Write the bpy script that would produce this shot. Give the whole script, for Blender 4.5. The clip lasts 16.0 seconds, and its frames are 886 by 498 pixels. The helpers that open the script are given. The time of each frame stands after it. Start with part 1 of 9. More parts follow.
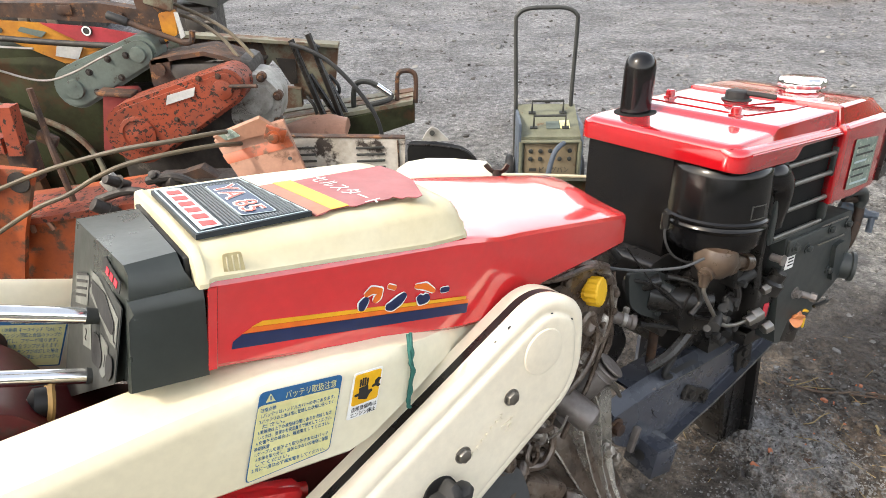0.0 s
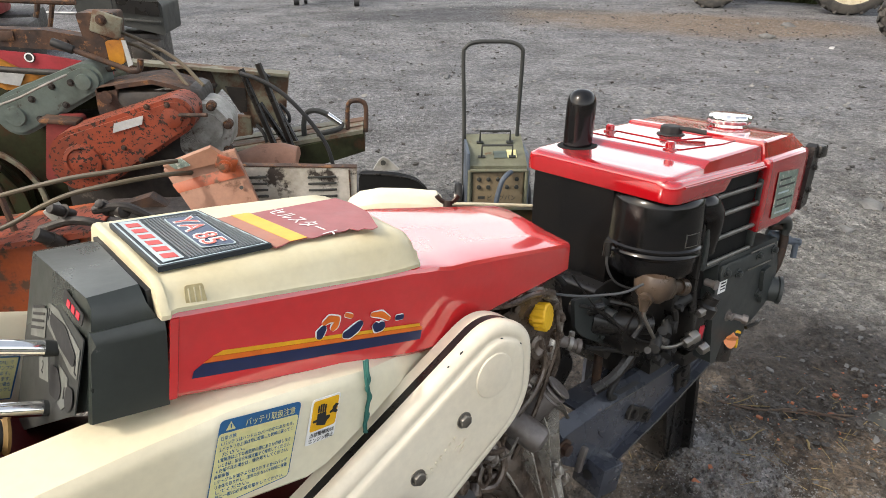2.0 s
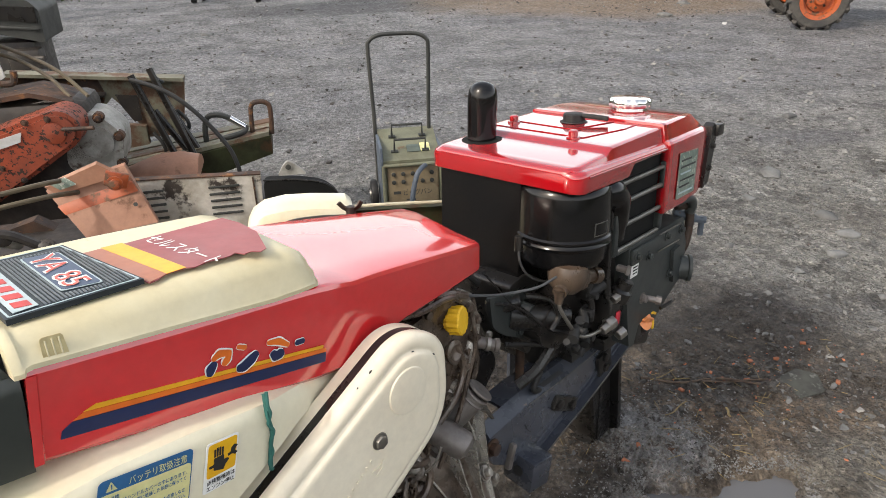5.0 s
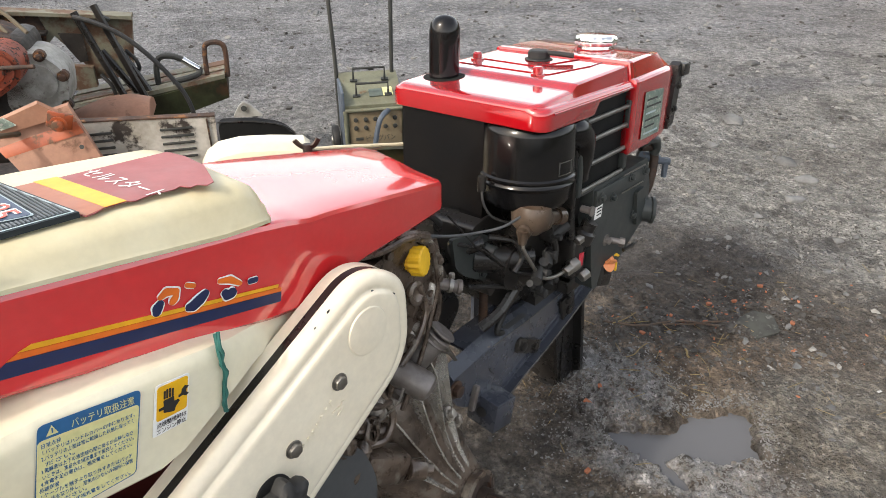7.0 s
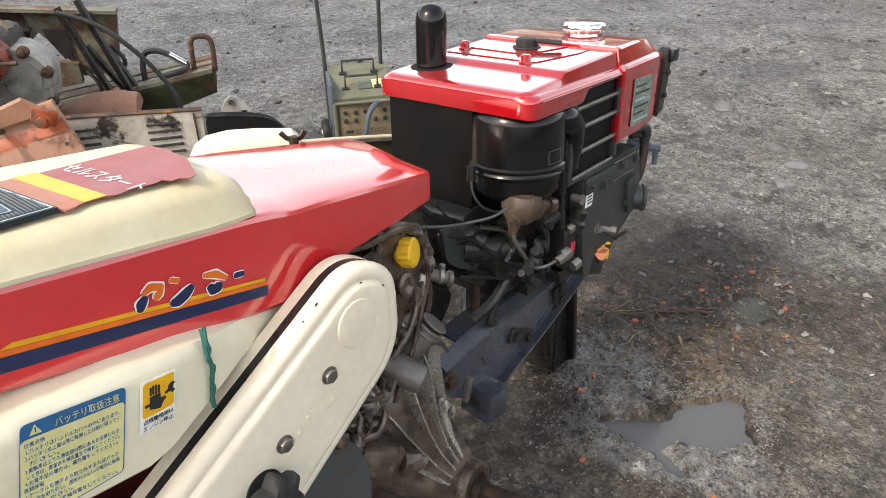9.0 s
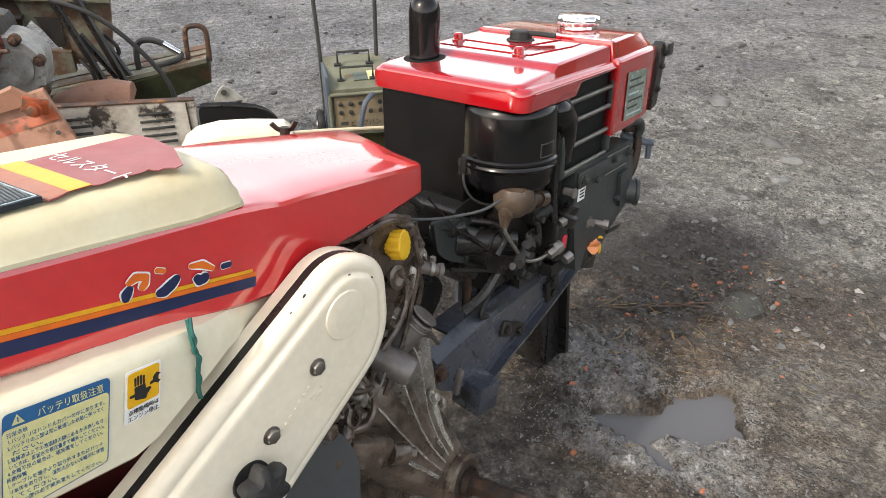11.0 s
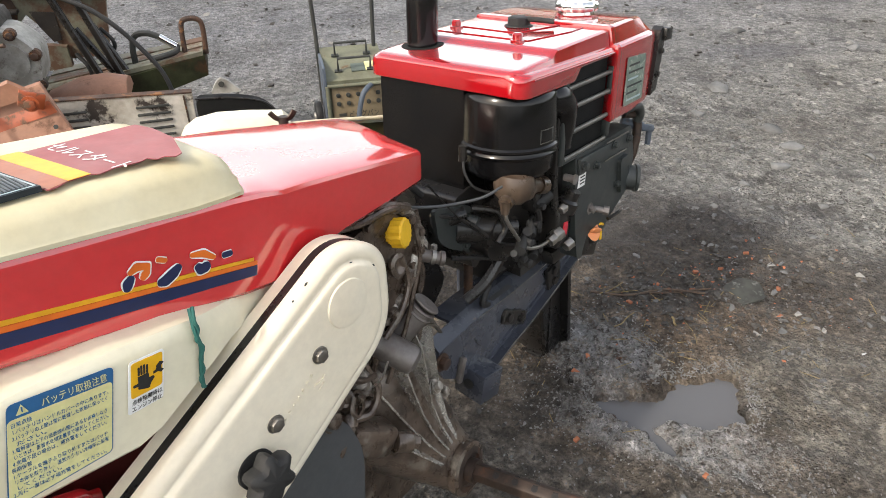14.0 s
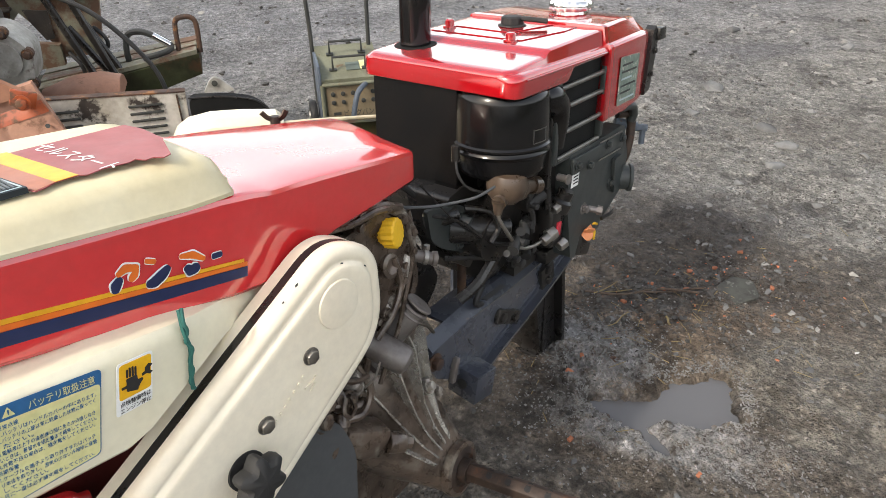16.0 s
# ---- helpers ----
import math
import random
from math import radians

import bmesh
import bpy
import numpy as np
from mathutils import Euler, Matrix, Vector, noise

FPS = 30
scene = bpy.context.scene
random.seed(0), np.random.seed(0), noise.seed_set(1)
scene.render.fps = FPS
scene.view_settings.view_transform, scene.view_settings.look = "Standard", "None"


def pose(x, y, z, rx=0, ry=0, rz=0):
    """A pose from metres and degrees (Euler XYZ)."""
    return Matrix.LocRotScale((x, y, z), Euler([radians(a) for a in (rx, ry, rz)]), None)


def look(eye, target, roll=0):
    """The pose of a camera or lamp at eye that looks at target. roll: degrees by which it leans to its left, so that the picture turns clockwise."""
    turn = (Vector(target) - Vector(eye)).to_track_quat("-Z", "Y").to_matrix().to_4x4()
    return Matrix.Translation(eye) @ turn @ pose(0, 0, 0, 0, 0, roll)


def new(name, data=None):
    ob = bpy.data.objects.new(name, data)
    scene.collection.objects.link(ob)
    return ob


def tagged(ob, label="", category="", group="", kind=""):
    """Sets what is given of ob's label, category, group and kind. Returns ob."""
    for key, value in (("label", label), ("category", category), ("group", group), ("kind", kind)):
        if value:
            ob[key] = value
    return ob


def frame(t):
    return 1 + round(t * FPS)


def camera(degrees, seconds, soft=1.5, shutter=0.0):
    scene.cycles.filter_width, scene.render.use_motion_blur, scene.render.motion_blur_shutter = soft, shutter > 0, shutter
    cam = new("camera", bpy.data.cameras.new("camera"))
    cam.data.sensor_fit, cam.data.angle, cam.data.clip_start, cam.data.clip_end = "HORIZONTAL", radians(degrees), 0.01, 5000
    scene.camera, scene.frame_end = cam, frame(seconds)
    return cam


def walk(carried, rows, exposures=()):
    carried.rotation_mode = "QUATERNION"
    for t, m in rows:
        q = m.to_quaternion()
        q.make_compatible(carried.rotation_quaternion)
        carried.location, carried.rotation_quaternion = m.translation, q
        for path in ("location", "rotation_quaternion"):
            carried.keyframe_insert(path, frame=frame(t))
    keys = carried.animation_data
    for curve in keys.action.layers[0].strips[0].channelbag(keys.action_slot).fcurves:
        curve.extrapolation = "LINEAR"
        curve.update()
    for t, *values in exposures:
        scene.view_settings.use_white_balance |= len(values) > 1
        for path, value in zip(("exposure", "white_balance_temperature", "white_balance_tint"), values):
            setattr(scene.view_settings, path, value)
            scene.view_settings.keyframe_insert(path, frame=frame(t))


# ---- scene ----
cam = camera(67.2, 16.0, soft=0.8)
PATH = [
    (0, (0.002, -0.055, 1.19), (0.022, 1.694, 0.22), -1.4),
    (0.5, (-0.007, -0.077, 1.183), (-0.06, 1.659, 0.193), -3.7),
    (1, (-0.027, -0.084, 1.189), (-0.088, 1.672, 0.235), -0.8),
    (1.5, (-0.012, -0.079, 1.201), (0.093, 1.685, 0.264), -0.6),
    (2, (-0.004, -0.082, 1.209), (0.17, 1.694, 0.307), 0.5),
    (2.5, (0.009, -0.061, 1.225), (0.301, 1.728, 0.379), 1.0),
    (3, (0.002, -0.062, 1.234), (0.336, 1.732, 0.416), 1.2),
    (3.5, (-0.005, -0.055, 1.229), (0.261, 1.753, 0.417), -0.6),
    (4, (-0.007, -0.039, 1.233), (0.171, 1.789, 0.441), -1.4),
    (4.5, (0.019, -0.044, 1.231), (0.323, 1.753, 0.408), -1.3),
    (5, (0.032, -0.042, 1.211), (0.418, 1.687, 0.283), -0.9),
    (5.2, (0.035, -0.044, 1.205), (0.436, 1.666, 0.247), -0.8),
    (7.3, (0.042, -0.03, 1.184), (0.515, 1.602, 0.128), 0.3),
    (7.5, (0.043, -0.03, 1.184), (0.517, 1.602, 0.13), 0.0),
    (8, (0.047, -0.03, 1.181), (0.533, 1.591, 0.115), 0.0),
    (8.5, (0.048, -0.028, 1.178), (0.532, 1.59, 0.106), -0.4),
    (10.8, (0.05, -0.028, 1.181), (0.514, 1.585, 0.093), 1.0),
    (11, (0.056, -0.029, 1.177), (0.544, 1.575, 0.086), 0.4),
    (11.5, (0.057, -0.036, 1.176), (0.561, 1.563, 0.085), -0.2),
    (12, (0.061, -0.039, 1.178), (0.575, 1.561, 0.093), -0.4),
    (12.5, (0.059, -0.039, 1.178), (0.561, 1.566, 0.095), -0.1),
    (13, (0.062, -0.04, 1.175), (0.568, 1.551, 0.074), -0.4),
    (13.5, (0.058, -0.038, 1.169), (0.56, 1.544, 0.053), -0.6),
    (14, (0.054, -0.03, 1.171), (0.538, 1.56, 0.06), -0.4),
    (14.5, (0.049, -0.023, 1.169), (0.511, 1.567, 0.048), -0.4),
    (15, (0.052, -0.025, 1.169), (0.52, 1.558, 0.04), -0.5),
    (15.5, (0.053, -0.025, 1.17), (0.522, 1.565, 0.051), -0.4),
    (16, (0.06, -0.029, 1.172), (0.554, 1.556, 0.057), -0.2),
]
walk(cam, [(t, look(eye, target, roll)) for t, eye, target, roll in PATH],
     [(0, 0.86), (0.5, 0.66), (1, 0.6), (1.5, 0.45), (2, 0.35), (3, 0.17), (4, 0.12), (5, 0.27), (7.5, 0.48), (16, 0.5)])

# ---- light ----
world = bpy.data.worlds.new("sky")
scene.world = world
world.use_nodes = True
wn = world.node_tree.nodes
sky = wn.new("ShaderNodeTexSky")
sky.sky_type = "NISHITA"
sky.sun_disc = False
SUN_ELEVATION, SUN_ROTATION = radians(42), radians(-114)
sky.sun_elevation, sky.sun_rotation = SUN_ELEVATION, SUN_ROTATION
sky.air_density, sky.dust_density, sky.ozone_density = 1.3, 6.0, 1.0
wn["Background"].inputs["Strength"].default_value = 0.125
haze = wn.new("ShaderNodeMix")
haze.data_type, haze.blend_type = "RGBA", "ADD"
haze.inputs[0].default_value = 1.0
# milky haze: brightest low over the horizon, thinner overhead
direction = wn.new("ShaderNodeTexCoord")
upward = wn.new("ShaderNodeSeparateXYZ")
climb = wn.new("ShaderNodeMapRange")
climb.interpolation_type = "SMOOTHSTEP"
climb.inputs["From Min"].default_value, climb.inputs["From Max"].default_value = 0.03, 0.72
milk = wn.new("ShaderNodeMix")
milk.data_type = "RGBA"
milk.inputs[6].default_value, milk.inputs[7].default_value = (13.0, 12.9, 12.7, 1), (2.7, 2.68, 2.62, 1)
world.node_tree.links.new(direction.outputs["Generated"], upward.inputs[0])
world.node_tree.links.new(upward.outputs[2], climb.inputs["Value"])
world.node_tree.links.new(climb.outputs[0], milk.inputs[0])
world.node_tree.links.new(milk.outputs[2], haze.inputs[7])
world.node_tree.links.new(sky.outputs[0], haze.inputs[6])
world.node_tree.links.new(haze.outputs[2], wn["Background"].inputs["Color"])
sun_data = bpy.data.lights.new("sun", "SUN")
sun_data.energy, sun_data.angle, sun_data.color = 2.3, radians(2.5), (1.0, 0.94, 0.85)
sun = new("sun", sun_data)
sun_from = Vector((math.sin(SUN_ROTATION) * math.cos(SUN_ELEVATION), math.cos(SUN_ROTATION) * math.cos(SUN_ELEVATION), math.sin(SUN_ELEVATION)))
sun.rotation_mode = "QUATERNION"
sun.rotation_quaternion = sun_from.to_track_quat("Z", "Y")


# ---- materials ----
def material(name, base, other=None, rough=0.5, rough2=None, metal=0.0, scale=8.0, mix=(0.42, 0.62), fine=90.0, bump=0.08,
             spots=None, spot_scale=30.0, spot_cut=(0.62, 0.68), coat=0.0, speck=0.12, vary=0.0, spec=0.5, coat_ior=1.5):
    """Base and other colour in soft patches, fine grain, optional sharp-edged spots (rust, chips, painted glints),
    relief.
    """
    m = bpy.data.materials.new(name)
    m.use_nodes = True
    nt = m.node_tree
    N, L = nt.nodes, nt.links
    bsdf = N["Principled BSDF"]
    coords = N.new("ShaderNodeTexCoord").outputs["Object"]

    def noise_tex(s, detail=5.0, r=0.6):
        n = N.new("ShaderNodeTexNoise")
        n.inputs["Scale"].default_value, n.inputs["Detail"].default_value, n.inputs["Roughness"].default_value = s, detail, r
        L.new(coords, n.inputs["Vector"])
        return n.outputs["Fac"]

    def span(fac, a, b, lo=0.0, hi=1.0):
        r = N.new("ShaderNodeMapRange")
        for k, x in zip(("From Min", "From Max", "To Min", "To Max"), (a, b, lo, hi)):
            r.inputs[k].default_value = x
        L.new(fac, r.inputs["Value"])
        return r.outputs[0]

    def blend(fac, a, b, mode="MIX"):
        x = N.new("ShaderNodeMix")
        x.data_type, x.blend_type = "RGBA", mode
        if isinstance(fac, float):
            x.inputs[0].default_value = fac
        else:
            L.new(fac, x.inputs[0])
        for s, c in ((6, a), (7, b)):
            if isinstance(c, tuple):
                x.inputs[s].default_value = (*c, 1)
            else:
                L.new(c, x.inputs[s])
        return x.outputs[2]

    other = other or tuple(c * 0.8 for c in base)
    large = noise_tex(scale)
    col = blend(span(large, *mix), base, other)
    grain = noise_tex(fine, 3.0)
    col = blend(1.0, col, span_col(N, L, grain, speck), "MULTIPLY")
    rough_out = span(noise_tex(scale * 2.3), 0.3, 0.7, rough, rough2 if rough2 is not None else min(1.0, rough + 0.12))
    metal_out = None
    if spots:
        mask = span(noise_tex(spot_scale, 6.0, 0.65), *spot_cut)
        col = blend(mask, col, spots)
        rough_out = blend_val(N, L, mask, rough_out, 0.85)
        if metal:
            metal_out = blend_val(N, L, mask, metal, 0.0)
    if vary:
        info = N.new("ShaderNodeObjectInfo")
        col = blend(1.0, col, span_col(N, L, info.outputs["Random"], vary, 0.0, 1.0), "MULTIPLY")
    L.new(col, bsdf.inputs["Base Color"])
    L.new(rough_out, bsdf.inputs["Roughness"])
    if metal_out is not None:
        L.new(metal_out, bsdf.inputs["Metallic"])
    else:
        bsdf.inputs["Metallic"].default_value = metal
    bsdf.inputs["Coat Weight"].default_value = coat
    bsdf.inputs["Coat Roughness"].default_value = 0.06
    bsdf.inputs["Coat IOR"].default_value = coat_ior
    bsdf.inputs["Specular IOR Level"].default_value = spec
    if bump:
        b = N.new("ShaderNodeBump")
        b.inputs["Strength"].default_value, b.inputs["Distance"].default_value = bump, 0.004
        L.new(blend_val(N, L, 0.5, grain, large), b.inputs["Height"])
        L.new(b.outputs[0], bsdf.inputs["Normal"])
    return m


def span_col(N, L, fac, amount, a=0.3, b=0.7):
    r = N.new("ShaderNodeMapRange")
    for k, x in zip(("From Min", "From Max", "To Min", "To Max"), (a, b, 1.0 - amount, 1.0 + amount * 0.4)):
        r.inputs[k].default_value = x
    L.new(fac, r.inputs["Value"])
    return r.outputs[0]


def blend_val(N, L, fac, a, b):
    x = N.new("ShaderNodeMix")
    x.data_type = "FLOAT"
    for s, c in ((0, fac), (2, a), (3, b)):
        if isinstance(c, (int, float)):
            x.inputs[s].default_value = c
        else:
            L.new(c, x.inputs[s])
    return x.outputs[0]


RED = material("red_paint", (0.6, 0.018, 0.022), (0.54, 0.024, 0.024), 0.16, 0.22, scale=5, coat=1.0, coat_ior=1.75, bump=0.008, speck=0.06, spots=(0.3, 0.06, 0.05), spot_scale=70, spot_cut=(0.73, 0.76))
# pale spots put the glint of dew specks into the hood's colour
HOOD_RED = material("glossy_red_paint", (0.33, 0.004, 0.008), (0.28, 0.005, 0.008), 0.1, 0.16, scale=6, coat=1.0, coat_ior=1.7, bump=0.02, speck=0.06, spots=(0.58, 0.1, 0.09), spot_scale=160, spot_cut=(0.7, 0.74), fine=420)
CREAM = material("aged_cream_plastic", (0.62, 0.565, 0.39), (0.56, 0.49, 0.31), 0.3, 0.45, scale=7, bump=0.04, speck=0.06, spots=(0.42, 0.34, 0.18), spot_scale=38, spot_cut=(0.72, 0.8))
WHITE = material("cream_white_paint", (0.74, 0.69, 0.52), (0.68, 0.61, 0.43), 0.28, 0.42, scale=5, coat=0.25, bump=0.03, speck=0.05, spots=(0.3, 0.22, 0.13), spot_scale=55, spot_cut=(0.74, 0.78))
CASE = material("off_white_paint", (0.8, 0.73, 0.58), (0.75, 0.67, 0.52), 0.3, 0.45, scale=6, coat=0.2, bump=0.05, speck=0.06, spots=(0.26, 0.18, 0.1), spot_scale=60, spot_cut=(0.735, 0.76))
GREY = material("dark_grey_plastic", (0.034, 0.04, 0.035), (0.026, 0.03, 0.027), 0.22, 0.4, scale=6, bump=0.06, speck=0.12, spots=(0.16, 0.16, 0.15), spot_scale=45, spot_cut=(0.7, 0.8))
PANEL = material("black_panel_plastic", (0.022, 0.024, 0.022), (0.04, 0.04, 0.036), 0.5, 0.65, bump=0.05)
BLACK = material("gloss_black_enamel", (0.004, 0.004, 0.0045), (0.007, 0.0062, 0.006), 0.12, 0.24, scale=14, spec=0.35, bump=0.015)
SATIN = material("satin_black_paint", (0.012, 0.0112, 0.0108), (0.02, 0.0178, 0.016), 0.2, 0.4, scale=10, bump=0.05, spec=0.45, spots=(0.06, 0.045, 0.034), spot_scale=40, spot_cut=(0.68, 0.78))
RUBBER = material("black_rubber", (0.01, 0.01, 0.01), (0.018, 0.0175, 0.017), 0.55, 0.75, bump=0.1)
ENGINE = material("dark_engine_enamel", (0.028, 0.0336, 0.0336), (0.04, 0.044, 0.0416), 0.32, 0.5, scale=9, bump=0.05, spots=(0.1, 0.08, 0.06), spot_scale=35, spot_cut=(0.68, 0.8))
BLUEBLACK = material("blue_black_frame_paint", (0.04, 0.045, 0.06), (0.056, 0.061, 0.074), 0.2, 0.34, scale=9, coat=0.4, bump=0.05, spots=(0.13, 0.07, 0.045), spot_scale=28, spot_cut=(0.7, 0.76))
CHROME = material("chrome", (0.8, 0.8, 0.79), (0.7, 0.7, 0.69), 0.08, 0.16, metal=1.0, bump=0.01, speck=0.05)
STEEL = material("dull_steel", (0.336, 0.32, 0.296), (0.24, 0.224, 0.2), 0.35, 0.5, metal=0.9, scale=14, bump=0.08, spots=(0.16, 0.1, 0.06), spot_scale=30, spot_cut=(0.6, 0.75))
CAST = material("oily_aluminium_casting", (0.42, 0.4, 0.36), (0.22, 0.185, 0.15), 0.18, 0.36, metal=0.5, scale=16, mix=(0.35, 0.6), bump=0.06, spots=(0.06, 0.042, 0.03), spot_scale=20, spot_cut=(0.5, 0.66))
BROWN = material("greasy_brown_casting", (0.12, 0.088, 0.066), (0.05, 0.035, 0.026), 0.2, 0.42, metal=0.3, scale=26, bump=0.5, coat=0.3, spots=(0.17, 0.15, 0.12), spot_scale=30, spot_cut=(0.56, 0.7))
TUBE = material("dirty_zinc_tube", (0.21, 0.19, 0.178), (0.13, 0.112, 0.1), 0.35, 0.55, metal=0.35, scale=18, bump=0.08, spots=(0.1, 0.07, 0.05), spot_scale=24, spot_cut=(0.58, 0.75))
RUST = material("rusty_steel", (0.07, 0.034, 0.018), (0.026, 0.016, 0.012), 0.65, 0.9, scale=16, bump=0.4, spots=(0.19, 0.085, 0.03), spot_scale=34, spot_cut=(0.57, 0.68))
SHAFT = material("rust_brown_shaft", (0.06, 0.04, 0.03), (0.032, 0.023, 0.019), 0.45, 0.65, metal=0.4, scale=22, bump=0.2, spots=(0.085, 0.04, 0.022), spot_scale=35, spot_cut=(0.55, 0.68))
RIBCAST = material("bare_aluminium_ribs", (0.66, 0.645, 0.61), (0.42, 0.39, 0.34), 0.18, 0.32, metal=0.8, scale=18, bump=0.05, spots=(0.1, 0.075, 0.055), spot_scale=24, spot_cut=(0.62, 0.76))
GREYGUARD = material("grey_guard_paint", (0.062, 0.065, 0.068), (0.05, 0.052, 0.055), 0.45, 0.6, bump=0.05)
MAROON = material("maroon_paint", (0.09, 0.008, 0.01), (0.055, 0.007, 0.008), 0.35, 0.5, bump=0.05, spots=(0.06, 0.03, 0.025), spot_scale=30)
YELLOW = material("yellow_plastic", (0.78, 0.46, 0.015), (0.66, 0.37, 0.012), 0.4, 0.55, bump=0.04, spots=(0.3, 0.17, 0.02), spot_scale=80, spot_cut=(0.66, 0.76))
COPPER = material("orange_oil_cap", (0.72, 0.26, 0.09), (0.6, 0.2, 0.07), 0.35, 0.5, bump=0.03)
STRAINER = material("stained_clear_bowl", (0.085, 0.062, 0.045), (0.05, 0.032, 0.02), 0.25, 0.4, scale=25, bump=0.04)
WHITE_PRINT = material("white_print", (0.82, 0.82, 0.8), (0.76, 0.76, 0.73), 0.4, bump=0.0)
NAVY = material("navy_print", (0.012, 0.02, 0.07), (0.016, 0.025, 0.08), 0.28, bump=0.0)
ORANGE_PRINT = material("orange_print", (0.72, 0.16, 0.015), (0.66, 0.13, 0.015), 0.28, bump=0.0)
GOLD_PRINT = material("gold_print", (0.76, 0.38, 0.015), (0.7, 0.33, 0.015), 0.28, bump=0.0)
RED_PRINT = material("red_print", (0.5, 0.05, 0.045), (0.45, 0.05, 0.045), 0.4, bump=0.0)
FADED_RED_PRINT = material("faded_red_print", (0.62, 0.13, 0.1), (0.55, 0.1, 0.08), 0.4, bump=0.0)
SLATE_PRINT = material("slate_blue_print", (0.04, 0.065, 0.12), (0.05, 0.075, 0.13), 0.35, bump=0.0)
MAROON_PRINT = material("faded_maroon_decal", (0.3, 0.07, 0.072), (0.26, 0.065, 0.066), 0.34, 0.48, bump=0.02, spots=(0.55, 0.4, 0.3), spot_scale=110, spot_cut=(0.74, 0.78))
TAN_PRINT = material("faded_tan_decal", (0.42, 0.16, 0.085), (0.36, 0.13, 0.075), 0.34, 0.48, bump=0.02)
YELLOW_PRINT = material("yellow_print", (0.76, 0.42, 0.008), (0.72, 0.38, 0.008), 0.3, bump=0.0)
STICKER = material("pale_yellow_sticker", (0.7, 0.67, 0.33), (0.64, 0.6, 0.28), 0.35, 0.45, bump=0.0)
BLUE_PRINT = material("blue_print", (0.02, 0.11, 0.27), (0.025, 0.12, 0.28), 0.35, bump=0.0)
BADGE = material("slate_badge_plastic", (0.013, 0.02, 0.026), (0.01, 0.015, 0.02), 0.4, 0.55, bump=0.03)
BADGE_RIB = material("dark_badge_rib", (0.13, 0.15, 0.165), (0.1, 0.118, 0.13), 0.35, bump=0.0)
GRILLE_BAR = material("dull_grey_grille_paint", (0.17, 0.165, 0.15), (0.12, 0.115, 0.1), 0.32, 0.45, metal=0.4, bump=0.04, spots=(0.05, 0.04, 0.03), spot_scale=40, spot_cut=(0.62, 0.74))
BADGE_RIM = material("pale_badge_line", (0.42, 0.5, 0.52), (0.36, 0.44, 0.46), 0.4, bump=0.0)
ROPE = material("teal_twine", (0.018, 0.102, 0.084), (0.03, 0.132, 0.108), 0.8, bump=0.2)
MESH_DARK = material("dark_wire_mesh", (0.007, 0.007, 0.007), (0.012, 0.012, 0.011), 0.75, bump=0.15, fine=700, spec=0.2)
PLATE = material("printed_metal_plate", (0.2, 0.25, 0.2), (0.12, 0.16, 0.14), 0.4, scale=60, bump=0.02, spots=(0.42, 0.42, 0.36), spot_scale=90, spot_cut=(0.55, 0.6))
RECESS = material("shaded_cream_recess", (0.5, 0.42, 0.22), (0.4, 0.32, 0.16), 0.5, 0.65, scale=40, bump=0.1)
GATE_PLATE = material("scratched_white_plate", (0.14, 0.145, 0.13), (0.09, 0.095, 0.085), 0.45, 0.6, scale=30, bump=0.03)
BACKLIGHT = material("signal_red_print", (0.55, 0.03, 0.05), None, 0.4, bump=0.0)

SCRAP_ORANGE = material("pitted_orange_paint", (0.25, 0.042, 0.013), (0.17, 0.034, 0.014), 0.5, 0.7, scale=9, bump=0.25, spots=(0.024, 0.015, 0.011), spot_scale=64, spot_cut=(0.545, 0.575))
BRIGHT_ORANGE = material("worn_orange_paint", (0.37, 0.0759, 0.0145), (0.277, 0.0594, 0.0198), 0.45, 0.65, scale=8, bump=0.15, spots=(0.11, 0.06, 0.035), spot_scale=16, spot_cut=(0.53, 0.6))
SCRAP_RED = material("faded_red_paint", (0.216, 0.03, 0.027), (0.162, 0.03, 0.024), 0.5, 0.7, bump=0.15, spots=(0.07, 0.035, 0.025), spot_scale=20)
SCRAP_GREEN = material("weathered_green_paint", (0.099, 0.125, 0.109), (0.0726, 0.0891, 0.0759), 0.55, 0.75, scale=9, bump=0.15, spots=(0.05, 0.045, 0.035), spot_scale=24)
OLIVE = material("weathered_olive_paint", (0.034, 0.038, 0.017), (0.02, 0.017, 0.009), 0.6, 0.8, scale=9, bump=0.2, spec=0.15, spots=(0.05, 0.026, 0.013), spot_scale=12, spot_cut=(0.5, 0.62))
LINER = material("orange_brown_rust", (0.15, 0.062, 0.026), (0.085, 0.04, 0.02), 0.7, 0.9, scale=7, bump=0.2, spec=0.2, spots=(0.04, 0.024, 0.015), spot_scale=22, spot_cut=(0.58, 0.7))
OLIVE_PALE = material("faded_olive_grey_paint", (0.174, 0.167, 0.118), (0.124, 0.118, 0.0837), 0.6, 0.8, scale=7, bump=0.15, spots=(0.11, 0.06, 0.035), spot_scale=9, spot_cut=(0.48, 0.58))
SCRAP_WHITE = material("rusting_white_paint", (0.48, 0.45, 0.4), (0.3, 0.27, 0.22), 0.5, 0.7, scale=11, bump=0.1, spots=(0.03, 0.022, 0.017), spot_scale=13, spot_cut=(0.55, 0.62))
SCRAP_CAST = material("weathered_grey_casting", (0.36, 0.35, 0.32), (0.22, 0.21, 0.185), 0.55, 0.75, metal=0.25, scale=16, bump=0.25, spots=(0.08, 0.055, 0.04), spot_scale=18, spot_cut=(0.58, 0.68))
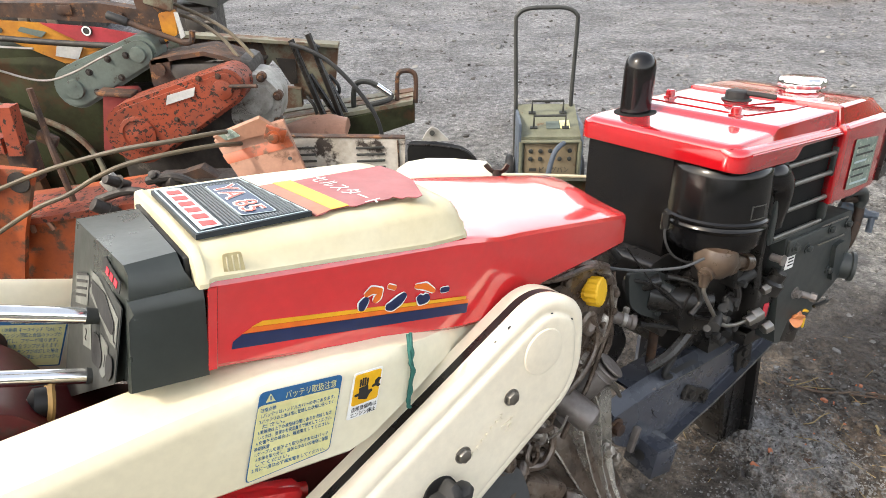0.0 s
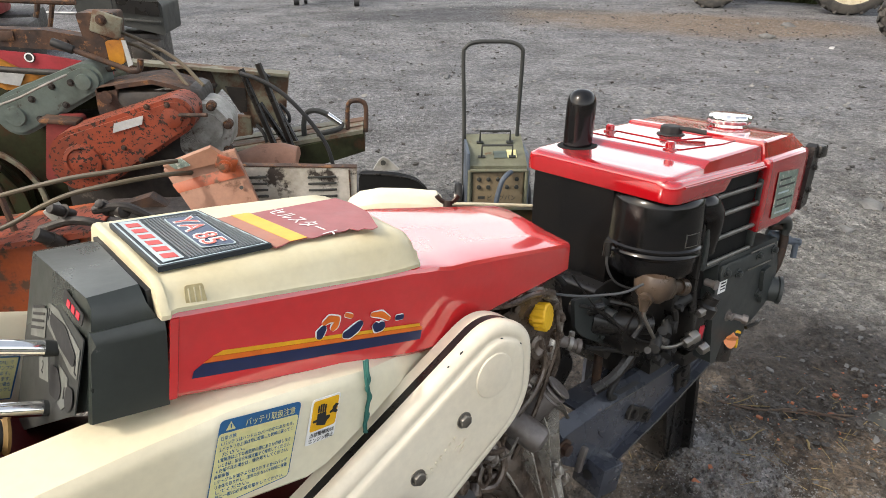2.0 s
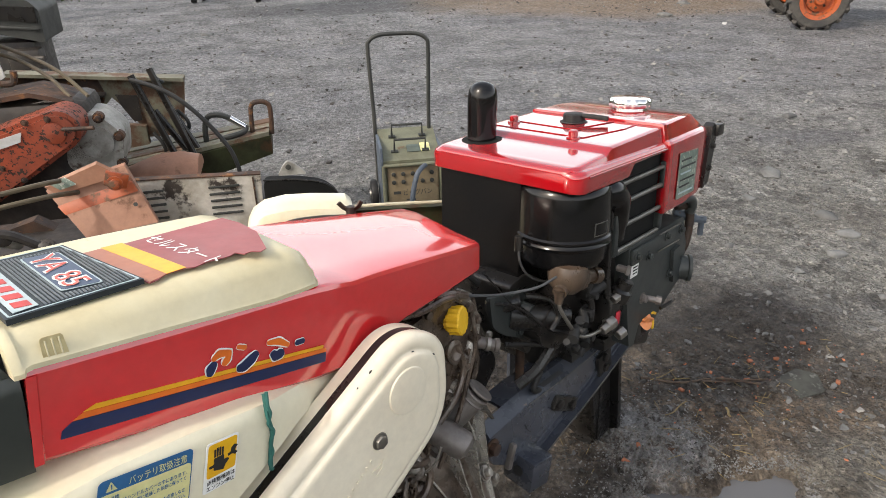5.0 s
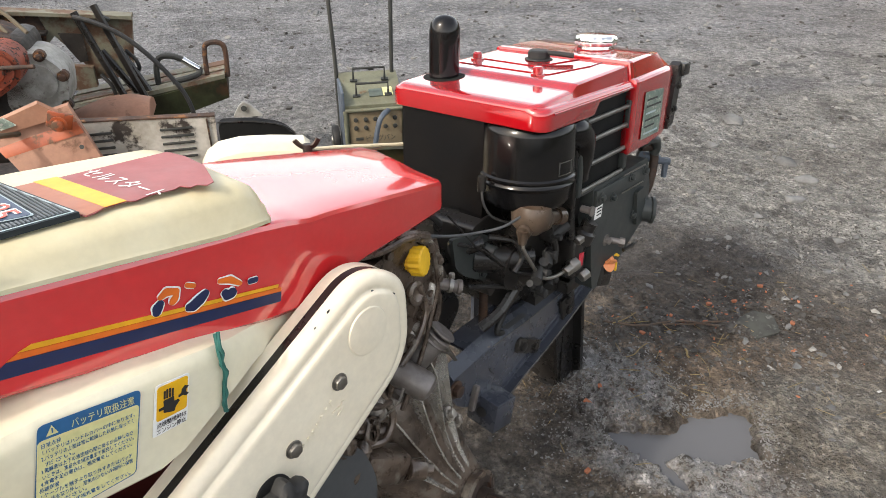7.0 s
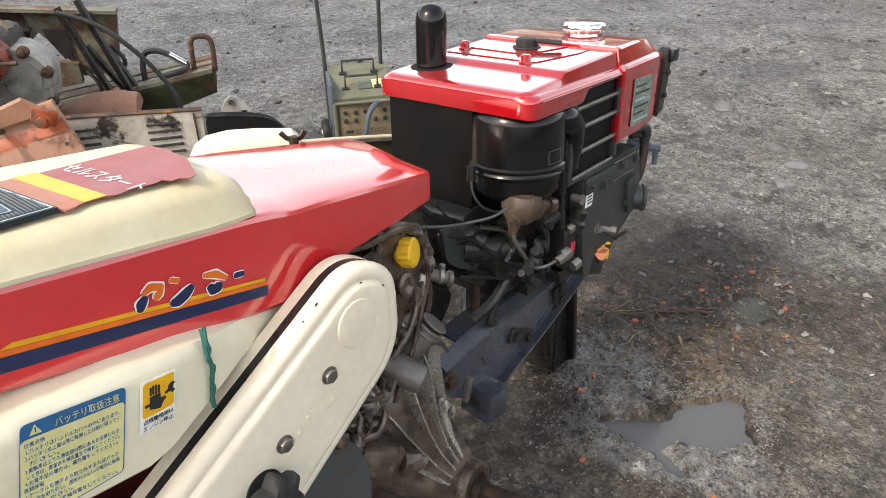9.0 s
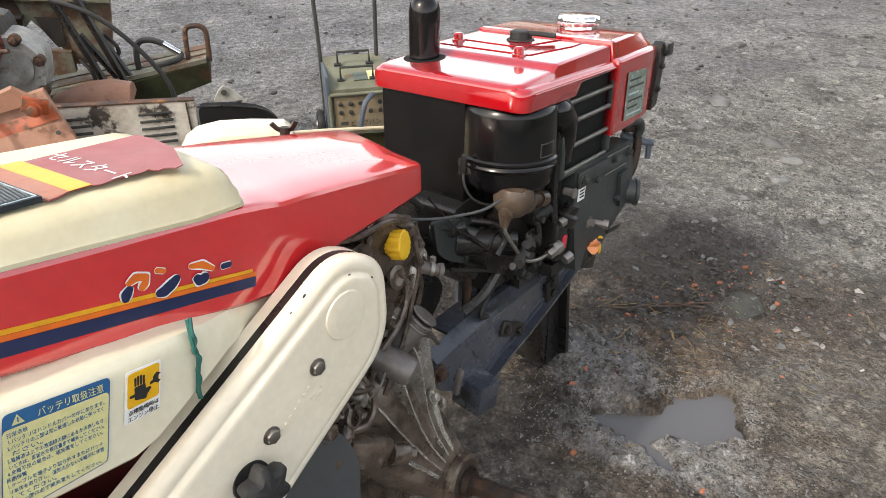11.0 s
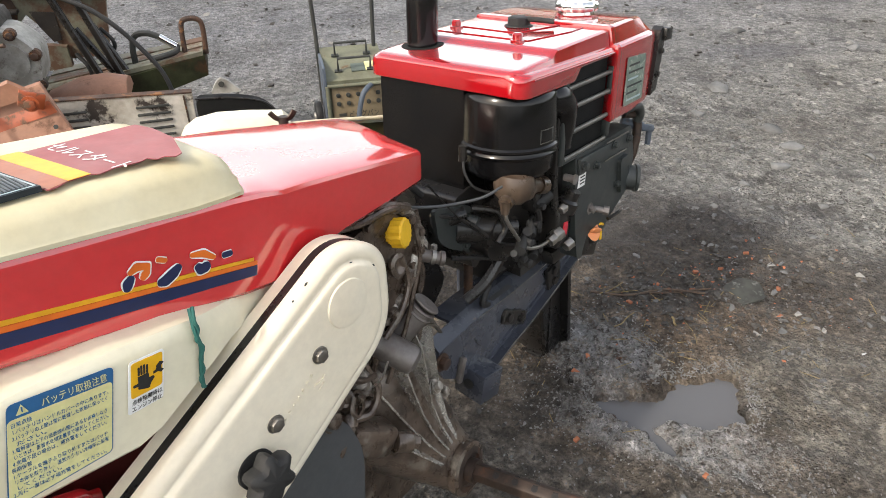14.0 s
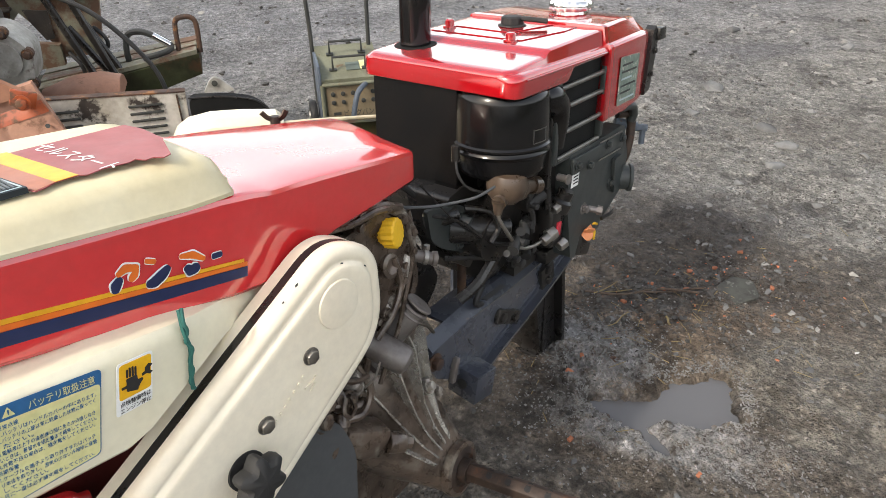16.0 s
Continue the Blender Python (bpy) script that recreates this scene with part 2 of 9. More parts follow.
GREASE = material("greasy_black_castings", (0.016, 0.013, 0.011), (0.034, 0.027, 0.021), 0.45, 0.7, scale=20, bump=0.4, spots=(0.14, 0.12, 0.1), spot_scale=22, spot_cut=(0.62, 0.72))
BEIGE = material("faded_salmon_board", (0.29, 0.145, 0.09), (0.22, 0.105, 0.062), 0.55, 0.7, scale=6, bump=0.06, spots=(0.12, 0.06, 0.035), spot_scale=26, spot_cut=(0.6, 0.72))
SHIELD_RED = material("faded_red_plastic", (0.34, 0.03, 0.04), (0.27, 0.028, 0.034), 0.4, 0.55, bump=0.04, spots=(0.16, 0.05, 0.04), spot_scale=30, spot_cut=(0.66, 0.76))
AMBER = material("amber_yellow_paint", (0.46, 0.2, 0.012), (0.34, 0.13, 0.012), 0.45, 0.6, bump=0.1, spots=(0.16, 0.08, 0.03), spot_scale=18, spot_cut=(0.62, 0.7))
CABLE = material("olive_brown_cable", (0.112, 0.088, 0.052), (0.072, 0.056, 0.036), 0.55, 0.7, bump=0.1)
KHAKI = material("weathered_khaki_paint", (0.15, 0.155, 0.105), (0.115, 0.115, 0.075), 0.55, 0.7, scale=9, bump=0.1, spots=(0.12, 0.075, 0.04), spot_scale=22, spot_cut=(0.62, 0.72))
TANFACE = material("tan_instrument_face", (0.21, 0.165, 0.1), (0.165, 0.125, 0.072), 0.55, 0.7, scale=12, bump=0.06, spots=(0.14, 0.08, 0.04), spot_scale=26, spot_cut=(0.64, 0.74))
STEELBLUE = material("faded_steel_blue_paint", (0.075, 0.0938, 0.12), (0.0562, 0.0713, 0.0938), 0.5, 0.65, bump=0.1, spots=(0.1, 0.06, 0.035), spot_scale=22)
GALV = material("galvanised_steel", (0.288, 0.296, 0.304), (0.216, 0.224, 0.232), 0.4, 0.55, metal=0.6, bump=0.08)
CREAM_RIM = material("dirty_cream_rim", (0.5, 0.45, 0.33), (0.4, 0.34, 0.23), 0.5, 0.7, bump=0.1, spots=(0.16, 0.1, 0.06), spot_scale=12)
OCHRE_RIM = material("ochre_hub_paint", (0.42, 0.26, 0.09), (0.32, 0.19, 0.07), 0.5, 0.7, bump=0.1, spots=(0.12, 0.07, 0.04), spot_scale=12)
TYRE = material("dusty_tyre_rubber", (0.035, 0.034, 0.033), (0.07, 0.064, 0.056), 0.8, 0.95, scale=6, bump=0.2)
WOOD = material("grey_old_wood", (0.24, 0.19, 0.14), (0.16, 0.125, 0.09), 0.8, 0.95, scale=15, bump=0.25)
CONCRETE = material("pale_concrete", (0.42, 0.41, 0.38), (0.33, 0.32, 0.3), 0.85, 0.95, scale=2, fine=40, bump=0.2)
STONE = material("grey_stone", (0.16, 0.16, 0.158), (0.1, 0.1, 0.098), 0.75, 0.9, scale=9, bump=0.35, vary=0.45)
BRICK = material("brick_fragment", (0.32, 0.12, 0.06), (0.24, 0.096, 0.056), 0.85, 0.95, scale=30, bump=0.3, vary=0.35)
STRAW = material("dry_straw", (0.252, 0.192, 0.084), (0.18, 0.132, 0.06), 0.75, 0.9, scale=30, bump=0.05, vary=0.4)
TWIG = material("dark_twig", (0.06, 0.042, 0.03), (0.09, 0.065, 0.045), 0.85, 0.95, scale=30, bump=0.2)
GRASS = material("grass_blade", (0.033, 0.06, 0.0168), (0.06, 0.072, 0.024), 0.6, 0.75, scale=1.5, bump=0.0, speck=0.3)
PAPER = material("white_litter", (0.5, 0.5, 0.49), (0.4, 0.4, 0.39), 0.6, bump=0.1)


# ---- mesh helpers ----
def merged(*parts):
    out = bmesh.new()
    for b in parts:
        me = bpy.data.meshes.new("join")
        b.to_mesh(me)
        out.from_mesh(me)
        b.free()
        bpy.data.meshes.remove(me)
    return out


def part(name, bm, mat, parent=None, label="", angle=38, at=None):
    """Link a bmesh as one mesh object, under a thing or a part where one is given."""
    bmesh.ops.recalc_face_normals(bm, faces=bm.faces)
    me = bpy.data.meshes.new(name)
    bm.to_mesh(me)
    bm.free()
    me.materials.append(mat)
    me.shade_smooth()
    me.set_sharp_from_angle(angle=radians(angle))
    ob = new(name, me)
    if at is not None:
        ob.matrix_basis = at
    if parent is not None:
        ob.parent = parent
    return tagged(ob, label)


def thing(name, m, label, category, group=""):
    ob = new(name)
    ob.empty_display_size = 0.05
    ob.matrix_basis = m
    return tagged(ob, label, category, group)


def bevelled(bm, width, seg=2, angle=30):
    if width > 0:
        edges = [e for e in bm.edges if len(e.link_faces) == 2 and e.calc_face_angle(0) > radians(angle)]
        bmesh.ops.bevel(bm, geom=edges, offset=width, segments=seg, profile=0.5, affect="EDGES", clamp_overlap=True)
    return bm


def box(c, size, bevel=0.003, turn=(0, 0, 0), seg=2):
    bm = bmesh.new()
    bmesh.ops.create_cube(bm, size=1)
    bmesh.ops.scale(bm, vec=size, verts=bm.verts)
    bevelled(bm, bevel, seg)
    bmesh.ops.transform(bm, matrix=pose(*c, *turn), verts=bm.verts)
    return bm


def loft(sections, caps=True, closed=True):
    bm = bmesh.new()
    rings = [[bm.verts.new(p) for p in s] for s in sections]
    n = len(rings[0])
    for a, b in zip(rings, rings[1:]):
        for i in range(n if closed else n - 1):
            j = (i + 1) % n
            bm.faces.new((a[i], a[j], b[j], b[i]))
    if caps and closed:
        bm.faces.new(rings[0][::-1])
        bm.faces.new(rings[-1])
    return bm


def prism(outline, axis, a, b, bevel=0.003, seg=2):
    """A closed 2D outline, pushed from a to b along the axis x, y or z."""
    put = {"x": lambda p, d: (d, p[0], p[1]), "y": lambda p, d: (p[0], d, p[1]), "z": lambda p, d: (p[0], p[1], d)}[axis]
    return bevelled(loft([[put(p, a) for p in outline], [put(p, b) for p in outline]]), bevel, seg)


def rod(p, q, r, r2=None, n=16, bevel=0.0):
    p, q = Vector(p), Vector(q)
    bm = bmesh.new()
    bmesh.ops.create_cone(bm, cap_ends=True, segments=n, radius1=r, radius2=r if r2 is None else r2, depth=(q - p).length)
    bevelled(bm, bevel, 2, 50)
    turn = (q - p).to_track_quat("Z", "Y").to_matrix().to_4x4()
    bmesh.ops.transform(bm, matrix=Matrix.Translation((p + q) / 2) @ turn, verts=bm.verts)
    return bm


def lathe(profile, p, way, n=24, flutes=0, depth=0.0, caps=True):
    """(radius, height) pairs turned round the line from p along way; flutes carves a knurled edge."""
    turn = Matrix.Translation(p) @ Vector(way).to_track_quat("Z", "Y").to_matrix().to_4x4()
    rings = []
    for r, h in profile:
        ring = []
        for i in range(n):
            a = 2 * math.pi * i / n
            rr = r * (1 - depth * (0.5 + 0.5 * math.cos(flutes * a))) if flutes else r
            ring.append(turn @ Vector((rr * math.cos(a), rr * math.sin(a), h)))
        rings.append(ring)
    return loft(rings, caps)


def smooth_path(points, steps=6):
    pts = [Vector(p) for p in points]
    ext = [pts[0] * 2 - pts[1]] + pts + [pts[-1] * 2 - pts[-2]]
    out = []
    for i in range(1, len(ext) - 2):
        p0, p1, p2, p3 = ext[i - 1:i + 3]
        for k in range(steps):
            t = k / steps
            out.append(0.5 * ((2 * p1) + (p2 - p0) * t + (2 * p0 - 5 * p1 + 4 * p2 - p3) * t * t + (3 * p1 - p0 - 3 * p2 + p3) * t ** 3))
    return out + [pts[-1]]


def tube(points, r, n=8, steps=6, flat=None):
    """A round tube (or, with flat, a strip r by flat) along a smooth path."""
    path = smooth_path(points, steps) if steps else [Vector(p) for p in points]
    rings, normal = [], None
    for i, p in enumerate(path):
        way = (path[min(i + 1, len(path) - 1)] - path[max(i - 1, 0)]).normalized()
        if normal is None:
            normal = way.orthogonal().normalized()
        normal = (normal - way * normal.dot(way)).normalized()
        side = way.cross(normal)
        ring = []
        for k in range(n):
            a = 2 * math.pi * k / n + math.pi / n
            ring.append(p + normal * math.cos(a) * r + side * math.sin(a) * (flat or r))
        rings.append(ring)
    return loft(rings)


def bolt(p, way, r=0.006, h=0.005, washer=True):
    way = Vector(way).normalized()
    p = Vector(p)
    bits = [rod(p, p + way * h, r, n=6, bevel=r * 0.12)]
    if washer:
        bits.append(rod(p - way * 0.001, p + way * 0.0012, r * 1.45, n=14))
    return merged(*bits)


def rounded(outline, r, steps=4):
    """Round the corners of a 2D outline."""
    out, n = [], len(outline)
    for i in range(n):
        p, a, b = Vector(outline[i]), Vector(outline[i - 1]), Vector(outline[(i + 1) % n])
        ra = min(r, (a - p).length * 0.45, (b - p).length * 0.45)
        s, e = p + (a - p).normalized() * ra, p + (b - p).normalized() * ra
        for k in range(steps + 1):
            t = k / steps
            out.append(tuple(s * (1 - t) ** 2 + p * 2 * t * (1 - t) + e * t * t))
    return out


def capsule(c1, r1, c2, r2, n=12):
    """The 2D outline round two circles."""
    a, b = Vector(c1), Vector(c2)
    d = b - a
    base = math.atan2(d.y, d.x)
    off = math.acos((r1 - r2) / d.length)
    out = []
    for k in range(n + 1):
        ang = base + off + (2 * math.pi - 2 * off) * k / n
        out.append((a.x + r1 * math.cos(ang), a.y + r1 * math.sin(ang)))
    for k in range(n + 1):
        ang = base - off + 2 * off * k / n
        out.append((b.x + r2 * math.cos(ang), b.y + r2 * math.sin(ang)))
    return out


def sheet(outline, origin, xa, ya, lift=0.0006, thick=0.0006):
    """A thin plate with its 2D outline in metres on the axes xa, ya from origin."""
    o, xa, ya = Vector(origin), Vector(xa).normalized(), Vector(ya).normalized()
    nz = xa.cross(ya)
    low = [o + xa * p[0] + ya * p[1] + nz * lift for p in outline]
    return loft([low, [p + nz * thick for p in low]])


def lettering(body, size, origin, xa, ya, mat, parent, name="lettering", lift=0.0018, width=None, align="LEFT", grow=0.0):
    """Words in the built-in font, as a mesh, its baseline from origin along xa."""
    cu = bpy.data.curves.new(name, "FONT")
    cu.body, cu.size, cu.align_x, cu.resolution_u, cu.extrude, cu.offset = body, size, align, 2, 0.0001, grow
    ob = new("words", cu)
    me = bpy.data.meshes.new_from_object(ob.evaluated_get(bpy.context.evaluated_depsgraph_get()))
    bpy.data.objects.remove(ob)
    bpy.data.curves.remove(cu)
    if width and len(me.vertices):
        xs = [v.co.x for v in me.vertices]
        k = width / max(1e-6, max(xs) - min(xs))
    else:
        k = 1.0
    xa, ya = Vector(xa).normalized(), Vector(ya).normalized()
    nz = xa.cross(ya)
    o = Vector(origin) + nz * lift
    for v in me.vertices:
        v.co = o + xa * v.co.x * k + ya * v.co.y + nz * v.co.z
    me.name = name
    me.materials.clear()
    me.materials.append(mat)
    w_ob = new(name, me)
    w_ob.parent = parent
    return w_ob


# ---- the walking tractor: x forward to the engine, y to its own left, z up ----
def leaning(origin, heading, dip, lean):
    h, p, r = radians(heading), radians(dip), radians(lean)
    u = Vector((math.sin(h) * math.cos(p), math.cos(h) * math.cos(p), -math.sin(p)))
    side = Vector((-math.cos(h), math.sin(h), 0))
    up = u.cross(side)
    v = side * math.cos(r) - up * math.sin(r)
    w = u.cross(v)
    return Matrix(((u.x, v.x, w.x, origin[0]), (u.y, v.y, w.y, origin[1]), (u.z, v.z, w.z, origin[2]), (0, 0, 0, 1)))


MACHINE = leaning((0.35, 0.95, 0.0), 56, 5, 4.5)
tiller = thing("walking_tractor", MACHINE, "red and cream walking tractor without wheels, propped on a stand", "walking tractor")

# red handle column cover with its nose over the gearbox
def cover_section(u, right, left, low, high, crown, heel=0.0):
    return [(u - heel, right + 0.004, low), (u - heel, right, low + 0.005), (u, right, high - 0.006), (u, right + 0.002, high - 0.0015), (u, right + 0.006, high + 0.0005),
            (u, right + 0.05, high + crown * 0.3), (u, (right + left) / 2, high + crown * 0.62), (u, left - 0.03, high + crown), (u, left - 0.006, high + crown * 0.97),
            (u, left, high - 0.01), (u, left, low + 0.006), (u, left - 0.004, low)]


red_cover = part("handle_cover", loft([
    cover_section(-0.8195, -0.204, 0.02, 0.7385, 0.8215, 0.0, 0.0095), cover_section(-0.7, -0.204, 0.02, 0.716, 0.8105, 0.0),
    cover_section(-0.56, -0.203, 0.02, 0.691, 0.799, 0.0), cover_section(-0.525, -0.202, 0.02, 0.687, 0.794, 0.009),
    cover_section(-0.495, -0.197, 0.018, 0.688, 0.7865, 0.016), cover_section(-0.455, -0.188, 0.014, 0.692, 0.7805, 0.0185),
    cover_section(-0.4, -0.182, 0.01, 0.698, 0.7735, 0.0185), cover_section(-0.3, -0.172, 0.002, 0.703, 0.7605, 0.0185),
    cover_section(-0.244, -0.166, -0.004, 0.707, 0.7532, 0.0185), cover_section(-0.239, -0.164, -0.006, 0.709, 0.7515, 0.0185)]), RED, tiller, "glossy red painted steel cover", angle=22)

part("rear_rim", bevelled(loft([[(-0.8195 - 0.0095, -0.2035, 0.7395), (-0.8195 - 0.0095, -0.2062, 0.7395), (-0.8195 - 0.0025, -0.2062, 0.739), (-0.8195 - 0.0005, -0.2035, 0.739)], [(-0.8197, -0.2035, 0.8155), (-0.8197, -0.2062, 0.8155), (-0.8125, -0.2062, 0.815), (-0.8105, -0.2035, 0.815)]]), 0.0008), RED, red_cover)
# cream upper cover
def top_section(u, right, left, low, high, round_r=0.014):
    return [(u, right, low), (u, right, low + 0.004), (u, right + 0.002, low + 0.007), (u, right + 0.006, high - round_r), (u, right + 0.012, high - 0.006),
            (u, right + 0.022, high), (u, (right + left) / 2, high + 0.003), (u, left - 0.018, high + 0.001), (u, left - 0.008, high - 0.006), (u, left - 0.004, high - round_r),
            (u, left, low + 0.008), (u, left + 0.002, low)]


top_cover = part("top_cover", loft([
    top_section(-0.8275, -0.2045, 0.012, 0.818, 0.8445), top_section(-0.8268, -0.2075, 0.016, 0.817, 0.847), top_section(-0.823, -0.2085, 0.0165, 0.817, 0.848), top_section(-0.8195, -0.2085, 0.0165, 0.817, 0.848), top_section(-0.8175, -0.2062, 0.016, 0.8195, 0.847), top_section(-0.813, -0.206, 0.016, 0.8205, 0.847),
    top_section(-0.7, -0.205, 0.01, 0.81, 0.846), top_section(-0.6, -0.204, 0.004, 0.8, 0.843), top_section(-0.572, -0.203, 0.003, 0.799, 0.8415),
    top_section(-0.558, -0.202, 0.001, 0.7985, 0.838), top_section(-0.55, -0.2005, -0.002, 0.798, 0.832), top_section(-0.545, -0.1985, -0.005, 0.797, 0.822, 0.008),
    top_section(-0.542, -0.196, -0.008, 0.796, 0.81, 0.005), top_section(-0.54, -0.193, -0.012, 0.795, 0.802, 0.003)]), CREAM, tiller, "yellowed cream plastic lid", angle=30)
# flush sheet; its darker cream stands for the shade inside the notch
recess = part("finger_recess", sheet(rounded([(0.0, 0.0), (0.0185, 0.0), (0.017, 0.019), (0.0008, 0.019)], 0.003), (-0.8045, -0.2042, 0.8225), (1, 0, -0.06), (0.0, 0.16, 1), 0.0, 0.0007), RECESS, top_cover, "moulded finger recess, its shade put in as darker cream")
for k in range(3):
    part("recess_rib", box((-0.8005 + k * 0.005, -0.2028, 0.8315), (0.0014, 0.0022, 0.014), 0.0006, (-9, 0, 0)), CREAM, recess)

# badge on the lid: ribbed slate plate, model number, plain coloured mark
BX, BY = (0, -1, 0), (1, 0, 0)
badge_o = (-0.817, -0.03, 0.8495)
badge = part("badge", bevelled(sheet([(0, 0), (0.15, 0.0), (0.15, 0.106), (0.006, 0.09)], badge_o, BX, BY, 0.0, 0.005), 0.0015), BADGE, top_cover, "slate ribbed badge with pale edge lines")
for a, b in (((0.003, 0.003), (0.147, 0.003)), ((0.147, 0.003), (0.147, 0.103)), ((0.147, 0.103), (0.008, 0.087)), ((0.008, 0.087), (0.003, 0.003))):
    d = (Vector(b) - Vector(a)).normalized()
    n = Vector((-d.y, d.x)) * 0.0008
    part("edge_line", sheet([tuple(Vector(a) - n), tuple(Vector(b) - n), tuple(Vector(b) + n), tuple(Vector(a) + n)], badge_o, BX, BY, 0.0052, 0.0004), BADGE_RIM, badge)
for k in range(23):
    y = 0.0305 + k * 0.0031
    x0, x1 = 0.01 + 0.0007 * k, 0.1445
    if y > 0.087:
        x0 = 0.012 + (y - 0.087) * 9.0
    spans = [(x0, x1)]
    if 0.0465 < y < 0.0805:
        spans = [(x0, 0.019 + (y - 0.0465) * 0.2), (0.1325 + (y - 0.0465) * 0.12, x1)]
    for p, q in spans:
        if q - p > 0.004:
            part("rib", box((badge_o[0] + y, badge_o[1] - (p + q) / 2, badge_o[2] + 0.0056), (0.0014, q - p, 0.0016), 0.0004), BADGE_RIB, badge)
part("mark_strip", sheet([(0.006, 0.007), (0.143, 0.007), (0.141, 0.026), (0.01, 0.026)], badge_o, BX, BY, 0.0056, 0.0005), BADGE_RIM, badge)
for k in range(6):
    x = 0.017 + k * 0.021
    part("mark_bar", sheet([(x, 0.0105), (x + 0.013, 0.0105), (x + 0.016, 0.0225), (x + 0.003, 0.0225)], badge_o, BX, BY, 0.0062, 0.0004), RED_PRINT, badge)
part("number_frame", sheet(rounded([(0.02, 0.0475), (0.126, 0.0475), (0.133, 0.0795), (0.027, 0.0795)], 0.004), badge_o, BX, BY, 0.0056, 0.0005), BADGE_RIM, badge)
part("number_field", sheet(rounded([(0.0215, 0.049), (0.125, 0.049), (0.1315, 0.078), (0.028, 0.078)], 0.004), badge_o, BX, BY, 0.0062, 0.0003), SLATE_PRINT, badge)
lettering("YA 85", 0.0305, (badge_o[0] + 0.0525, badge_o[1] - 0.029, badge_o[2]), BX, BY, WHITE_PRINT, badge, lift=0.0068, width=0.097, grow=0.0012)
lettering("YA 85", 0.0305, (badge_o[0] + 0.0525, badge_o[1] - 0.0295, badge_o[2]), BX, BY, FADED_RED_PRINT, badge, lift=0.0074, width=0.0945, grow=-0.0002)

# decal on the lid, its edge torn
decal_o = (-0.72, -0.045, 0.8497)
decal = part("decal", sheet([(0.02, 0.0), (0.02, 0.03), (0.022, 0.04), (0.022, 0.148), (0.05, 0.152), (0.092, 0.148), (0.142, 0.127), (0.146, 0.118), (0.138, 0.112), (0.14, 0.104), (0.13, 0.1),
                             (0.134, 0.092), (0.131, 0.07), (0.135, 0.055), (0.13, 0.05), (0.131, 0.03), (0.137, 0.02), (0.139, 0.012), (0.1, 0.004)], decal_o, BX, BY, 0.0, 0.0008), MAROON_PRINT, top_cover, "faded maroon decal with a yellow band and torn edge")
part("tan_field", sheet([(0.02, 0.0), (0.1, 0.004), (0.138, 0.013), (0.131, 0.031), (0.02, 0.018)], decal_o, BX, BY, 0.0009, 0.0003), TAN_PRINT, decal)
part("yellow_band", sheet([(0.018, 0.018), (0.131, 0.031), (0.13, 0.05), (0.02, 0.038)], decal_o, BX, BY, 0.001, 0.0004), YELLOW_PRINT, decal)
lettering("セルスタート", 0.0225, (decal_o[0] + 0.056, decal_o[1] - 0.026, decal_o[2]), (0.12, -1, 0), (1, 0.12, 0), WHITE_PRINT, decal, lift=0.0014, width=0.113)

# stripes and brand mark on the red side (the mark is plain strokes)
SX, SZ = (1, 0, -0.165), (0.165, 0, 1)
side_o = (-0.81, -0.2042, 0.752)
part("navy_stripe", sheet([(0.003, 0.001), (0.266, 0.0015), (0.266, 0.0125), (0.012, 0.014), (0.004, 0.008)], side_o, SX, SZ, 0.0, 0.0005), NAVY, red_cover)
part("orange_stripe", sheet([(0.012, 0.0145), (0.266, 0.013), (0.266, 0.0175), (0.02, 0.0195)], side_o, SX, SZ, 0.0, 0.0005), ORANGE_PRINT, red_cover)
part("gold_stripe", sheet([(0.02, 0.02), (0.262, 0.018), (0.262, 0.0215), (0.03, 0.0245)], side_o, SX, SZ, 0.0, 0.0005), GOLD_PRINT, red_cover)


def stroke(points, wide, lift, mat, name="mark_stroke"):
    """A plain brush stroke lying on the red side."""
    left, right = [], []
    pts = [Vector(p) for p in points]
    for i, p in enumerate(pts):
        d = (pts[min(i + 1, len(pts) - 1)] - pts[max(i - 1, 0)]).normalized()
        n = Vector((-d.y, d.x)) * wide * (0.55 if i in (0, len(pts) - 1) else 1.0)
        left.append(tuple(p + n))
        right.append(tuple(p - n))
    part(name, sheet(rounded(left + right[::-1], 0.003, 3), side_o, SX, SZ, lift, 0.0003), mat, red_cover)


for pts, mat, w in (([(-0.6785, 0.7515), (-0.6765, 0.7585), (-0.6705, 0.7645)], NAVY, 0.0042), ([(-0.674, 0.7665), (-0.6655, 0.771), (-0.656, 0.7675), (-0.6592, 0.7612), (-0.664, 0.757)], ORANGE_PRINT, 0.0034),
                    ([(-0.6475, 0.7705), (-0.6375, 0.7655)], ORANGE_PRINT, 0.0036), ([(-0.651, 0.7475), (-0.644, 0.7465), (-0.634, 0.7512), (-0.6262, 0.7565)], NAVY, 0.0044),
                    ([(-0.6155, 0.7612), (-0.602, 0.758), (-0.5905, 0.7485)], ORANGE_PRINT, 0.0032), ([(-0.6115, 0.7495), (-0.608, 0.743), (-0.6018, 0.7437), (-0.5972, 0.7452)], NAVY, 0.0046), ([(-0.5835, 0.7478), (-0.5715, 0.7465)], NAVY, 0.0044)):
    ex, ez = Vector(SX).normalized(), Vector(SZ).normalized()
    pts = [(Vector((x, side_o[1], z)) - Vector(side_o)) for x, z in pts]
    pts = [(d.dot(ex), d.dot(ez)) for d in pts]
    stroke(pts, w * 1.2 + 0.0017, 0.0008, WHITE_PRINT, "mark_outline")
    stroke(pts, w * 1.2, 0.0013, mat)

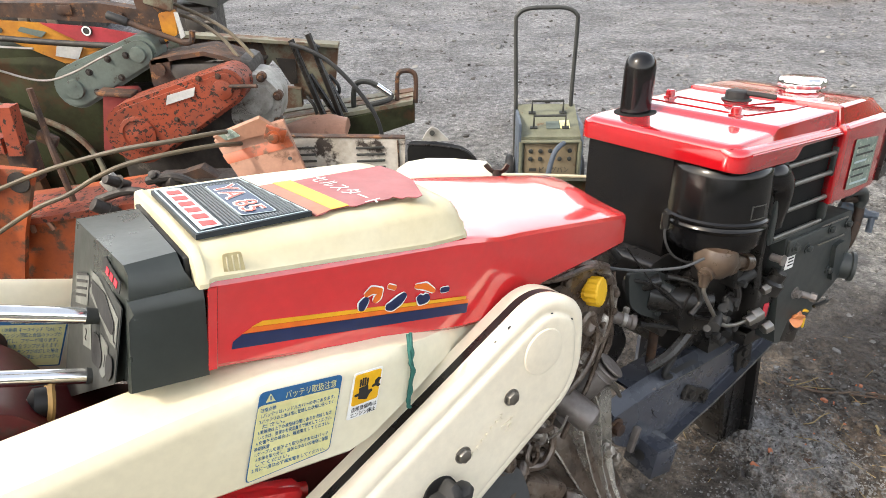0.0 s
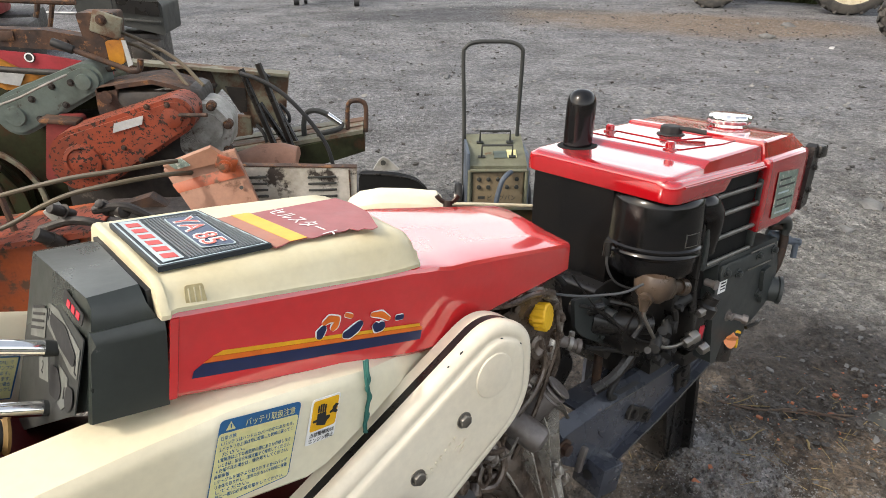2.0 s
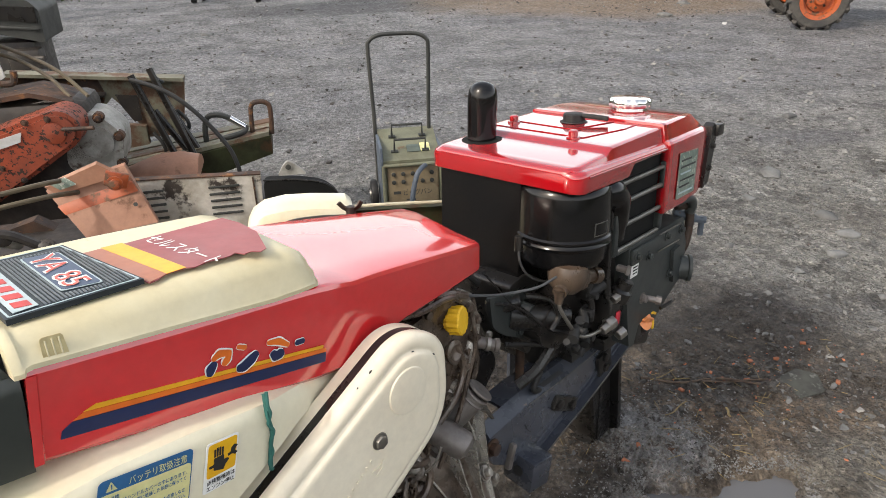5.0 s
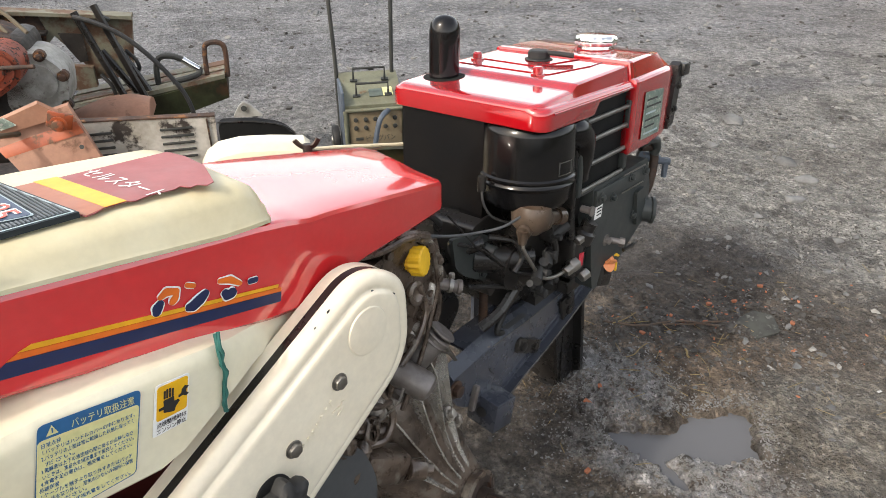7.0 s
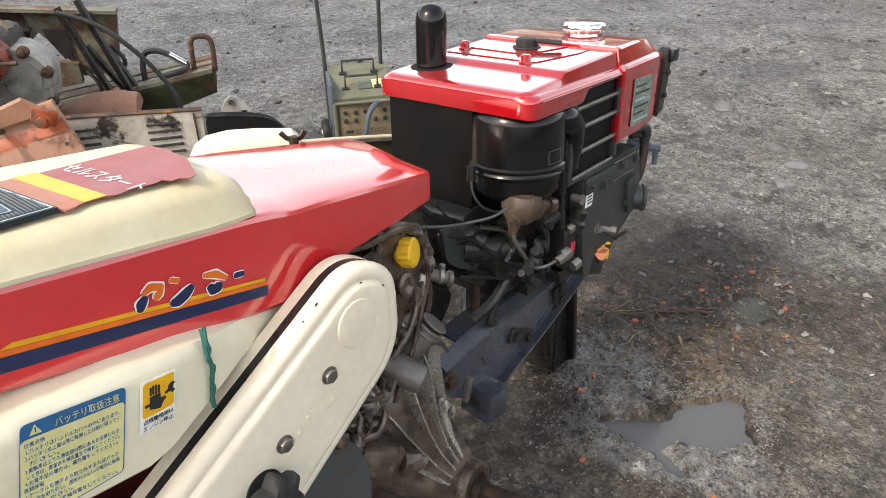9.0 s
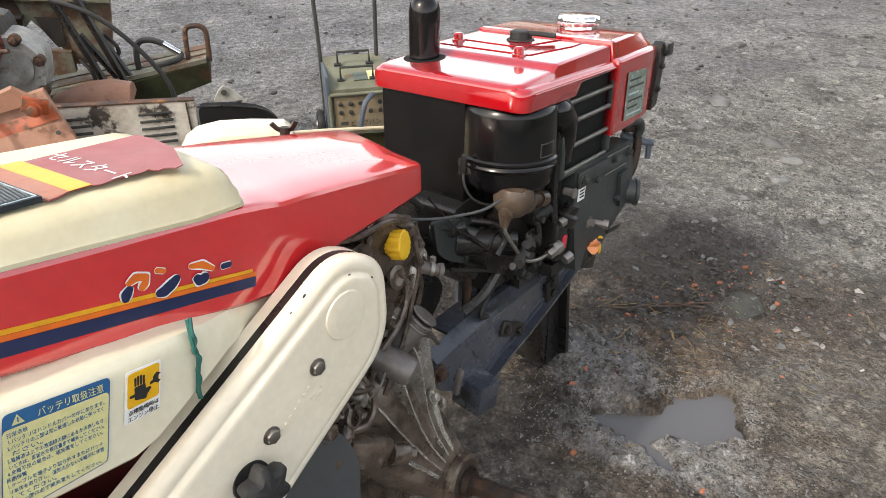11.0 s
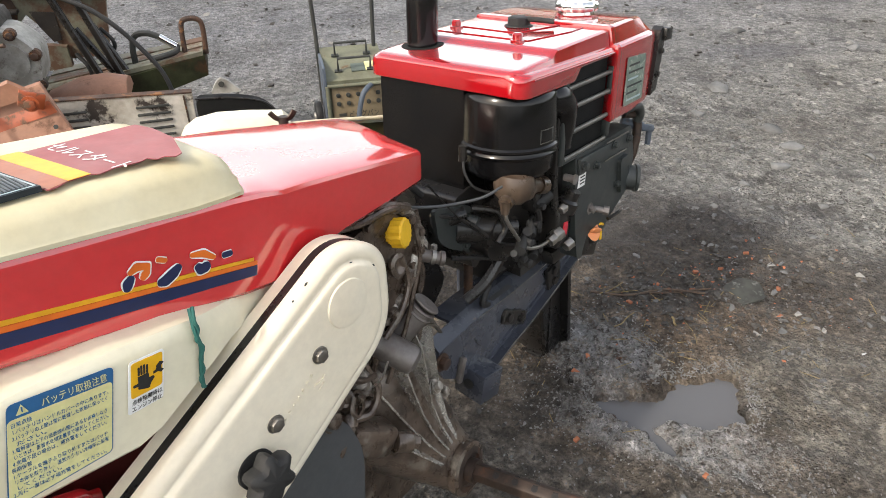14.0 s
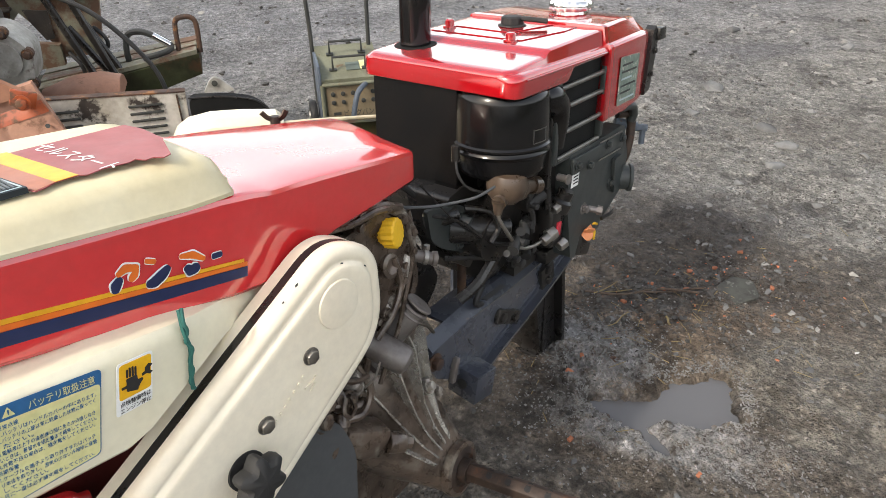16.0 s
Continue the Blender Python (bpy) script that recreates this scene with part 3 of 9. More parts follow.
# grey control box behind the covers
ctrl = part("control_box", bevelled(loft([
    [(-0.8225, -0.197, 0.741), (-0.8225, -0.1985, 0.806), (-0.834, -0.196, 0.832), (-0.8355, -0.185, 0.8455), (-0.8355, -0.055, 0.8455), (-0.8355, -0.02, 0.836), (-0.83, -0.004, 0.775), (-0.83, 0.0, 0.64)],
    [(-0.892, -0.196, 0.7485), (-0.8795, -0.198, 0.816), (-0.876, -0.196, 0.838), (-0.877, -0.19, 0.8455), (-0.8895, -0.055, 0.8455), (-0.8865, -0.02, 0.836), (-0.897, -0.006, 0.775), (-0.93, -0.002, 0.64)]]), 0.0025), GREY, tiller, "dark grey plastic control housing")
part("side_skirt", bevelled(loft([[(-0.8225, v, 0.8175), (-0.8805, v, 0.8185), (-0.883, v, 0.806), (-0.892, v, 0.738), (-0.8275, v, 0.733), (-0.8225, v, 0.806)] if v > -0.203 else
                                  [(-0.8235, v, 0.8075), (-0.8785, v, 0.8085), (-0.883, v, 0.8035), (-0.891, v, 0.74), (-0.8285, v, 0.735), (-0.8235, v, 0.804)] for v in (-0.195, -0.2005, -0.2055)]), 0.0012), GREY, ctrl)
part("gap_shade", box((-0.829, -0.105, 0.826), (0.006, 0.17, 0.028), 0.001), RUBBER, ctrl)
# the slotted lever gate in its rear face
GX, GZ = Vector((0.026, -1, 0)).normalized(), Vector((0.25, 0, 1)).normalized()
gate_o = Vector((-0.9325, -0.004, 0.64))
gate = part("lever_gate", sheet([(0.006, 0.0), (0.193, 0.112), (0.1935, 0.178), (0.05, 0.186), (0.01, 0.175)], gate_o, GX, GZ, 0.0, 0.001), PANEL, ctrl, "black slotted gear lever gate")
for pts in (((0.098, 0.168), (0.146, 0.173), (0.184, 0.16), (0.18, 0.148), (0.135, 0.15), (0.1, 0.157)), ((0.112, 0.124), (0.138, 0.131), (0.155, 0.118), (0.15, 0.104), (0.12, 0.098)), ((0.168, 0.128), (0.186, 0.132), (0.19, 0.118), (0.176, 0.105), (0.166, 0.112))):
    part("lever_slot", sheet(rounded(list(pts), 0.007), gate_o, GX, GZ, 0.0024, 0.0004), RUBBER, gate)
for pts in (((0.03, 0.148), (0.082, 0.166), (0.084, 0.137), (0.034, 0.121)), ((0.086, 0.173), (0.118, 0.177), (0.19, 0.168), (0.19, 0.142), (0.172, 0.14), (0.13, 0.146), (0.088, 0.152)), ((0.07, 0.118), (0.1, 0.13), (0.112, 0.105), (0.08, 0.096)), ((0.14, 0.134), (0.166, 0.133), (0.172, 0.112), (0.158, 0.1), (0.145, 0.1))):
    part("gate_plate", sheet(list(pts), gate_o, GX, GZ, 0.0014, 0.0005), GATE_PLATE, gate)
for k in range(4):
    part("plate_bar", sheet([(0.036, 0.129 + k * 0.007), (0.078, 0.1435 + k * 0.007), (0.078, 0.146 + k * 0.007), (0.036, 0.132 + k * 0.007)], gate_o, GX, GZ, 0.0022, 0.0004), RUBBER, gate)
for txt, x, y in (("H", 0.089, 0.158), ("L", 0.181, 0.145), ("2", 0.084, 0.105), ("1", 0.157, 0.112)):
    lettering(txt, 0.016, gate_o + GX * x + GZ * y, GX, GZ, RUBBER, gate, "gate_mark", lift=0.0023)
lampslot = part("lamp_window", sheet(rounded([(0.13, 0.19), (0.19, 0.188), (0.192, 0.199), (0.134, 0.203)], 0.004), gate_o, GX, GZ, 0.0022, 0.0006), RUBBER, ctrl)
for k in range(3):
    part("warning_lamp", sheet([(0.146 + k * 0.014, 0.1915), (0.155 + k * 0.014, 0.1912), (0.156 + k * 0.014, 0.197), (0.147 + k * 0.014, 0.1975)], gate_o, GX, GZ, 0.003, 0.0006), BACKLIGHT, lampslot)
for a, b in (((-0.89, -0.128, 0.777), (-1.2, -0.122, 0.882)), ((-0.9, -0.12, 0.716), (-1.2, -0.112, 0.808))):
    a, b = Vector(a), Vector(b)
    lever = part("gear_lever", rod(a + (b - a) * 0.05, b, 0.0072, n=20), CHROME, tiller, "chrome gear lever")
    part("lever_root", merged(rod(a - (b - a) * 0.06, a + (b - a) * 0.055, 0.0064, n=16), rod(a, a + (b - a) * 0.05, 0.0064, 0.0076, n=16)), PANEL, lever)
throttle = part("clutch_rod", rod((-0.955, -0.112, 0.704), (-1.18, -0.112, 0.767), 0.0035, n=10), STEEL, tiller)
part("rod_grommet", lathe([(0.0, 0), (0.017, 0.0), (0.0195, 0.003), (0.017, 0.006), (0.0, 0.006)], (-0.944, -0.112, 0.7), (-1, 0, 0.25), 20), OCHRE_RIM, throttle, "ochre rim of the grommet")
part("grommet_boot", lathe([(0.0, 0), (0.0145, 0.0), (0.0135, 0.012), (0.006, 0.016), (0.0, 0.016)], (-0.948, -0.112, 0.701), (-1, 0, 0.25), 20), RUBBER, throttle)

# handle arms, boxed cream steel
def arm(sign, inner_v, rows, label):
    secs = []
    for u, side, top, edge, low in rows:
        secs.append([(u, side, low + 0.008), (u, side, edge - 0.012), (u, side + sign * 0.001, edge - 0.004), (u, side + sign * 0.006, edge + 0.004),
                     (u, inner_v - sign * 0.004, top), (u, inner_v, top - 0.006), (u, inner_v, low + 0.006), (u, inner_v - sign * 0.004, low), (u, side + sign * 0.008, low)])
    return part("handle_arm", loft(secs), WHITE, tiller, label)


right_arm = arm(1, -0.17, [(-1.28, -0.235, 0.7, 0.688, 0.66), (-1.1, -0.235, 0.706, 0.694, 0.645), (-0.97, -0.235, 0.717, 0.703, 0.635), (-0.87, -0.235, 0.726, 0.713, 0.625), (-0.78, -0.235, 0.731, 0.719, 0.618), (-0.712, -0.235, 0.724, 0.716, 0.612),
                           (-0.69, -0.235, 0.72, 0.714, 0.618), (-0.655, -0.234, 0.716, 0.71, 0.638), (-0.625, -0.228, 0.71, 0.704, 0.65), (-0.595, -0.214, 0.702, 0.696, 0.654), (-0.56, -0.198, 0.692, 0.686, 0.655), (-0.5, -0.19, 0.68, 0.676, 0.655)], "cream steel handle arm with warning stickers")
left_arm = arm(-1, 0.018, [(-1.28, 0.062, 0.85, 0.83, 0.74), (-1.03, 0.062, 0.792, 0.772, 0.68), (-1.0, 0.062, 0.785, 0.765, 0.653), (-0.9, 0.062, 0.759, 0.74, 0.65), (-0.8, 0.062, 0.74, 0.72, 0.65)], "cream steel handle arm with a yellow sticker")

# battery sticker
bx, bz = Vector((1, 0, -0.13)).normalized(), Vector((0.13, 0, 1)).normalized()
st_o = Vector((-0.82, -0.2362, 0.633))
sticker = part("battery_sticker", sheet(rounded([(0.0, 0.0), (0.083, 0.01), (0.092, 0.09), (0.012, 0.09)], 0.005), st_o, bx, bz, 0.0, 0.0005), BLUE_PRINT, right_arm, "pale yellow battery care sticker with a blue border")
part("sticker_field", sheet(rounded([(0.0012, 0.0012), (0.082, 0.0112), (0.0895, 0.077), (0.0105, 0.077)], 0.004), st_o, bx, bz, 0.0006, 0.0003), STICKER, sticker)
lettering("バッテリ取扱注意", 0.0085, st_o + bx * 0.035 + bz * 0.0795, bx, bz, STICKER, sticker, lift=0.0012, width=0.05)
part("warning_triangle", sheet([(0.017, 0.0795), (0.026, 0.0795), (0.0215, 0.0878)], st_o, bx, bz, 0.0008, 0.0003), STICKER, sticker)
part("warning_stroke", sheet([(0.0211, 0.0812), (0.0219, 0.0812), (0.0221, 0.0855), (0.0209, 0.0855)], st_o, bx, bz, 0.0013, 0.0003), BLUE_PRINT, sticker)
lines = ("日常点検", " 1.バッテリはハンドルカバーの中にあります。", " 2.バッテリの上面は常に乾燥した状態に保ってく", "  ださい。", " 3.電解液は上下の液面線の間にあるか点検しなさ", "  いときは、蒸留水を規定量まで補充してください。", " 4.充電不足の場合は、補充電をしてください。", "長期保管",
         " 1.ケーブルを端子より取り外すまたはバッテ", "  リ本体を取り外し、湿気の少ない冷暗所に保管", "  してください。", " 2.月に一度は必ず補充電をしてください。")
for k, body in enumerate(lines):
    y = 0.0705 - k * 0.0055
    lettering(body, 0.0046, st_o + bx * (0.012 - k * 0.0007) + bz * (y + 0.0), (bx + bz * 0.03), bz, BLUE_PRINT, sticker, lift=0.0011, width=min(0.072, 0.0036 * len(body)))
# stop-the-engine sticker with a plain palm pictogram
hx, hz = Vector((1, 0, -0.1)).normalized(), Vector((0.1, 0, 1)).normalized()
h_o = Vector((-0.717, -0.2362, 0.657))
stop = part("stop_sticker", sheet(rounded([(0.0, 0.0), (0.033, 0.003), (0.039, 0.051), (0.007, 0.05)], 0.003), h_o, hx, hz, 0.0, 0.0005), WHITE_PRINT, right_arm, "white and yellow stop-engine sticker with a black pictogram")
part("yellow_field", sheet(rounded([(0.0045, 0.0145), (0.0335, 0.017), (0.0372, 0.049), (0.0085, 0.0478)], 0.003), h_o, hx, hz, 0.0006, 0.0003), YELLOW_PRINT, stop)
part("palm_mark", sheet(rounded([(0.0115, 0.0215), (0.0215, 0.019), (0.0235, 0.0235), (0.0275, 0.0275), (0.0265, 0.0295), (0.0225, 0.029), (0.0225, 0.0345), (0.0125, 0.0335), (0.0125, 0.0275), (0.0075, 0.027), (0.0078, 0.0243), (0.0122, 0.0248)], 0.0012), h_o, hx, hz, 0.001, 0.0003), RUBBER, stop)
for k in range(4):
    x = 0.0128 + k * 0.0025
    part("finger_mark", sheet(rounded([(x, 0.0345), (x + 0.0018, 0.0345), (x + 0.0026, 0.0425 + 0.001 * (k in (1, 2))), (x + 0.0008, 0.0425 + 0.001 * (k in (1, 2)))], 0.0008), h_o, hx, hz, 0.001, 0.0003), RUBBER, stop)
part("spanner_mark", sheet(rounded([(0.0265, 0.0305), (0.031, 0.0315), (0.0335, 0.0295), (0.0365, 0.0315), (0.034, 0.0335), (0.0345, 0.0365), (0.0372, 0.0385), (0.0335, 0.0405), (0.03, 0.0375), (0.0295, 0.034), (0.0265, 0.033)], 0.0008), h_o, hx, hz, 0.001, 0.0003), RUBBER, stop)
lettering("点検整備時は", 0.0055, h_o + hx * 0.0045 + hz * 0.0083, hx + hz * 0.06, hz, RUBBER, stop, lift=0.001, width=0.028)
lettering("エンジン停止", 0.0055, h_o + hx * 0.0035 + hz * 0.0022, hx + hz * 0.06, hz, RUBBER, stop, lift=0.001, width=0.028)
twine = part("twine", tube([(-0.637, -0.225, 0.722), (-0.641, -0.234, 0.704), (-0.6385, -0.2345, 0.684), (-0.643, -0.235, 0.662), (-0.6445, -0.235, 0.642)], 0.0021, 6), ROPE, tiller, "teal twine tied round the handle arm")
part("strand", tube([(-0.634, -0.225, 0.722), (-0.6395, -0.2345, 0.713), (-0.638, -0.235, 0.704), (-0.6415, -0.235, 0.694), (-0.637, -0.2355, 0.684), (-0.642, -0.2355, 0.673), (-0.641, -0.236, 0.662), (-0.646, -0.236, 0.652), (-0.643, -0.236, 0.642)], 0.0018, 6), ROPE, twine)
# sticker, plate and bolt on the other arm's inner face
lx, lz = Vector((1, 0, -0.29)).normalized(), Vector((0.29, 0, 1)).normalized()
l_o = Vector((-0.988, 0.0172, 0.683))
l2 = part("checker_sticker", sheet(rounded([(0.0, 0.0), (0.062, 0.0), (0.066, 0.058), (0.004, 0.058)], 0.002), l_o, lx, lz, 0.0, 0.0005), BLUE_PRINT, left_arm, "pale yellow checker instruction sticker with a blue head")
part("sticker_field", sheet([(0.0015, 0.0015), (0.0605, 0.0015), (0.0635, 0.048), (0.005, 0.048)], l_o, lx, lz, 0.0006, 0.0003), STICKER, l2)
lettering("OKチェッカ取扱注意", 0.0068, l_o + lx * 0.013 + lz * 0.05, lx, lz, STICKER, l2, lift=0.0012, width=0.048)
for k, body in enumerate(("1.始動前 キースイッチ「ON」で", " エンジン回転と合図のランプが", " 点灯し、ブザーが鳴ります。", "2.始動後 全ランプが消えます。", "3.運転中 ランプが点灯した場合", " はエンジンを停止しチェックし", " てください。")):
    lettering(body, 0.0052, l_o + lx * 0.006 + lz * (0.041 - k * 0.0062), lx, lz, BLUE_PRINT, l2, lift=0.0011, width=min(0.053, 0.0036 * len(body)))
b_ring = part("bolt_ring", lathe([(0.0, 0), (0.013, 0), (0.015, 0.003), (0.013, 0.004), (0.009, 0.002), (0.0, 0.002)], (-0.984, 0.018, 0.738), (0, -1, 0), 20), STEEL, left_arm)
part("arm_bolt", merged(lathe([(0.0, 0), (0.021, 0), (0.021, 0.004), (0.0, 0.004)], (-0.989, 0.018, 0.708), (0, -1, 0), 18), rod((-0.989, 0.014, 0.708), (-0.989, -0.002, 0.708), 0.016, n=6, bevel=0.002)), SHAFT, left_arm)
n_plate = part("name_plate", sheet(rounded([(0.0, 0.0), (0.03, 0.0), (0.03, 0.036), (0.0, 0.036)], 0.003), (-1.05, 0.0172, 0.722), lx, lz, 0.0, 0.0008), BADGE_RIM, left_arm, "grey plate with one black character")
lettering("立", 0.026, Vector((-1.046, 0.0172, 0.728)), lx, lz, RUBBER, n_plate, lift=0.0012)

# maroon tail bracket and lamp shell under the handles
part("tail_housing", prism(rounded([(-1.18, 0.775), (-0.97, 0.725), (-0.935, 0.66), (-0.66, 0.55), (-0.62, 0.47), (-0.7, 0.42), (-1.1, 0.5)], 0.03), "y", -0.15, -0.01, 0.01), MAROON, tiller, "maroon steel housing under the handle arms")
for u, w in ((-1.042, 0.721), (-1.006, 0.713), (-1.045, 0.684), (-1.075, 0.735)):
    part("round_port", lathe([(0.0, 0), (0.017, 0), (0.019, 0.003), (0.014, 0.005), (0.0, 0.004)], (u, -0.15, w), (0, -1, 0), 18), SCRAP_RED, tiller)
part("tail_strut", merged(rod((-0.93, -0.16, 0.6), (-0.74, -0.17, 0.535), 0.01, n=12), box((-0.8, -0.175, 0.545), (0.1, 0.03, 0.05), 0.008, (0, 18, 0))), RED, tiller)

# chain case: back flange, dark seam, pressed front cover
CASE_PLAN = [(-0.468, 0.7285), (-0.397, 0.697), (-0.392, 0.583), (-0.87, 0.25), (-0.97, 0.425)]


def case_ring(inset, r=0.055):
    """The outline of the chain case, moved inwards."""
    mid = Vector((sum(p[0] for p in CASE_PLAN) / 5, sum(p[1] for p in CASE_PLAN) / 5))
    lines = []
    for a, b in zip(CASE_PLAN, CASE_PLAN[1:] + CASE_PLAN[:1]):
        a, b = Vector(a), Vector(b)
        n = Vector((-(b - a).y, (b - a).x)).normalized()
        n = n if n.dot(mid - a) > 0 else -n
        lines.append((a + n * inset, b - a))
    out = []
    for (p, d), (q, e) in zip([lines[-1]] + lines[:-1], lines):
        k = ((q - p).x * e.y - (q - p).y * e.x) / (d.x * e.y - d.y * e.x)
        out.append(tuple(p + d * k))
    return rounded(out, r - inset * 0.5, 8)


part_case = part("chain_case", prism(case_ring(0.001), "y", -0.2175, -0.203, 0.004), CASE, tiller, "off-white pressed steel chain case")
part("case_seam", prism(case_ring(0.0015), "y", -0.2305, -0.2165, 0.001), SATIN, part_case, "black rubber seam line")
front = part("case_cover", loft([[(x, v, z) for x, z in case_ring(d)] for v, d in ((-0.228, 0.003), (-0.2292, 0.0004), (-0.231, 0.0), (-0.238, 0.0), (-0.2415, 0.0015), (-0.2445, 0.0045), (-0.2465, 0.0085), (-0.2472, 0.0125), (-0.2466, 0.016), (-0.2458, 0.0178), (-0.2466, 0.0195), (-0.25, 0.022), (-0.2515, 0.025), (-0.2518, 0.03))]), CASE, part_case, "off-white case cover with raised panel", angle=50)
crng = random.Random(3)
for d, v, spots in ((0.0195, -0.2472, ((5, 0.6), (12, 0.4))), (0.0012, -0.2412, ((44, 0.955), (44, 0.91)))):
    ring = case_ring(d)
    for i, t in spots:
        a, b = Vector(ring[i]), Vector(ring[(i + 1) % len(ring)])
        c, way = a.lerp(b, t), (b - a).normalized()
        q = crng.uniform(0.0006, 0.0015)
        part("paint_chip", sheet(rounded([(-q * 2.2, -q * 0.5), (q * crng.uniform(0.6, 1.6), -q), (q * 2.4, q * 0.4), (-q * 0.5, q)], q * 0.4), (c.x, v, c.y), (way.x, 0, way.y), (-way.y, 0, way.x), 0.0, 0.0012), PANEL, front)
part("raised_disc", lathe([(0.0, 0.0), (0.03, 0.0), (0.0285, 0.0022), (0.026, 0.0028), (0.0, 0.003)], (-0.4705, -0.2512, 0.6565), (0, -1, 0), 36), CASE, front)
for u, w in ((-0.517, 0.613), (-0.585, 0.564)):
    b = part("case_bolt", merged(rod((u, -0.2505, w), (u, -0.258, w), 0.0085, n=6, bevel=0.0012), rod((u, -0.2505, w), (u, -0.253, w), 0.0105, n=18)), STEEL, front)
for k in range(7):
    part("cast_mark", sheet([(0, 0), (0.0032, 0.0), (0.0036, 0.0065), (0.0006, 0.0065)], (-0.53 - k * 0.0068, -0.2522, 0.589 - k * 0.0056), (0.8, 0, 0.6), (-0.6, 0, 0.8), 0.0, 0.0016), CASE, front)
for dx, dz, a in ((0.0, 0.0, 0.0), (0.009, 0.004, 0.9), (-0.008, 0.008, -0.5)):
    part("cast_mark", sheet([(0, 0), (0.014, 0.0), (0.014, 0.0034), (0, 0.0034)], (-0.522 + dx, -0.2522, 0.568 + dz), (math.cos(0.7 + a), 0, math.sin(0.7 + a)), (-math.sin(0.7 + a), 0, math.cos(0.7 + a)), 0.0, 0.0012), CASE, front)
part("star_knob", merged(lathe([(0.0, 0.0), (0.012, 0.0), (0.014, 0.012), (0.028, 0.016), (0.03, 0.022), (0.029, 0.032), (0.022, 0.037), (0.0, 0.038)], (-0.617, -0.2505, 0.526), (0, -1, 0.1), 48, 6, 0.3),
                         rod((-0.617, -0.25, 0.526), (-0.617, -0.256, 0.527), 0.022, n=24)), RUBBER, tiller, "black plastic star knob")

# rear guard plate down to the ground
part("side_guard", prism(rounded([(-0.9, 0.42), (-0.52, 0.46), (-0.44, 0.44), (-0.41, 0.36), (-0.43, 0.05), (-0.5, -0.02), (-0.86, -0.02)], 0.03), "y", -0.19, -0.165, 0.004), GREYGUARD, tiller, "flat grey steel side guard")

# gearbox: stepped casting with ribs, plugs and flanges
gearbox = part("gearbox", merged(
    prism(rounded([(-0.5, 0.68), (-0.3, 0.7), (-0.235, 0.65), (-0.25, 0.52), (-0.2, 0.42), (-0.17, 0.3), (-0.2, 0.12), (-0.36, 0.1), (-0.46, 0.25), (-0.5, 0.45)], 0.03), "y", -0.13, 0.05, 0.008),
    prism(rounded([(-0.42, 0.66), (-0.3, 0.685), (-0.25, 0.64), (-0.262, 0.56), (-0.33, 0.5), (-0.42, 0.53)], 0.025), "y", -0.16, -0.12, 0.006)), BROWN, tiller, "oil-stained brown gearbox casting")
cap = part("filler_cap", lathe([(0.0, 0.0), (0.016, 0.0), (0.016, 0.01), (0.0215, 0.012), (0.0215, 0.028), (0.019, 0.03), (0.0, 0.031)], (-0.3, -0.15, 0.648), (0.35, -0.92, 0.12), 60, 15, 0.09), YELLOW, gearbox, "ribbed yellow plastic filler cap")
rng = random.Random(5)
for u, w in ((-0.268, 0.662), (-0.25, 0.63), (-0.262, 0.585), (-0.285, 0.555), (-0.322, 0.52), (-0.345, 0.675), (-0.38, 0.54)):
    part("housing_bolt", merged(bolt((u, -0.16, w), (0, -1, 0), 0.0065, 0.007), rod((u, -0.13, w), (u, -0.158, w), 0.0095, n=12)), BROWN, gearbox)
for pts in ([(-0.25, -0.158, 0.665), (-0.243, -0.16, 0.62), (-0.257, -0.16, 0.57), (-0.28, -0.158, 0.53), (-0.33, -0.155, 0.48), (-0.345, -0.15, 0.44)],
            [(-0.24, -0.15, 0.6), (-0.235, -0.155, 0.55), (-0.252, -0.15, 0.5), (-0.27, -0.15, 0.46)],
            [(-0.36, -0.16, 0.69), (-0.31, -0.165, 0.695), (-0.27, -0.165, 0.68)]):
    part("casting_rib", tube(pts, 0.006, 8), BROWN, gearbox)
for k in range(5):
    part("spring_tab", tube([(-0.262 + k * 0.006, -0.165, 0.512 - k * 0.01), (-0.245 + k * 0.006, -0.168, 0.5 - k * 0.01), (-0.228 + k * 0.006, -0.165, 0.478 - k * 0.01)], 0.0018, 5, flat=0.0035), STEEL, gearbox)
part("oil_tube", merged(rod((-0.29, -0.12, 0.612), (-0.218, -0.175, 0.582), 0.0095, n=18), lathe([(0.0, 0), (0.0095, 0), (0.0115, 0.002), (0.0115, 0.008), (0.0085, 0.009), (0.008, 0.004), (0.0, 0.004)], (-0.218, -0.175, 0.582), (0.75, -0.65, -0.2), 20)), TUBE, gearbox)
part("clamp", merged(lathe([(0.0, 0), (0.012, 0), (0.012, 0.006), (0.0, 0.006)], (-0.228, -0.168, 0.587), (0.75, -0.65, -0.25), 20), box((-0.222, -0.17, 0.6), (0.008, 0.008, 0.01), 0.002)), STEEL, gearbox)
part("pivot_tube", merged(rod((-0.345, -0.11, 0.5), (-0.312, -0.18, 0.463), 0.0225, n=22), lathe([(0.0225, 0.0), (0.0225, 0.012), (0.02, 0.02), (0.012, 0.025), (0.0, 0.026)], (-0.312, -0.18, 0.463), (0.33, -0.7, -0.37), 22),
                          rod((-0.31, -0.15, 0.44), (-0.29, -0.12, 0.4), 0.016, n=16)), TUBE, gearbox, "dull grey cross tube")
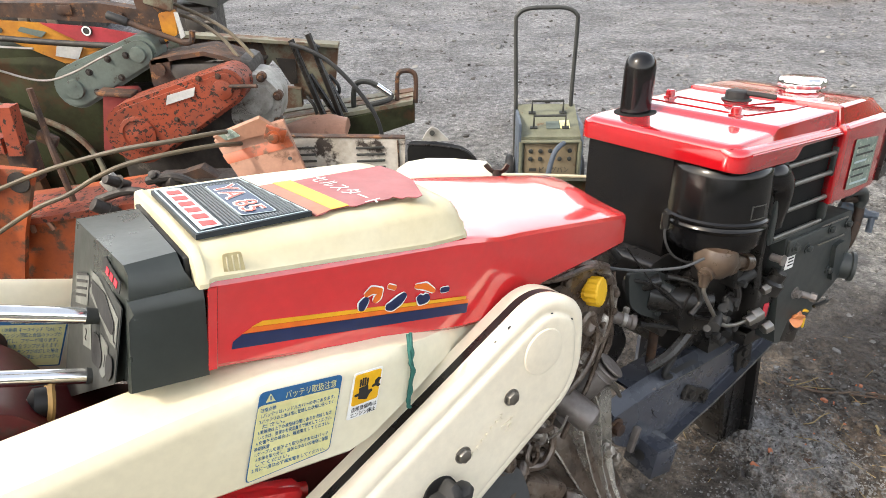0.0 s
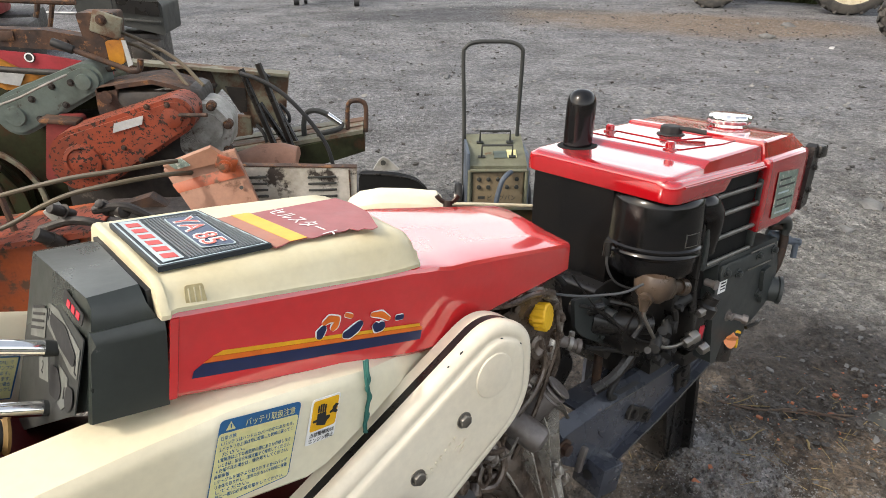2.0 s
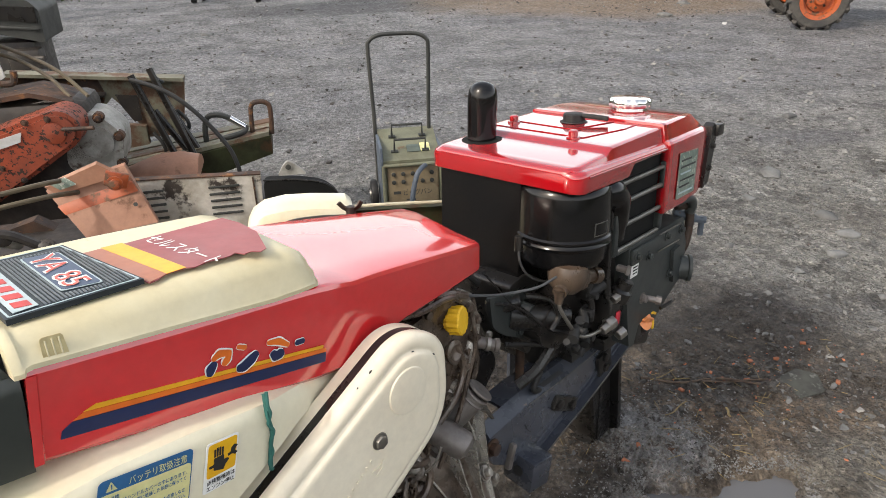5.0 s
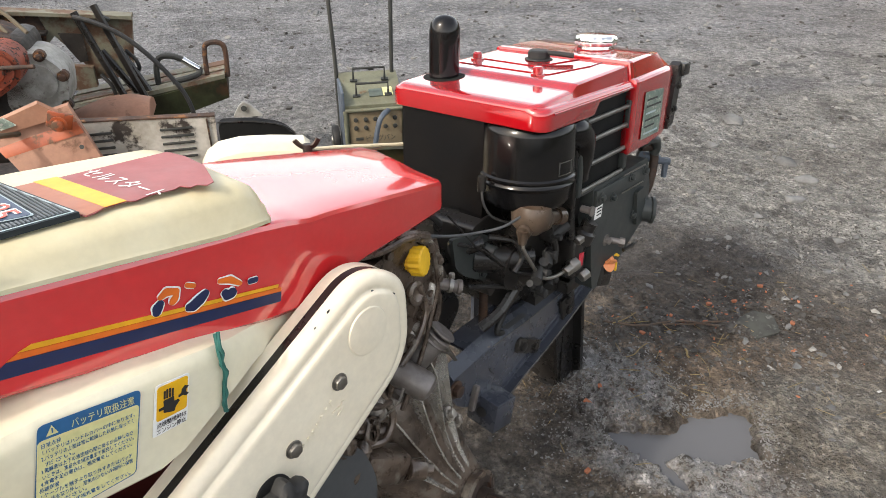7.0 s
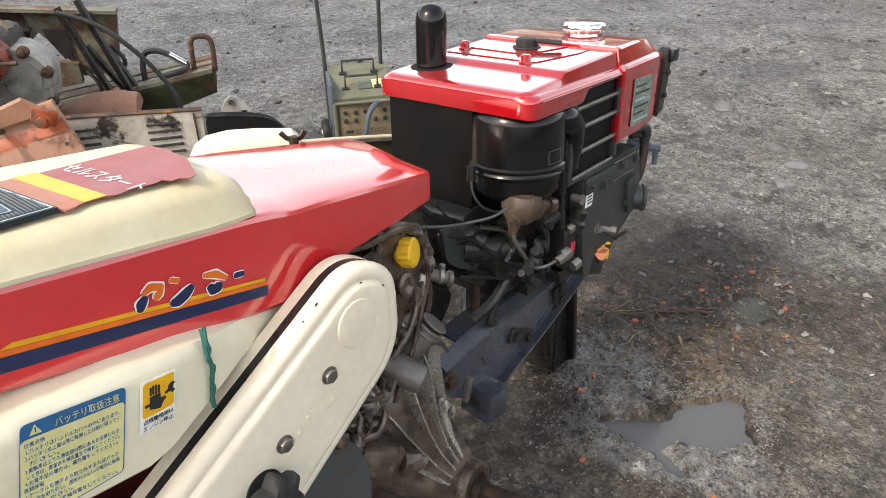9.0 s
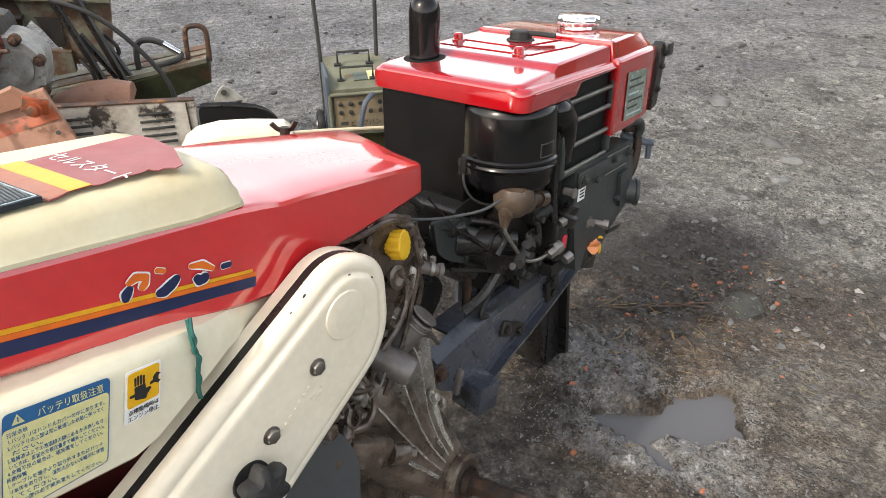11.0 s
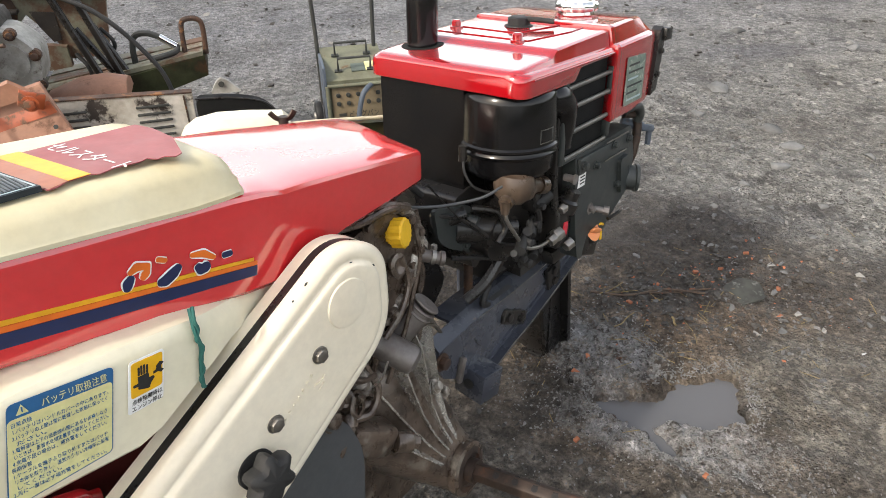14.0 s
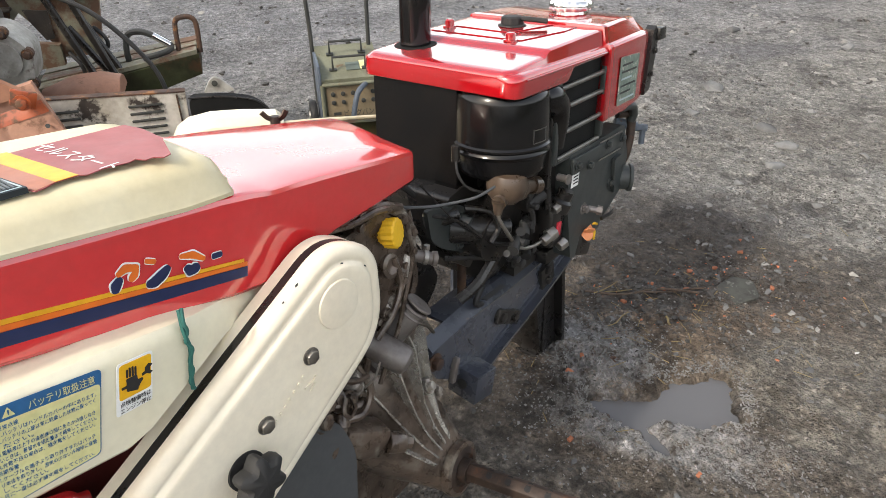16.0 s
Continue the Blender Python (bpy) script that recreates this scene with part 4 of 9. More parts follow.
part("spool", merged(rod((-0.285, -0.15, 0.47), (-0.255, -0.175, 0.515), 0.019, n=20), *[lathe([(0.0, 0), (0.021, 0), (0.022, 0.002), (0.021, 0.004), (0.0, 0.004)], Vector((-0.262, -0.169, 0.504)) + Vector((0.03, -0.025, 0.045)) * k * 0.16, (0.03, -0.025, 0.045), 20) for k in range(3)]), TUBE, gearbox)
part("drain_ring", tube([(-0.42, -0.19, 0.46), (-0.43, -0.195, 0.445), (-0.42, -0.195, 0.43), (-0.41, -0.195, 0.44), (-0.412, -0.195, 0.458)], 0.0035, 6), BROWN, gearbox)
part("case_plug", merged(bolt((-0.46, -0.185, 0.445), (0.2, -1, 0.2), 0.012, 0.012), bolt((-0.49, -0.185, 0.47), (0.2, -1, 0.2), 0.01, 0.01)), BROWN, gearbox)

grng = random.Random(17)
for pts, r in (([(-0.43, -0.14, 0.69), (-0.37, -0.168, 0.69), (-0.32, -0.17, 0.693), (-0.275, -0.165, 0.68), (-0.25, -0.16, 0.65)], 0.005), ([(-0.26, -0.165, 0.66), (-0.252, -0.168, 0.6), (-0.268, -0.168, 0.55), (-0.285, -0.168, 0.5), (-0.31, -0.165, 0.45), (-0.325, -0.16, 0.41)], 0.004),
               ([(-0.29, -0.165, 0.61), (-0.28, -0.17, 0.57), (-0.3, -0.172, 0.53), (-0.335, -0.17, 0.5)], 0.005), ([(-0.37, -0.16, 0.47), (-0.36, -0.175, 0.43), (-0.38, -0.178, 0.4), (-0.42, -0.175, 0.41)], 0.006), ([(-0.44, -0.17, 0.5), (-0.4, -0.18, 0.47), (-0.36, -0.17, 0.45)], 0.005)):
    part("casting_rib", tube(pts, r, 8), BROWN, gearbox)
FLANGE = smooth_path([(-0.37, -0.158, 0.693), (-0.31, -0.162, 0.692), (-0.265, -0.163, 0.665), (-0.248, -0.163, 0.625), (-0.26, -0.163, 0.588), (-0.285, -0.163, 0.545), (-0.31, -0.163, 0.522)], 5)
for i, p in enumerate(FLANGE[2::4]):
    way = Vector((math.sin(i * 2.1) * 0.004, -0.004, math.cos(i * 1.7) * 0.004))
    part("flange_lobe", merged(rod(Vector(p) + Vector((0, 0.03, 0)), Vector(p) + way, 0.0105, n=14, bevel=0.002), bolt(Vector(p) + way, (0, -1, 0), 0.006, 0.006)), BROWN if i % 3 else CAST, gearbox)
part("flange_edge", tube(FLANGE, 0.0036, 8, 1, flat=0.008), CAST, gearbox)
part("cast_eye", merged(lathe([(0.006, 0), (0.017, 0), (0.018, 0.006), (0.012, 0.008), (0.006, 0.004)], (-0.298, -0.163, 0.6), (0.1, -1, 0.2), 20), lathe([(0.005, 0), (0.014, 0), (0.014, 0.006), (0.005, 0.006)], (-0.34, -0.163, 0.55), (0.1, -1, 0.2), 18)), BROWN, gearbox)
for k in range(14):
    p = Vector((grng.uniform(-0.47, -0.37), -0.15 - grng.uniform(0.0, 0.02), grng.uniform(0.34, 0.45)))
    q = p + Vector((grng.uniform(-0.02, 0.02), -0.012, grng.uniform(-0.02, 0.02)))
    part("casting_lump", merged(rod(p, q, grng.uniform(0.008, 0.016), n=12, bevel=0.002), bolt(q, (0.1, -1, 0.2), grng.uniform(0.005, 0.009), 0.008)), grng.choice((BROWN, BROWN, CAST)), gearbox)
part("breather_hose", tube([(-0.3, -0.16, 0.69), (-0.27, -0.15, 0.7), (-0.23, -0.13, 0.69), (-0.19, -0.12, 0.66)], 0.005, 8), RUBBER, gearbox)
part("split_pin", tube([(-0.385, -0.19, 0.455), (-0.375, -0.2, 0.47), (-0.362, -0.2, 0.49)], 0.0018, 5), STEEL, gearbox)

# axle housing: ribbed cone to the flange, then the hex shaft
AXLE = Vector((0.12, -0.985, 0.11)).normalized()
hub_at = Vector((-0.212, -0.215, 0.186))
cone_root = Vector((-0.29, -0.03, 0.33))


def cone_ring(k, r, s=1.0, n=28):
    """Section of the housing between its root on the gearbox (k = 0) and the hub (k = 1)."""
    c = cone_root.lerp(hub_at, k)
    way = (hub_at - cone_root).lerp(AXLE * 0.3, k * k).normalized()
    ex = way.cross(Vector((0, 0, 1))).normalized()
    ez = ex.cross(way)
    return [tuple(c + ex * math.cos(a) * r + ez * math.sin(a) * r * s) for a in [2 * math.pi * i / n for i in range(n)]]


def cone_point(k, r, s, deg):
    ring = cone_ring(k, r, s, 360)
    return Vector(ring[int(deg) % 360])


CONE = ((0.0, 0.15, 1.12), (0.25, 0.135, 1.1), (0.45, 0.112, 1.06), (0.65, 0.085, 1.03), (0.82, 0.063, 1.0), (0.95, 0.05, 1.0), (1.0, 0.046, 1.0))
housing = part("axle_housing", merged(loft([cone_ring(k, r * (0.84 + 0.16 * k * k), s) for k, r, s in CONE]),
    lathe([(0.0, 0), (0.048, 0.0), (0.049, 0.004), (0.048, 0.014), (0.04, 0.016), (0.038, 0.01), (0.0, 0.01)], hub_at, AXLE, 28)), BROWN, tiller, "oily aluminium axle housing with cooling ribs")
for ang in (26, 46, 66, 86, 108):
    low, high = [], []
    for k, r, s in CONE[:-1]:
        turn = ang + (60 - ang) * 0.25 * k
        p = cone_point(k, r * 0.86 - 0.006, s, turn)
        q = cone_point(k, r + 0.024 * (1.0 - k * 0.8), s, turn)
        low.append(p)
        high.append(q)
    side = (cone_point(0.5, 0.1, 1.0, ang + 8) - cone_point(0.5, 0.1, 1.0, ang - 8)).normalized() * 0.0022
    part("cooling_rib", bevelled(loft([[tuple(p - side), tuple(p + side), tuple(q + side * 0.7), tuple(q - side * 0.7)] for p, q in zip(low, high)]), 0.0012), RIBCAST, housing)
part("lower_boss", merged(box((-0.385, -0.168, 0.352), (0.085, 0.05, 0.05), 0.01, (0, 28, -12)), rod((-0.35, -0.19, 0.33), (-0.325, -0.2, 0.318), 0.017, n=18, bevel=0.002), bolt((-0.322, -0.201, 0.316), (0.7, -0.6, -0.3), 0.011, 0.012)), BROWN, housing)
for u, v, w in ((-0.225, -0.17, 0.345), (-0.2, -0.165, 0.315)):
    part("housing_stud", merged(bolt((u, v, w), (0.3, -0.8, 0.5), 0.008, 0.01), rod((u, v + 0.02, w - 0.012), (u, v, w), 0.013, n=14)), CAST, housing)
part("oil_seal", lathe([(0.0, 0), (0.04, 0.0), (0.04, 0.004), (0.03, 0.006), (0.028, 0.002), (0.0, 0.002)], hub_at + AXLE * 0.012, AXLE, 26), SHAFT, housing)
shaft = part("hex_axle", merged(rod(hub_at + AXLE * 0.0, hub_at + AXLE * 0.215, 0.017, n=6, bevel=0.0015), rod(hub_at + AXLE * 0.0, hub_at + AXLE * 0.03, 0.021, n=20)), SHAFT, tiller, "rusty hexagonal wheel axle with pin holes")
hole_up = (Vector((0, 0, 1)) - AXLE * AXLE.z).normalized()
side_up = (hole_up * math.cos(radians(30)) + AXLE.cross(hole_up) * math.sin(radians(30)))
for d in (0.07, 0.105, 0.14, 0.175):
    for way in (hole_up, side_up):
        c = hub_at + AXLE * d
        part("pin_hole", lathe([(0.0, 0), (0.0055, 0.0), (0.0055, 0.0006), (0.0, 0.0006)], c + way * 0.0152, way, 16), RUBBER, shaft)

# engine bearer beam, bracket and front stand
BEND = ((-0.172, 0.366), (-0.115, 0.374), (-0.058, 0.3805), (0.047, 0.383), (0.138, 0.388), (0.226, 0.398), (0.3, 0.403))
LOW = ((-0.036, 0.247), (0.034, 0.273), (0.105, 0.2925), (0.2, 0.3255), (0.3, 0.366))
beam = part("frame_beam", prism(list(BEND) + list(LOW)[::-1] + [(-0.085, 0.272), (-0.128, 0.283), (-0.162, 0.305), (-0.184, 0.342)], "y", -0.135, -0.128, 0.0015), BLUEBLACK, tiller, "blue-black painted steel engine frame beam")
part("upper_flange", bevelled(loft([[(u, -0.1355, w - 0.001), (u, -0.1135, w + 0.018), (u, -0.1085, w + 0.0135), (u, -0.1305, w - 0.006)] for u, w in BEND]), 0.0012), BLUEBLACK, beam)
part("top_web", bevelled(loft([[(u, -0.1135, w + 0.018), (u, -0.07, w + 0.02), (u, -0.07, w + 0.014), (u, -0.1105, w + 0.0125)] for u, w in BEND[1:]]), 0.0012), BLUEBLACK, beam)
part("lower_flange", bevelled(loft([[(u, -0.13, w + 0.004), (u, -0.151, w + 0.001), (u, -0.151, w - 0.004), (u, -0.13, w - 0.002)] for u, w in LOW]), 0.0012), BLUEBLACK, beam)
part("edge_strip", bevelled(loft([[(u, -0.1345, w + 0.022), (u, -0.139, w + 0.02), (u, -0.139, w + 0.014), (u, -0.1345, w + 0.012)] for u, w in LOW]), 0.0012), BLUEBLACK, beam)
# pale lines draw in the light that the beam's edges catch
part("bend_line", tube([(u, -0.1357, w - 0.002) for u, w in BEND[2:]], 0.0011, 6, 1), GRILLE_BAR, beam, "pale grey line drawn as the highlight on the beam edge")
part("bend_line", tube([(u, -0.1512, w + 0.001) for u, w in LOW], 0.001, 6, 1), GRILLE_BAR, beam, "pale grey line drawn as the highlight on the beam edge")
part("press_line", tube([(-0.07, -0.1352, 0.34), (-0.062, -0.1352, 0.325), (-0.052, -0.1352, 0.315)], 0.0012, 6), RUBBER, beam)
part("slot", loft([[(u, -0.1355 + 0.022 * k - 0.0008, w - 0.001 + 0.019 * k + 0.0008) for u, w, k in ((-0.014, 0.382, 0.62), (-0.004, 0.382, 0.3), (0.062, 0.383, 0.3), (0.052, 0.383, 0.62))], [(u, -0.1355 + 0.022 * k + 0.001, w - 0.001 + 0.019 * k - 0.001) for u, w, k in ((-0.014, 0.382, 0.62), (-0.004, 0.382, 0.3), (0.062, 0.383, 0.3), (0.052, 0.383, 0.62))]]), RUBBER, beam, "dark slot through the top flange")
for u, w in ((0.03, 0.338), (0.075, 0.315), (0.195, 0.37), (0.2, 0.345)):
    part("frame_bolt", merged(bolt((u, -0.134, w), (0, -1, 0), 0.0105, 0.016), rod((u, -0.134, w), (u, -0.138, w), 0.016, n=18)), SATIN, beam, "black bolt head")
for c, size, turn in (((0.055, -0.14, 0.325), (0.085, 0.009, 0.03), 27), ((0.2, -0.14, 0.356), (0.05, 0.009, 0.05), -12)):
    part("bolt_plate", box(c, size, 0.003, (0, turn, 0)), SATIN, beam, "black clamp plate")
part("frame_bolt", bolt((-0.168, -0.137, 0.345), (0, -1, 0), 0.012, 0.012), RUST, beam)
part("lug_strip", box((-0.118, -0.14, 0.3), (0.012, 0.012, 0.05), 0.003, (0, 18, 0)), TUBE, beam)
brk = part("hitch_bracket", box((-0.0685, -0.1435, 0.253), (0.055, 0.066, 0.062), 0.0025, (4, 6, -3)), BLUEBLACK, tiller, "blue-black square hitch bracket with a hole")
part("bracket_hole", lathe([(0.0, 0), (0.0105, 0), (0.0105, 0.0008), (0.0, 0.0008)], (-0.0975, -0.143, 0.2575), (-1, -0.05, 0.1), 20), RUBBER, brk)
part("frame_beam", prism(rounded([(0.1, 0.36), (0.3, 0.395), (0.3, 0.36), (0.1, 0.268)], 0.012), "y", 0.03, 0.038, 0.002), BLUEBLACK, tiller)
part("front_stand", merged(prism([(0.27, 0.36), (0.36, 0.36), (0.4, 0.06), (0.385, 0.035), (0.33, 0.035)], "y", -0.066, -0.058, 0.002), prism([(-0.066, 0.34), (0.03, 0.34), (0.04, 0.03), (-0.07, 0.042)], "x", 0.332, 0.34, 0.002),
                           box((0.37, -0.015, 0.033), (0.1, 0.13, 0.008), 0.002, (-2, 3, 0)), prism([(0.36, 0.36), (0.372, 0.36), (0.414, 0.045), (0.4, 0.035)], "y", -0.088, -0.058, 0.002)), SATIN, tiller, "black steel front stand")
part("belt_guard", prism(rounded([(-0.25, 0.52), (-0.17, 0.56), (-0.1, 0.53), (-0.05, 0.46), (-0.02, 0.41), (-0.12, 0.3), (-0.24, 0.33)], 0.03), "y", -0.03, 0.03, 0.008), SATIN, tiller, "black belt guard between gearbox and engine")
part("support_pipe", rod((-0.03, -0.09, 0.5), (-0.031, -0.09, 0.3), 0.0085, n=12), RUST, tiller)

# engine: block, side plate, radiator side grille, hood, tank
block = part("engine_block", merged(
    box((0.165, -0.025, 0.53), (0.29, 0.17, 0.26), 0.02), box((0.2, -0.15, 0.575), (0.25, 0.1, 0.18), 0.02), box((0.0, -0.02, 0.68), (0.15, 0.17, 0.24), 0.02), box((0.13, -0.03, 0.72), (0.22, 0.33, 0.1), 0.02),
    prism(rounded([(-0.07, 0.58), (0.02, 0.6), (0.05, 0.54), (0.02, 0.5), (-0.05, 0.5), (-0.09, 0.53)], 0.02), "y", -0.17, -0.06, 0.008)), SATIN, tiller, "black diesel engine block")
part("rear_casing", prism(rounded([(0.06, 0.802), (0.06, 0.64), (-0.02, 0.6), (-0.115, 0.6), (-0.115, 0.802)], 0.012), "x", -0.078, -0.02, 0.006), BLACK, tiller, "black sheet casing under the hood")
plate = part("side_plate", merged(
    prism(rounded([(0.095, 0.662), (0.31, 0.668), (0.34, 0.6), (0.335, 0.535), (0.25, 0.49), (0.205, 0.445), (0.13, 0.45), (0.115, 0.51), (0.1, 0.58)], 0.008), "y", -0.226, -0.19, 0.004),
    box((0.2, -0.229, 0.642), (0.2, 0.006, 0.03), 0.002, (0, 0, 0))), ENGINE, tiller, "dark green-grey engine side cover")
for u, w in ((0.115, 0.642), (0.16, 0.63), (0.23, 0.65), (0.29, 0.648), (0.305, 0.585), (0.27, 0.56), (0.3, 0.545)):
    part("plate_bolt", bolt((u, -0.227 - (0.006 if w > 0.625 else 0), w), (0, -1, 0), 0.0065, 0.007), ENGINE, plate)
part("embossed_line", box((0.24, -0.2335, 0.662), (0.09, 0.002, 0.0025), 0.0005), STEEL, plate)
part("embossed_line", box((0.24, -0.2335, 0.628), (0.09, 0.002, 0.0025), 0.0005), STEEL, plate)
part("pump_cover", prism(rounded([(0.265, 0.61), (0.3, 0.615), (0.315, 0.54), (0.28, 0.535)], 0.008), "y", -0.234, -0.226, 0.002), ENGINE, plate)
part("label", sheet([(0.0, 0.0), (0.026, 0.0), (0.028, 0.032), (0.002, 0.032)], (0.107, -0.2265, 0.6), (1, 0, 0), (0, 0, 1), 0.0, 0.0006), WHITE_PRINT, plate, "small white label")
for k in range(4):
    part("label_bar", box((0.122, -0.2275, 0.607 + k * 0.006), (0.016, 0.0006, 0.0022), 0.0), RUBBER, plate)
part("exhaust_port", lathe([(0.0, 0), (0.025, 0.0), (0.025, 0.03), (0.028, 0.032), (0.028, 0.038), (0.0235, 0.038), (0.0225, 0.01), (0.0, 0.01)], (0.315, -0.21, 0.556), (0.55, -0.8, -0.05), 28), ENGINE, tiller, "open round port on the engine side")
part("water_tap", merged(rod((0.345, -0.19, 0.66), (0.37, -0.225, 0.648), 0.01, n=14), rod((0.382, -0.235, 0.652), (0.382, -0.235, 0.612), 0.006, n=10), rod((0.365, -0.215, 0.648), (0.388, -0.24, 0.644), 0.0075, n=12), lathe([(0.0, 0), (0.016, 0.0), (0.016, 0.006), (0.0, 0.006)], (0.37, -0.205, 0.655), (0.5, -0.8, 0), 18)), STEELBLUE, tiller, "blue-grey drain tap")
part("coolant_hose", tube([(0.33, -0.2, 0.68), (0.352, -0.215, 0.676), (0.357, -0.22, 0.65), (0.348, -0.22, 0.6), (0.342, -0.21, 0.57)], 0.009, 10), SHAFT, tiller, "perished brown hose")
part("coolant_elbow", tube([(0.3, -0.21, 0.695), (0.33, -0.225, 0.7), (0.35, -0.225, 0.682), (0.352, -0.22, 0.665)], 0.009, 10), ENGINE, tiller)
part("stub_bolt", merged(rod((0.185, -0.226, 0.535), (0.195, -0.245, 0.532), 0.006, n=12), lathe([(0.0, 0), (0.009, 0), (0.009, 0.01), (0.0, 0.012)], (0.195, -0.24, 0.532), (0.4, -0.9, -0.1), 6), bolt((0.165, -0.226, 0.542), (0, -1, 0), 0.008, 0.01)), TUBE, tiller)
filler = part("oil_filler", merged(box((0.182, -0.208, 0.46), (0.06, 0.04, 0.045), 0.006, (0, 20, 0)), lathe([(0.0, 0), (0.022, 0), (0.022, 0.01), (0.0, 0.01)], (0.187, -0.215, 0.477), (0.2, -0.75, 0.6), 20)), SATIN, tiller)
part("oil_cap", merged(lathe([(0.0, 0.0), (0.019, 0.0), (0.021, 0.003), (0.019, 0.008), (0.0, 0.009)], (0.187, -0.221, 0.484), (-0.1, -0.85, 0.5), 24), box((0.186, -0.233, 0.491), (0.034, 0.006, 0.014), 0.003, (40, 25, 0))), COPPER, filler, "orange plastic oil filler cap")
part("dipstick_tag", merged(tube([(0.205, -0.218, 0.49), (0.217, -0.226, 0.492), (0.23, -0.226, 0.486)], 0.003, 6), box((0.22, -0.228, 0.466), (0.007, 0.004, 0.02), 0.002)), YELLOW, filler)
part("drip_lever", tube([(0.23, -0.235, 0.5), (0.26, -0.24, 0.503), (0.285, -0.235, 0.5)], 0.004, 6), SATIN, tiller)

# injection pump area: stepped fittings, pipes, linkages
pump = part("injection_pump", merged(box((0.085, -0.2, 0.535), (0.045, 0.04, 0.085), 0.008, (0, 6, 0)), lathe([(0.0, 0.0), (0.02, 0.0), (0.02, 0.02), (0.014, 0.024), (0.014, 0.04), (0.0, 0.04)], (0.085, -0.215, 0.565), (0.2, -0.3, 0.9), 16),
                                     rod((0.06, -0.21, 0.575), (0.05, -0.205, 0.645), 0.008, n=12), box((0.03, -0.19, 0.6), (0.05, 0.03, 0.035), 0.005)), SATIN, tiller, "oily black injection pump")
part("red_tag", box((0.083, -0.2215, 0.53), (0.014, 0.003, 0.026), 0.001, (0, 6, 0)), BACKLIGHT, pump)
for u, v, w, r in ((0.05, -0.214, 0.52, 0.01), (0.065, -0.215, 0.525, 0.013), (0.07, -0.22, 0.575, 0.009), (0.095, -0.222, 0.495, 0.011)):
    part("union_nut", rod((u - 0.008, v, w - 0.003), (u + 0.008, v - 0.004, w + 0.003), r, n=6, bevel=0.0012), STEEL, pump)
bowl = part("fuel_strainer", merged(lathe([(0.0, 0.0), (0.018, 0.0), (0.03, 0.012), (0.034, 0.03), (0.03, 0.045), (0.022, 0.05), (0.0, 0.05)], (-0.055, -0.195, 0.622), (0.15, 0, 1), 24),
                                    lathe([(0.0, 0.0), (0.0065, 0.0), (0.008, 0.008), (0.01, 0.022), (0.0, 0.022)], (-0.0865, -0.203, 0.614), (0.05, 0, 1), 16), rod((-0.086, -0.203, 0.632), (-0.05, -0.196, 0.64), 0.012, n=14),
                                    rod((-0.045, -0.2, 0.648), (0.012, -0.205, 0.632), 0.017, 0.011, n=16), rod((0.008, -0.205, 0.633), (0.024, -0.207, 0.629), 0.015, n=16), rod((-0.05, -0.198, 0.65), (-0.02, -0.2, 0.634), 0.026, 0.02, n=18)), STRAINER, tiller, "stained plastic fuel strainer bowl")
part("fuel_pipe", tube([(-0.0875, -0.205, 0.616), (-0.084, -0.205, 0.603), (-0.062, -0.205, 0.574), (-0.038, -0.206, 0.544), (-0.022, -0.207, 0.53), (-0.006, -0.208, 0.523), (0.02, -0.21, 0.518), (0.052, -0.213, 0.5195)], 0.0034, 10), STEEL, tiller, "bent steel fuel pipe")
part("throttle_cable", tube([(-0.26, -0.15, 0.672), (-0.22, -0.17, 0.664), (-0.18, -0.185, 0.66), (-0.14, -0.2, 0.66), (-0.1, -0.205, 0.665)], 0.0022, 8), GREYGUARD, tiller, "grey throttle cable")
part("thin_hose", tube([(-0.1, -0.13, 0.7), (-0.108, -0.14, 0.675), (-0.1, -0.152, 0.652), (-0.075, -0.165, 0.638), (-0.04, -0.17, 0.634)], 0.0022, 8), RUBBER, tiller)
part("cable_end", rod((-0.1, -0.13, 0.69), (-0.1, -0.13, 0.715), 0.007, n=12), SATIN, tiller)
crank = part("governor_housing", merged(prism(rounded([(-0.11, 0.625), (-0.06, 0.635), (0.0, 0.6), (0.0, 0.52), (-0.05, 0.47), (-0.085, 0.53)], 0.012), "y", -0.12, -0.03, 0.01),
                                        rod((-0.1, -0.11, 0.57), (-0.04, -0.16, 0.56), 0.03, 0.026, n=20), rod((-0.15, -0.11, 0.595), (-0.1, -0.13, 0.6), 0.014, n=14), rod((-0.04, -0.155, 0.56), (-0.01, -0.17, 0.555), 0.02, n=16)), SATIN, tiller, "oily black governor housing")
for pts, r in (([(-0.17, -0.12, 0.62), (-0.12, -0.15, 0.6), (-0.06, -0.17, 0.545), (0.0, -0.18, 0.52)], 0.0035), ([(-0.13, -0.13, 0.53), (-0.08, -0.16, 0.52), (-0.03, -0.17, 0.5)], 0.0045), ([(-0.09, -0.14, 0.61), (-0.06, -0.17, 0.6), (-0.05, -0.18, 0.57), (-0.07, -0.18, 0.55)], 0.005),
               ([(-0.03, -0.16, 0.5), (-0.06, -0.15, 0.46), (-0.09, -0.13, 0.43)], 0.01), ([(0.0, -0.18, 0.62), (0.02, -0.2, 0.58), (0.025, -0.2, 0.54)], 0.006)):
    part("linkage", tube(pts, r, 8), SATIN, crank)
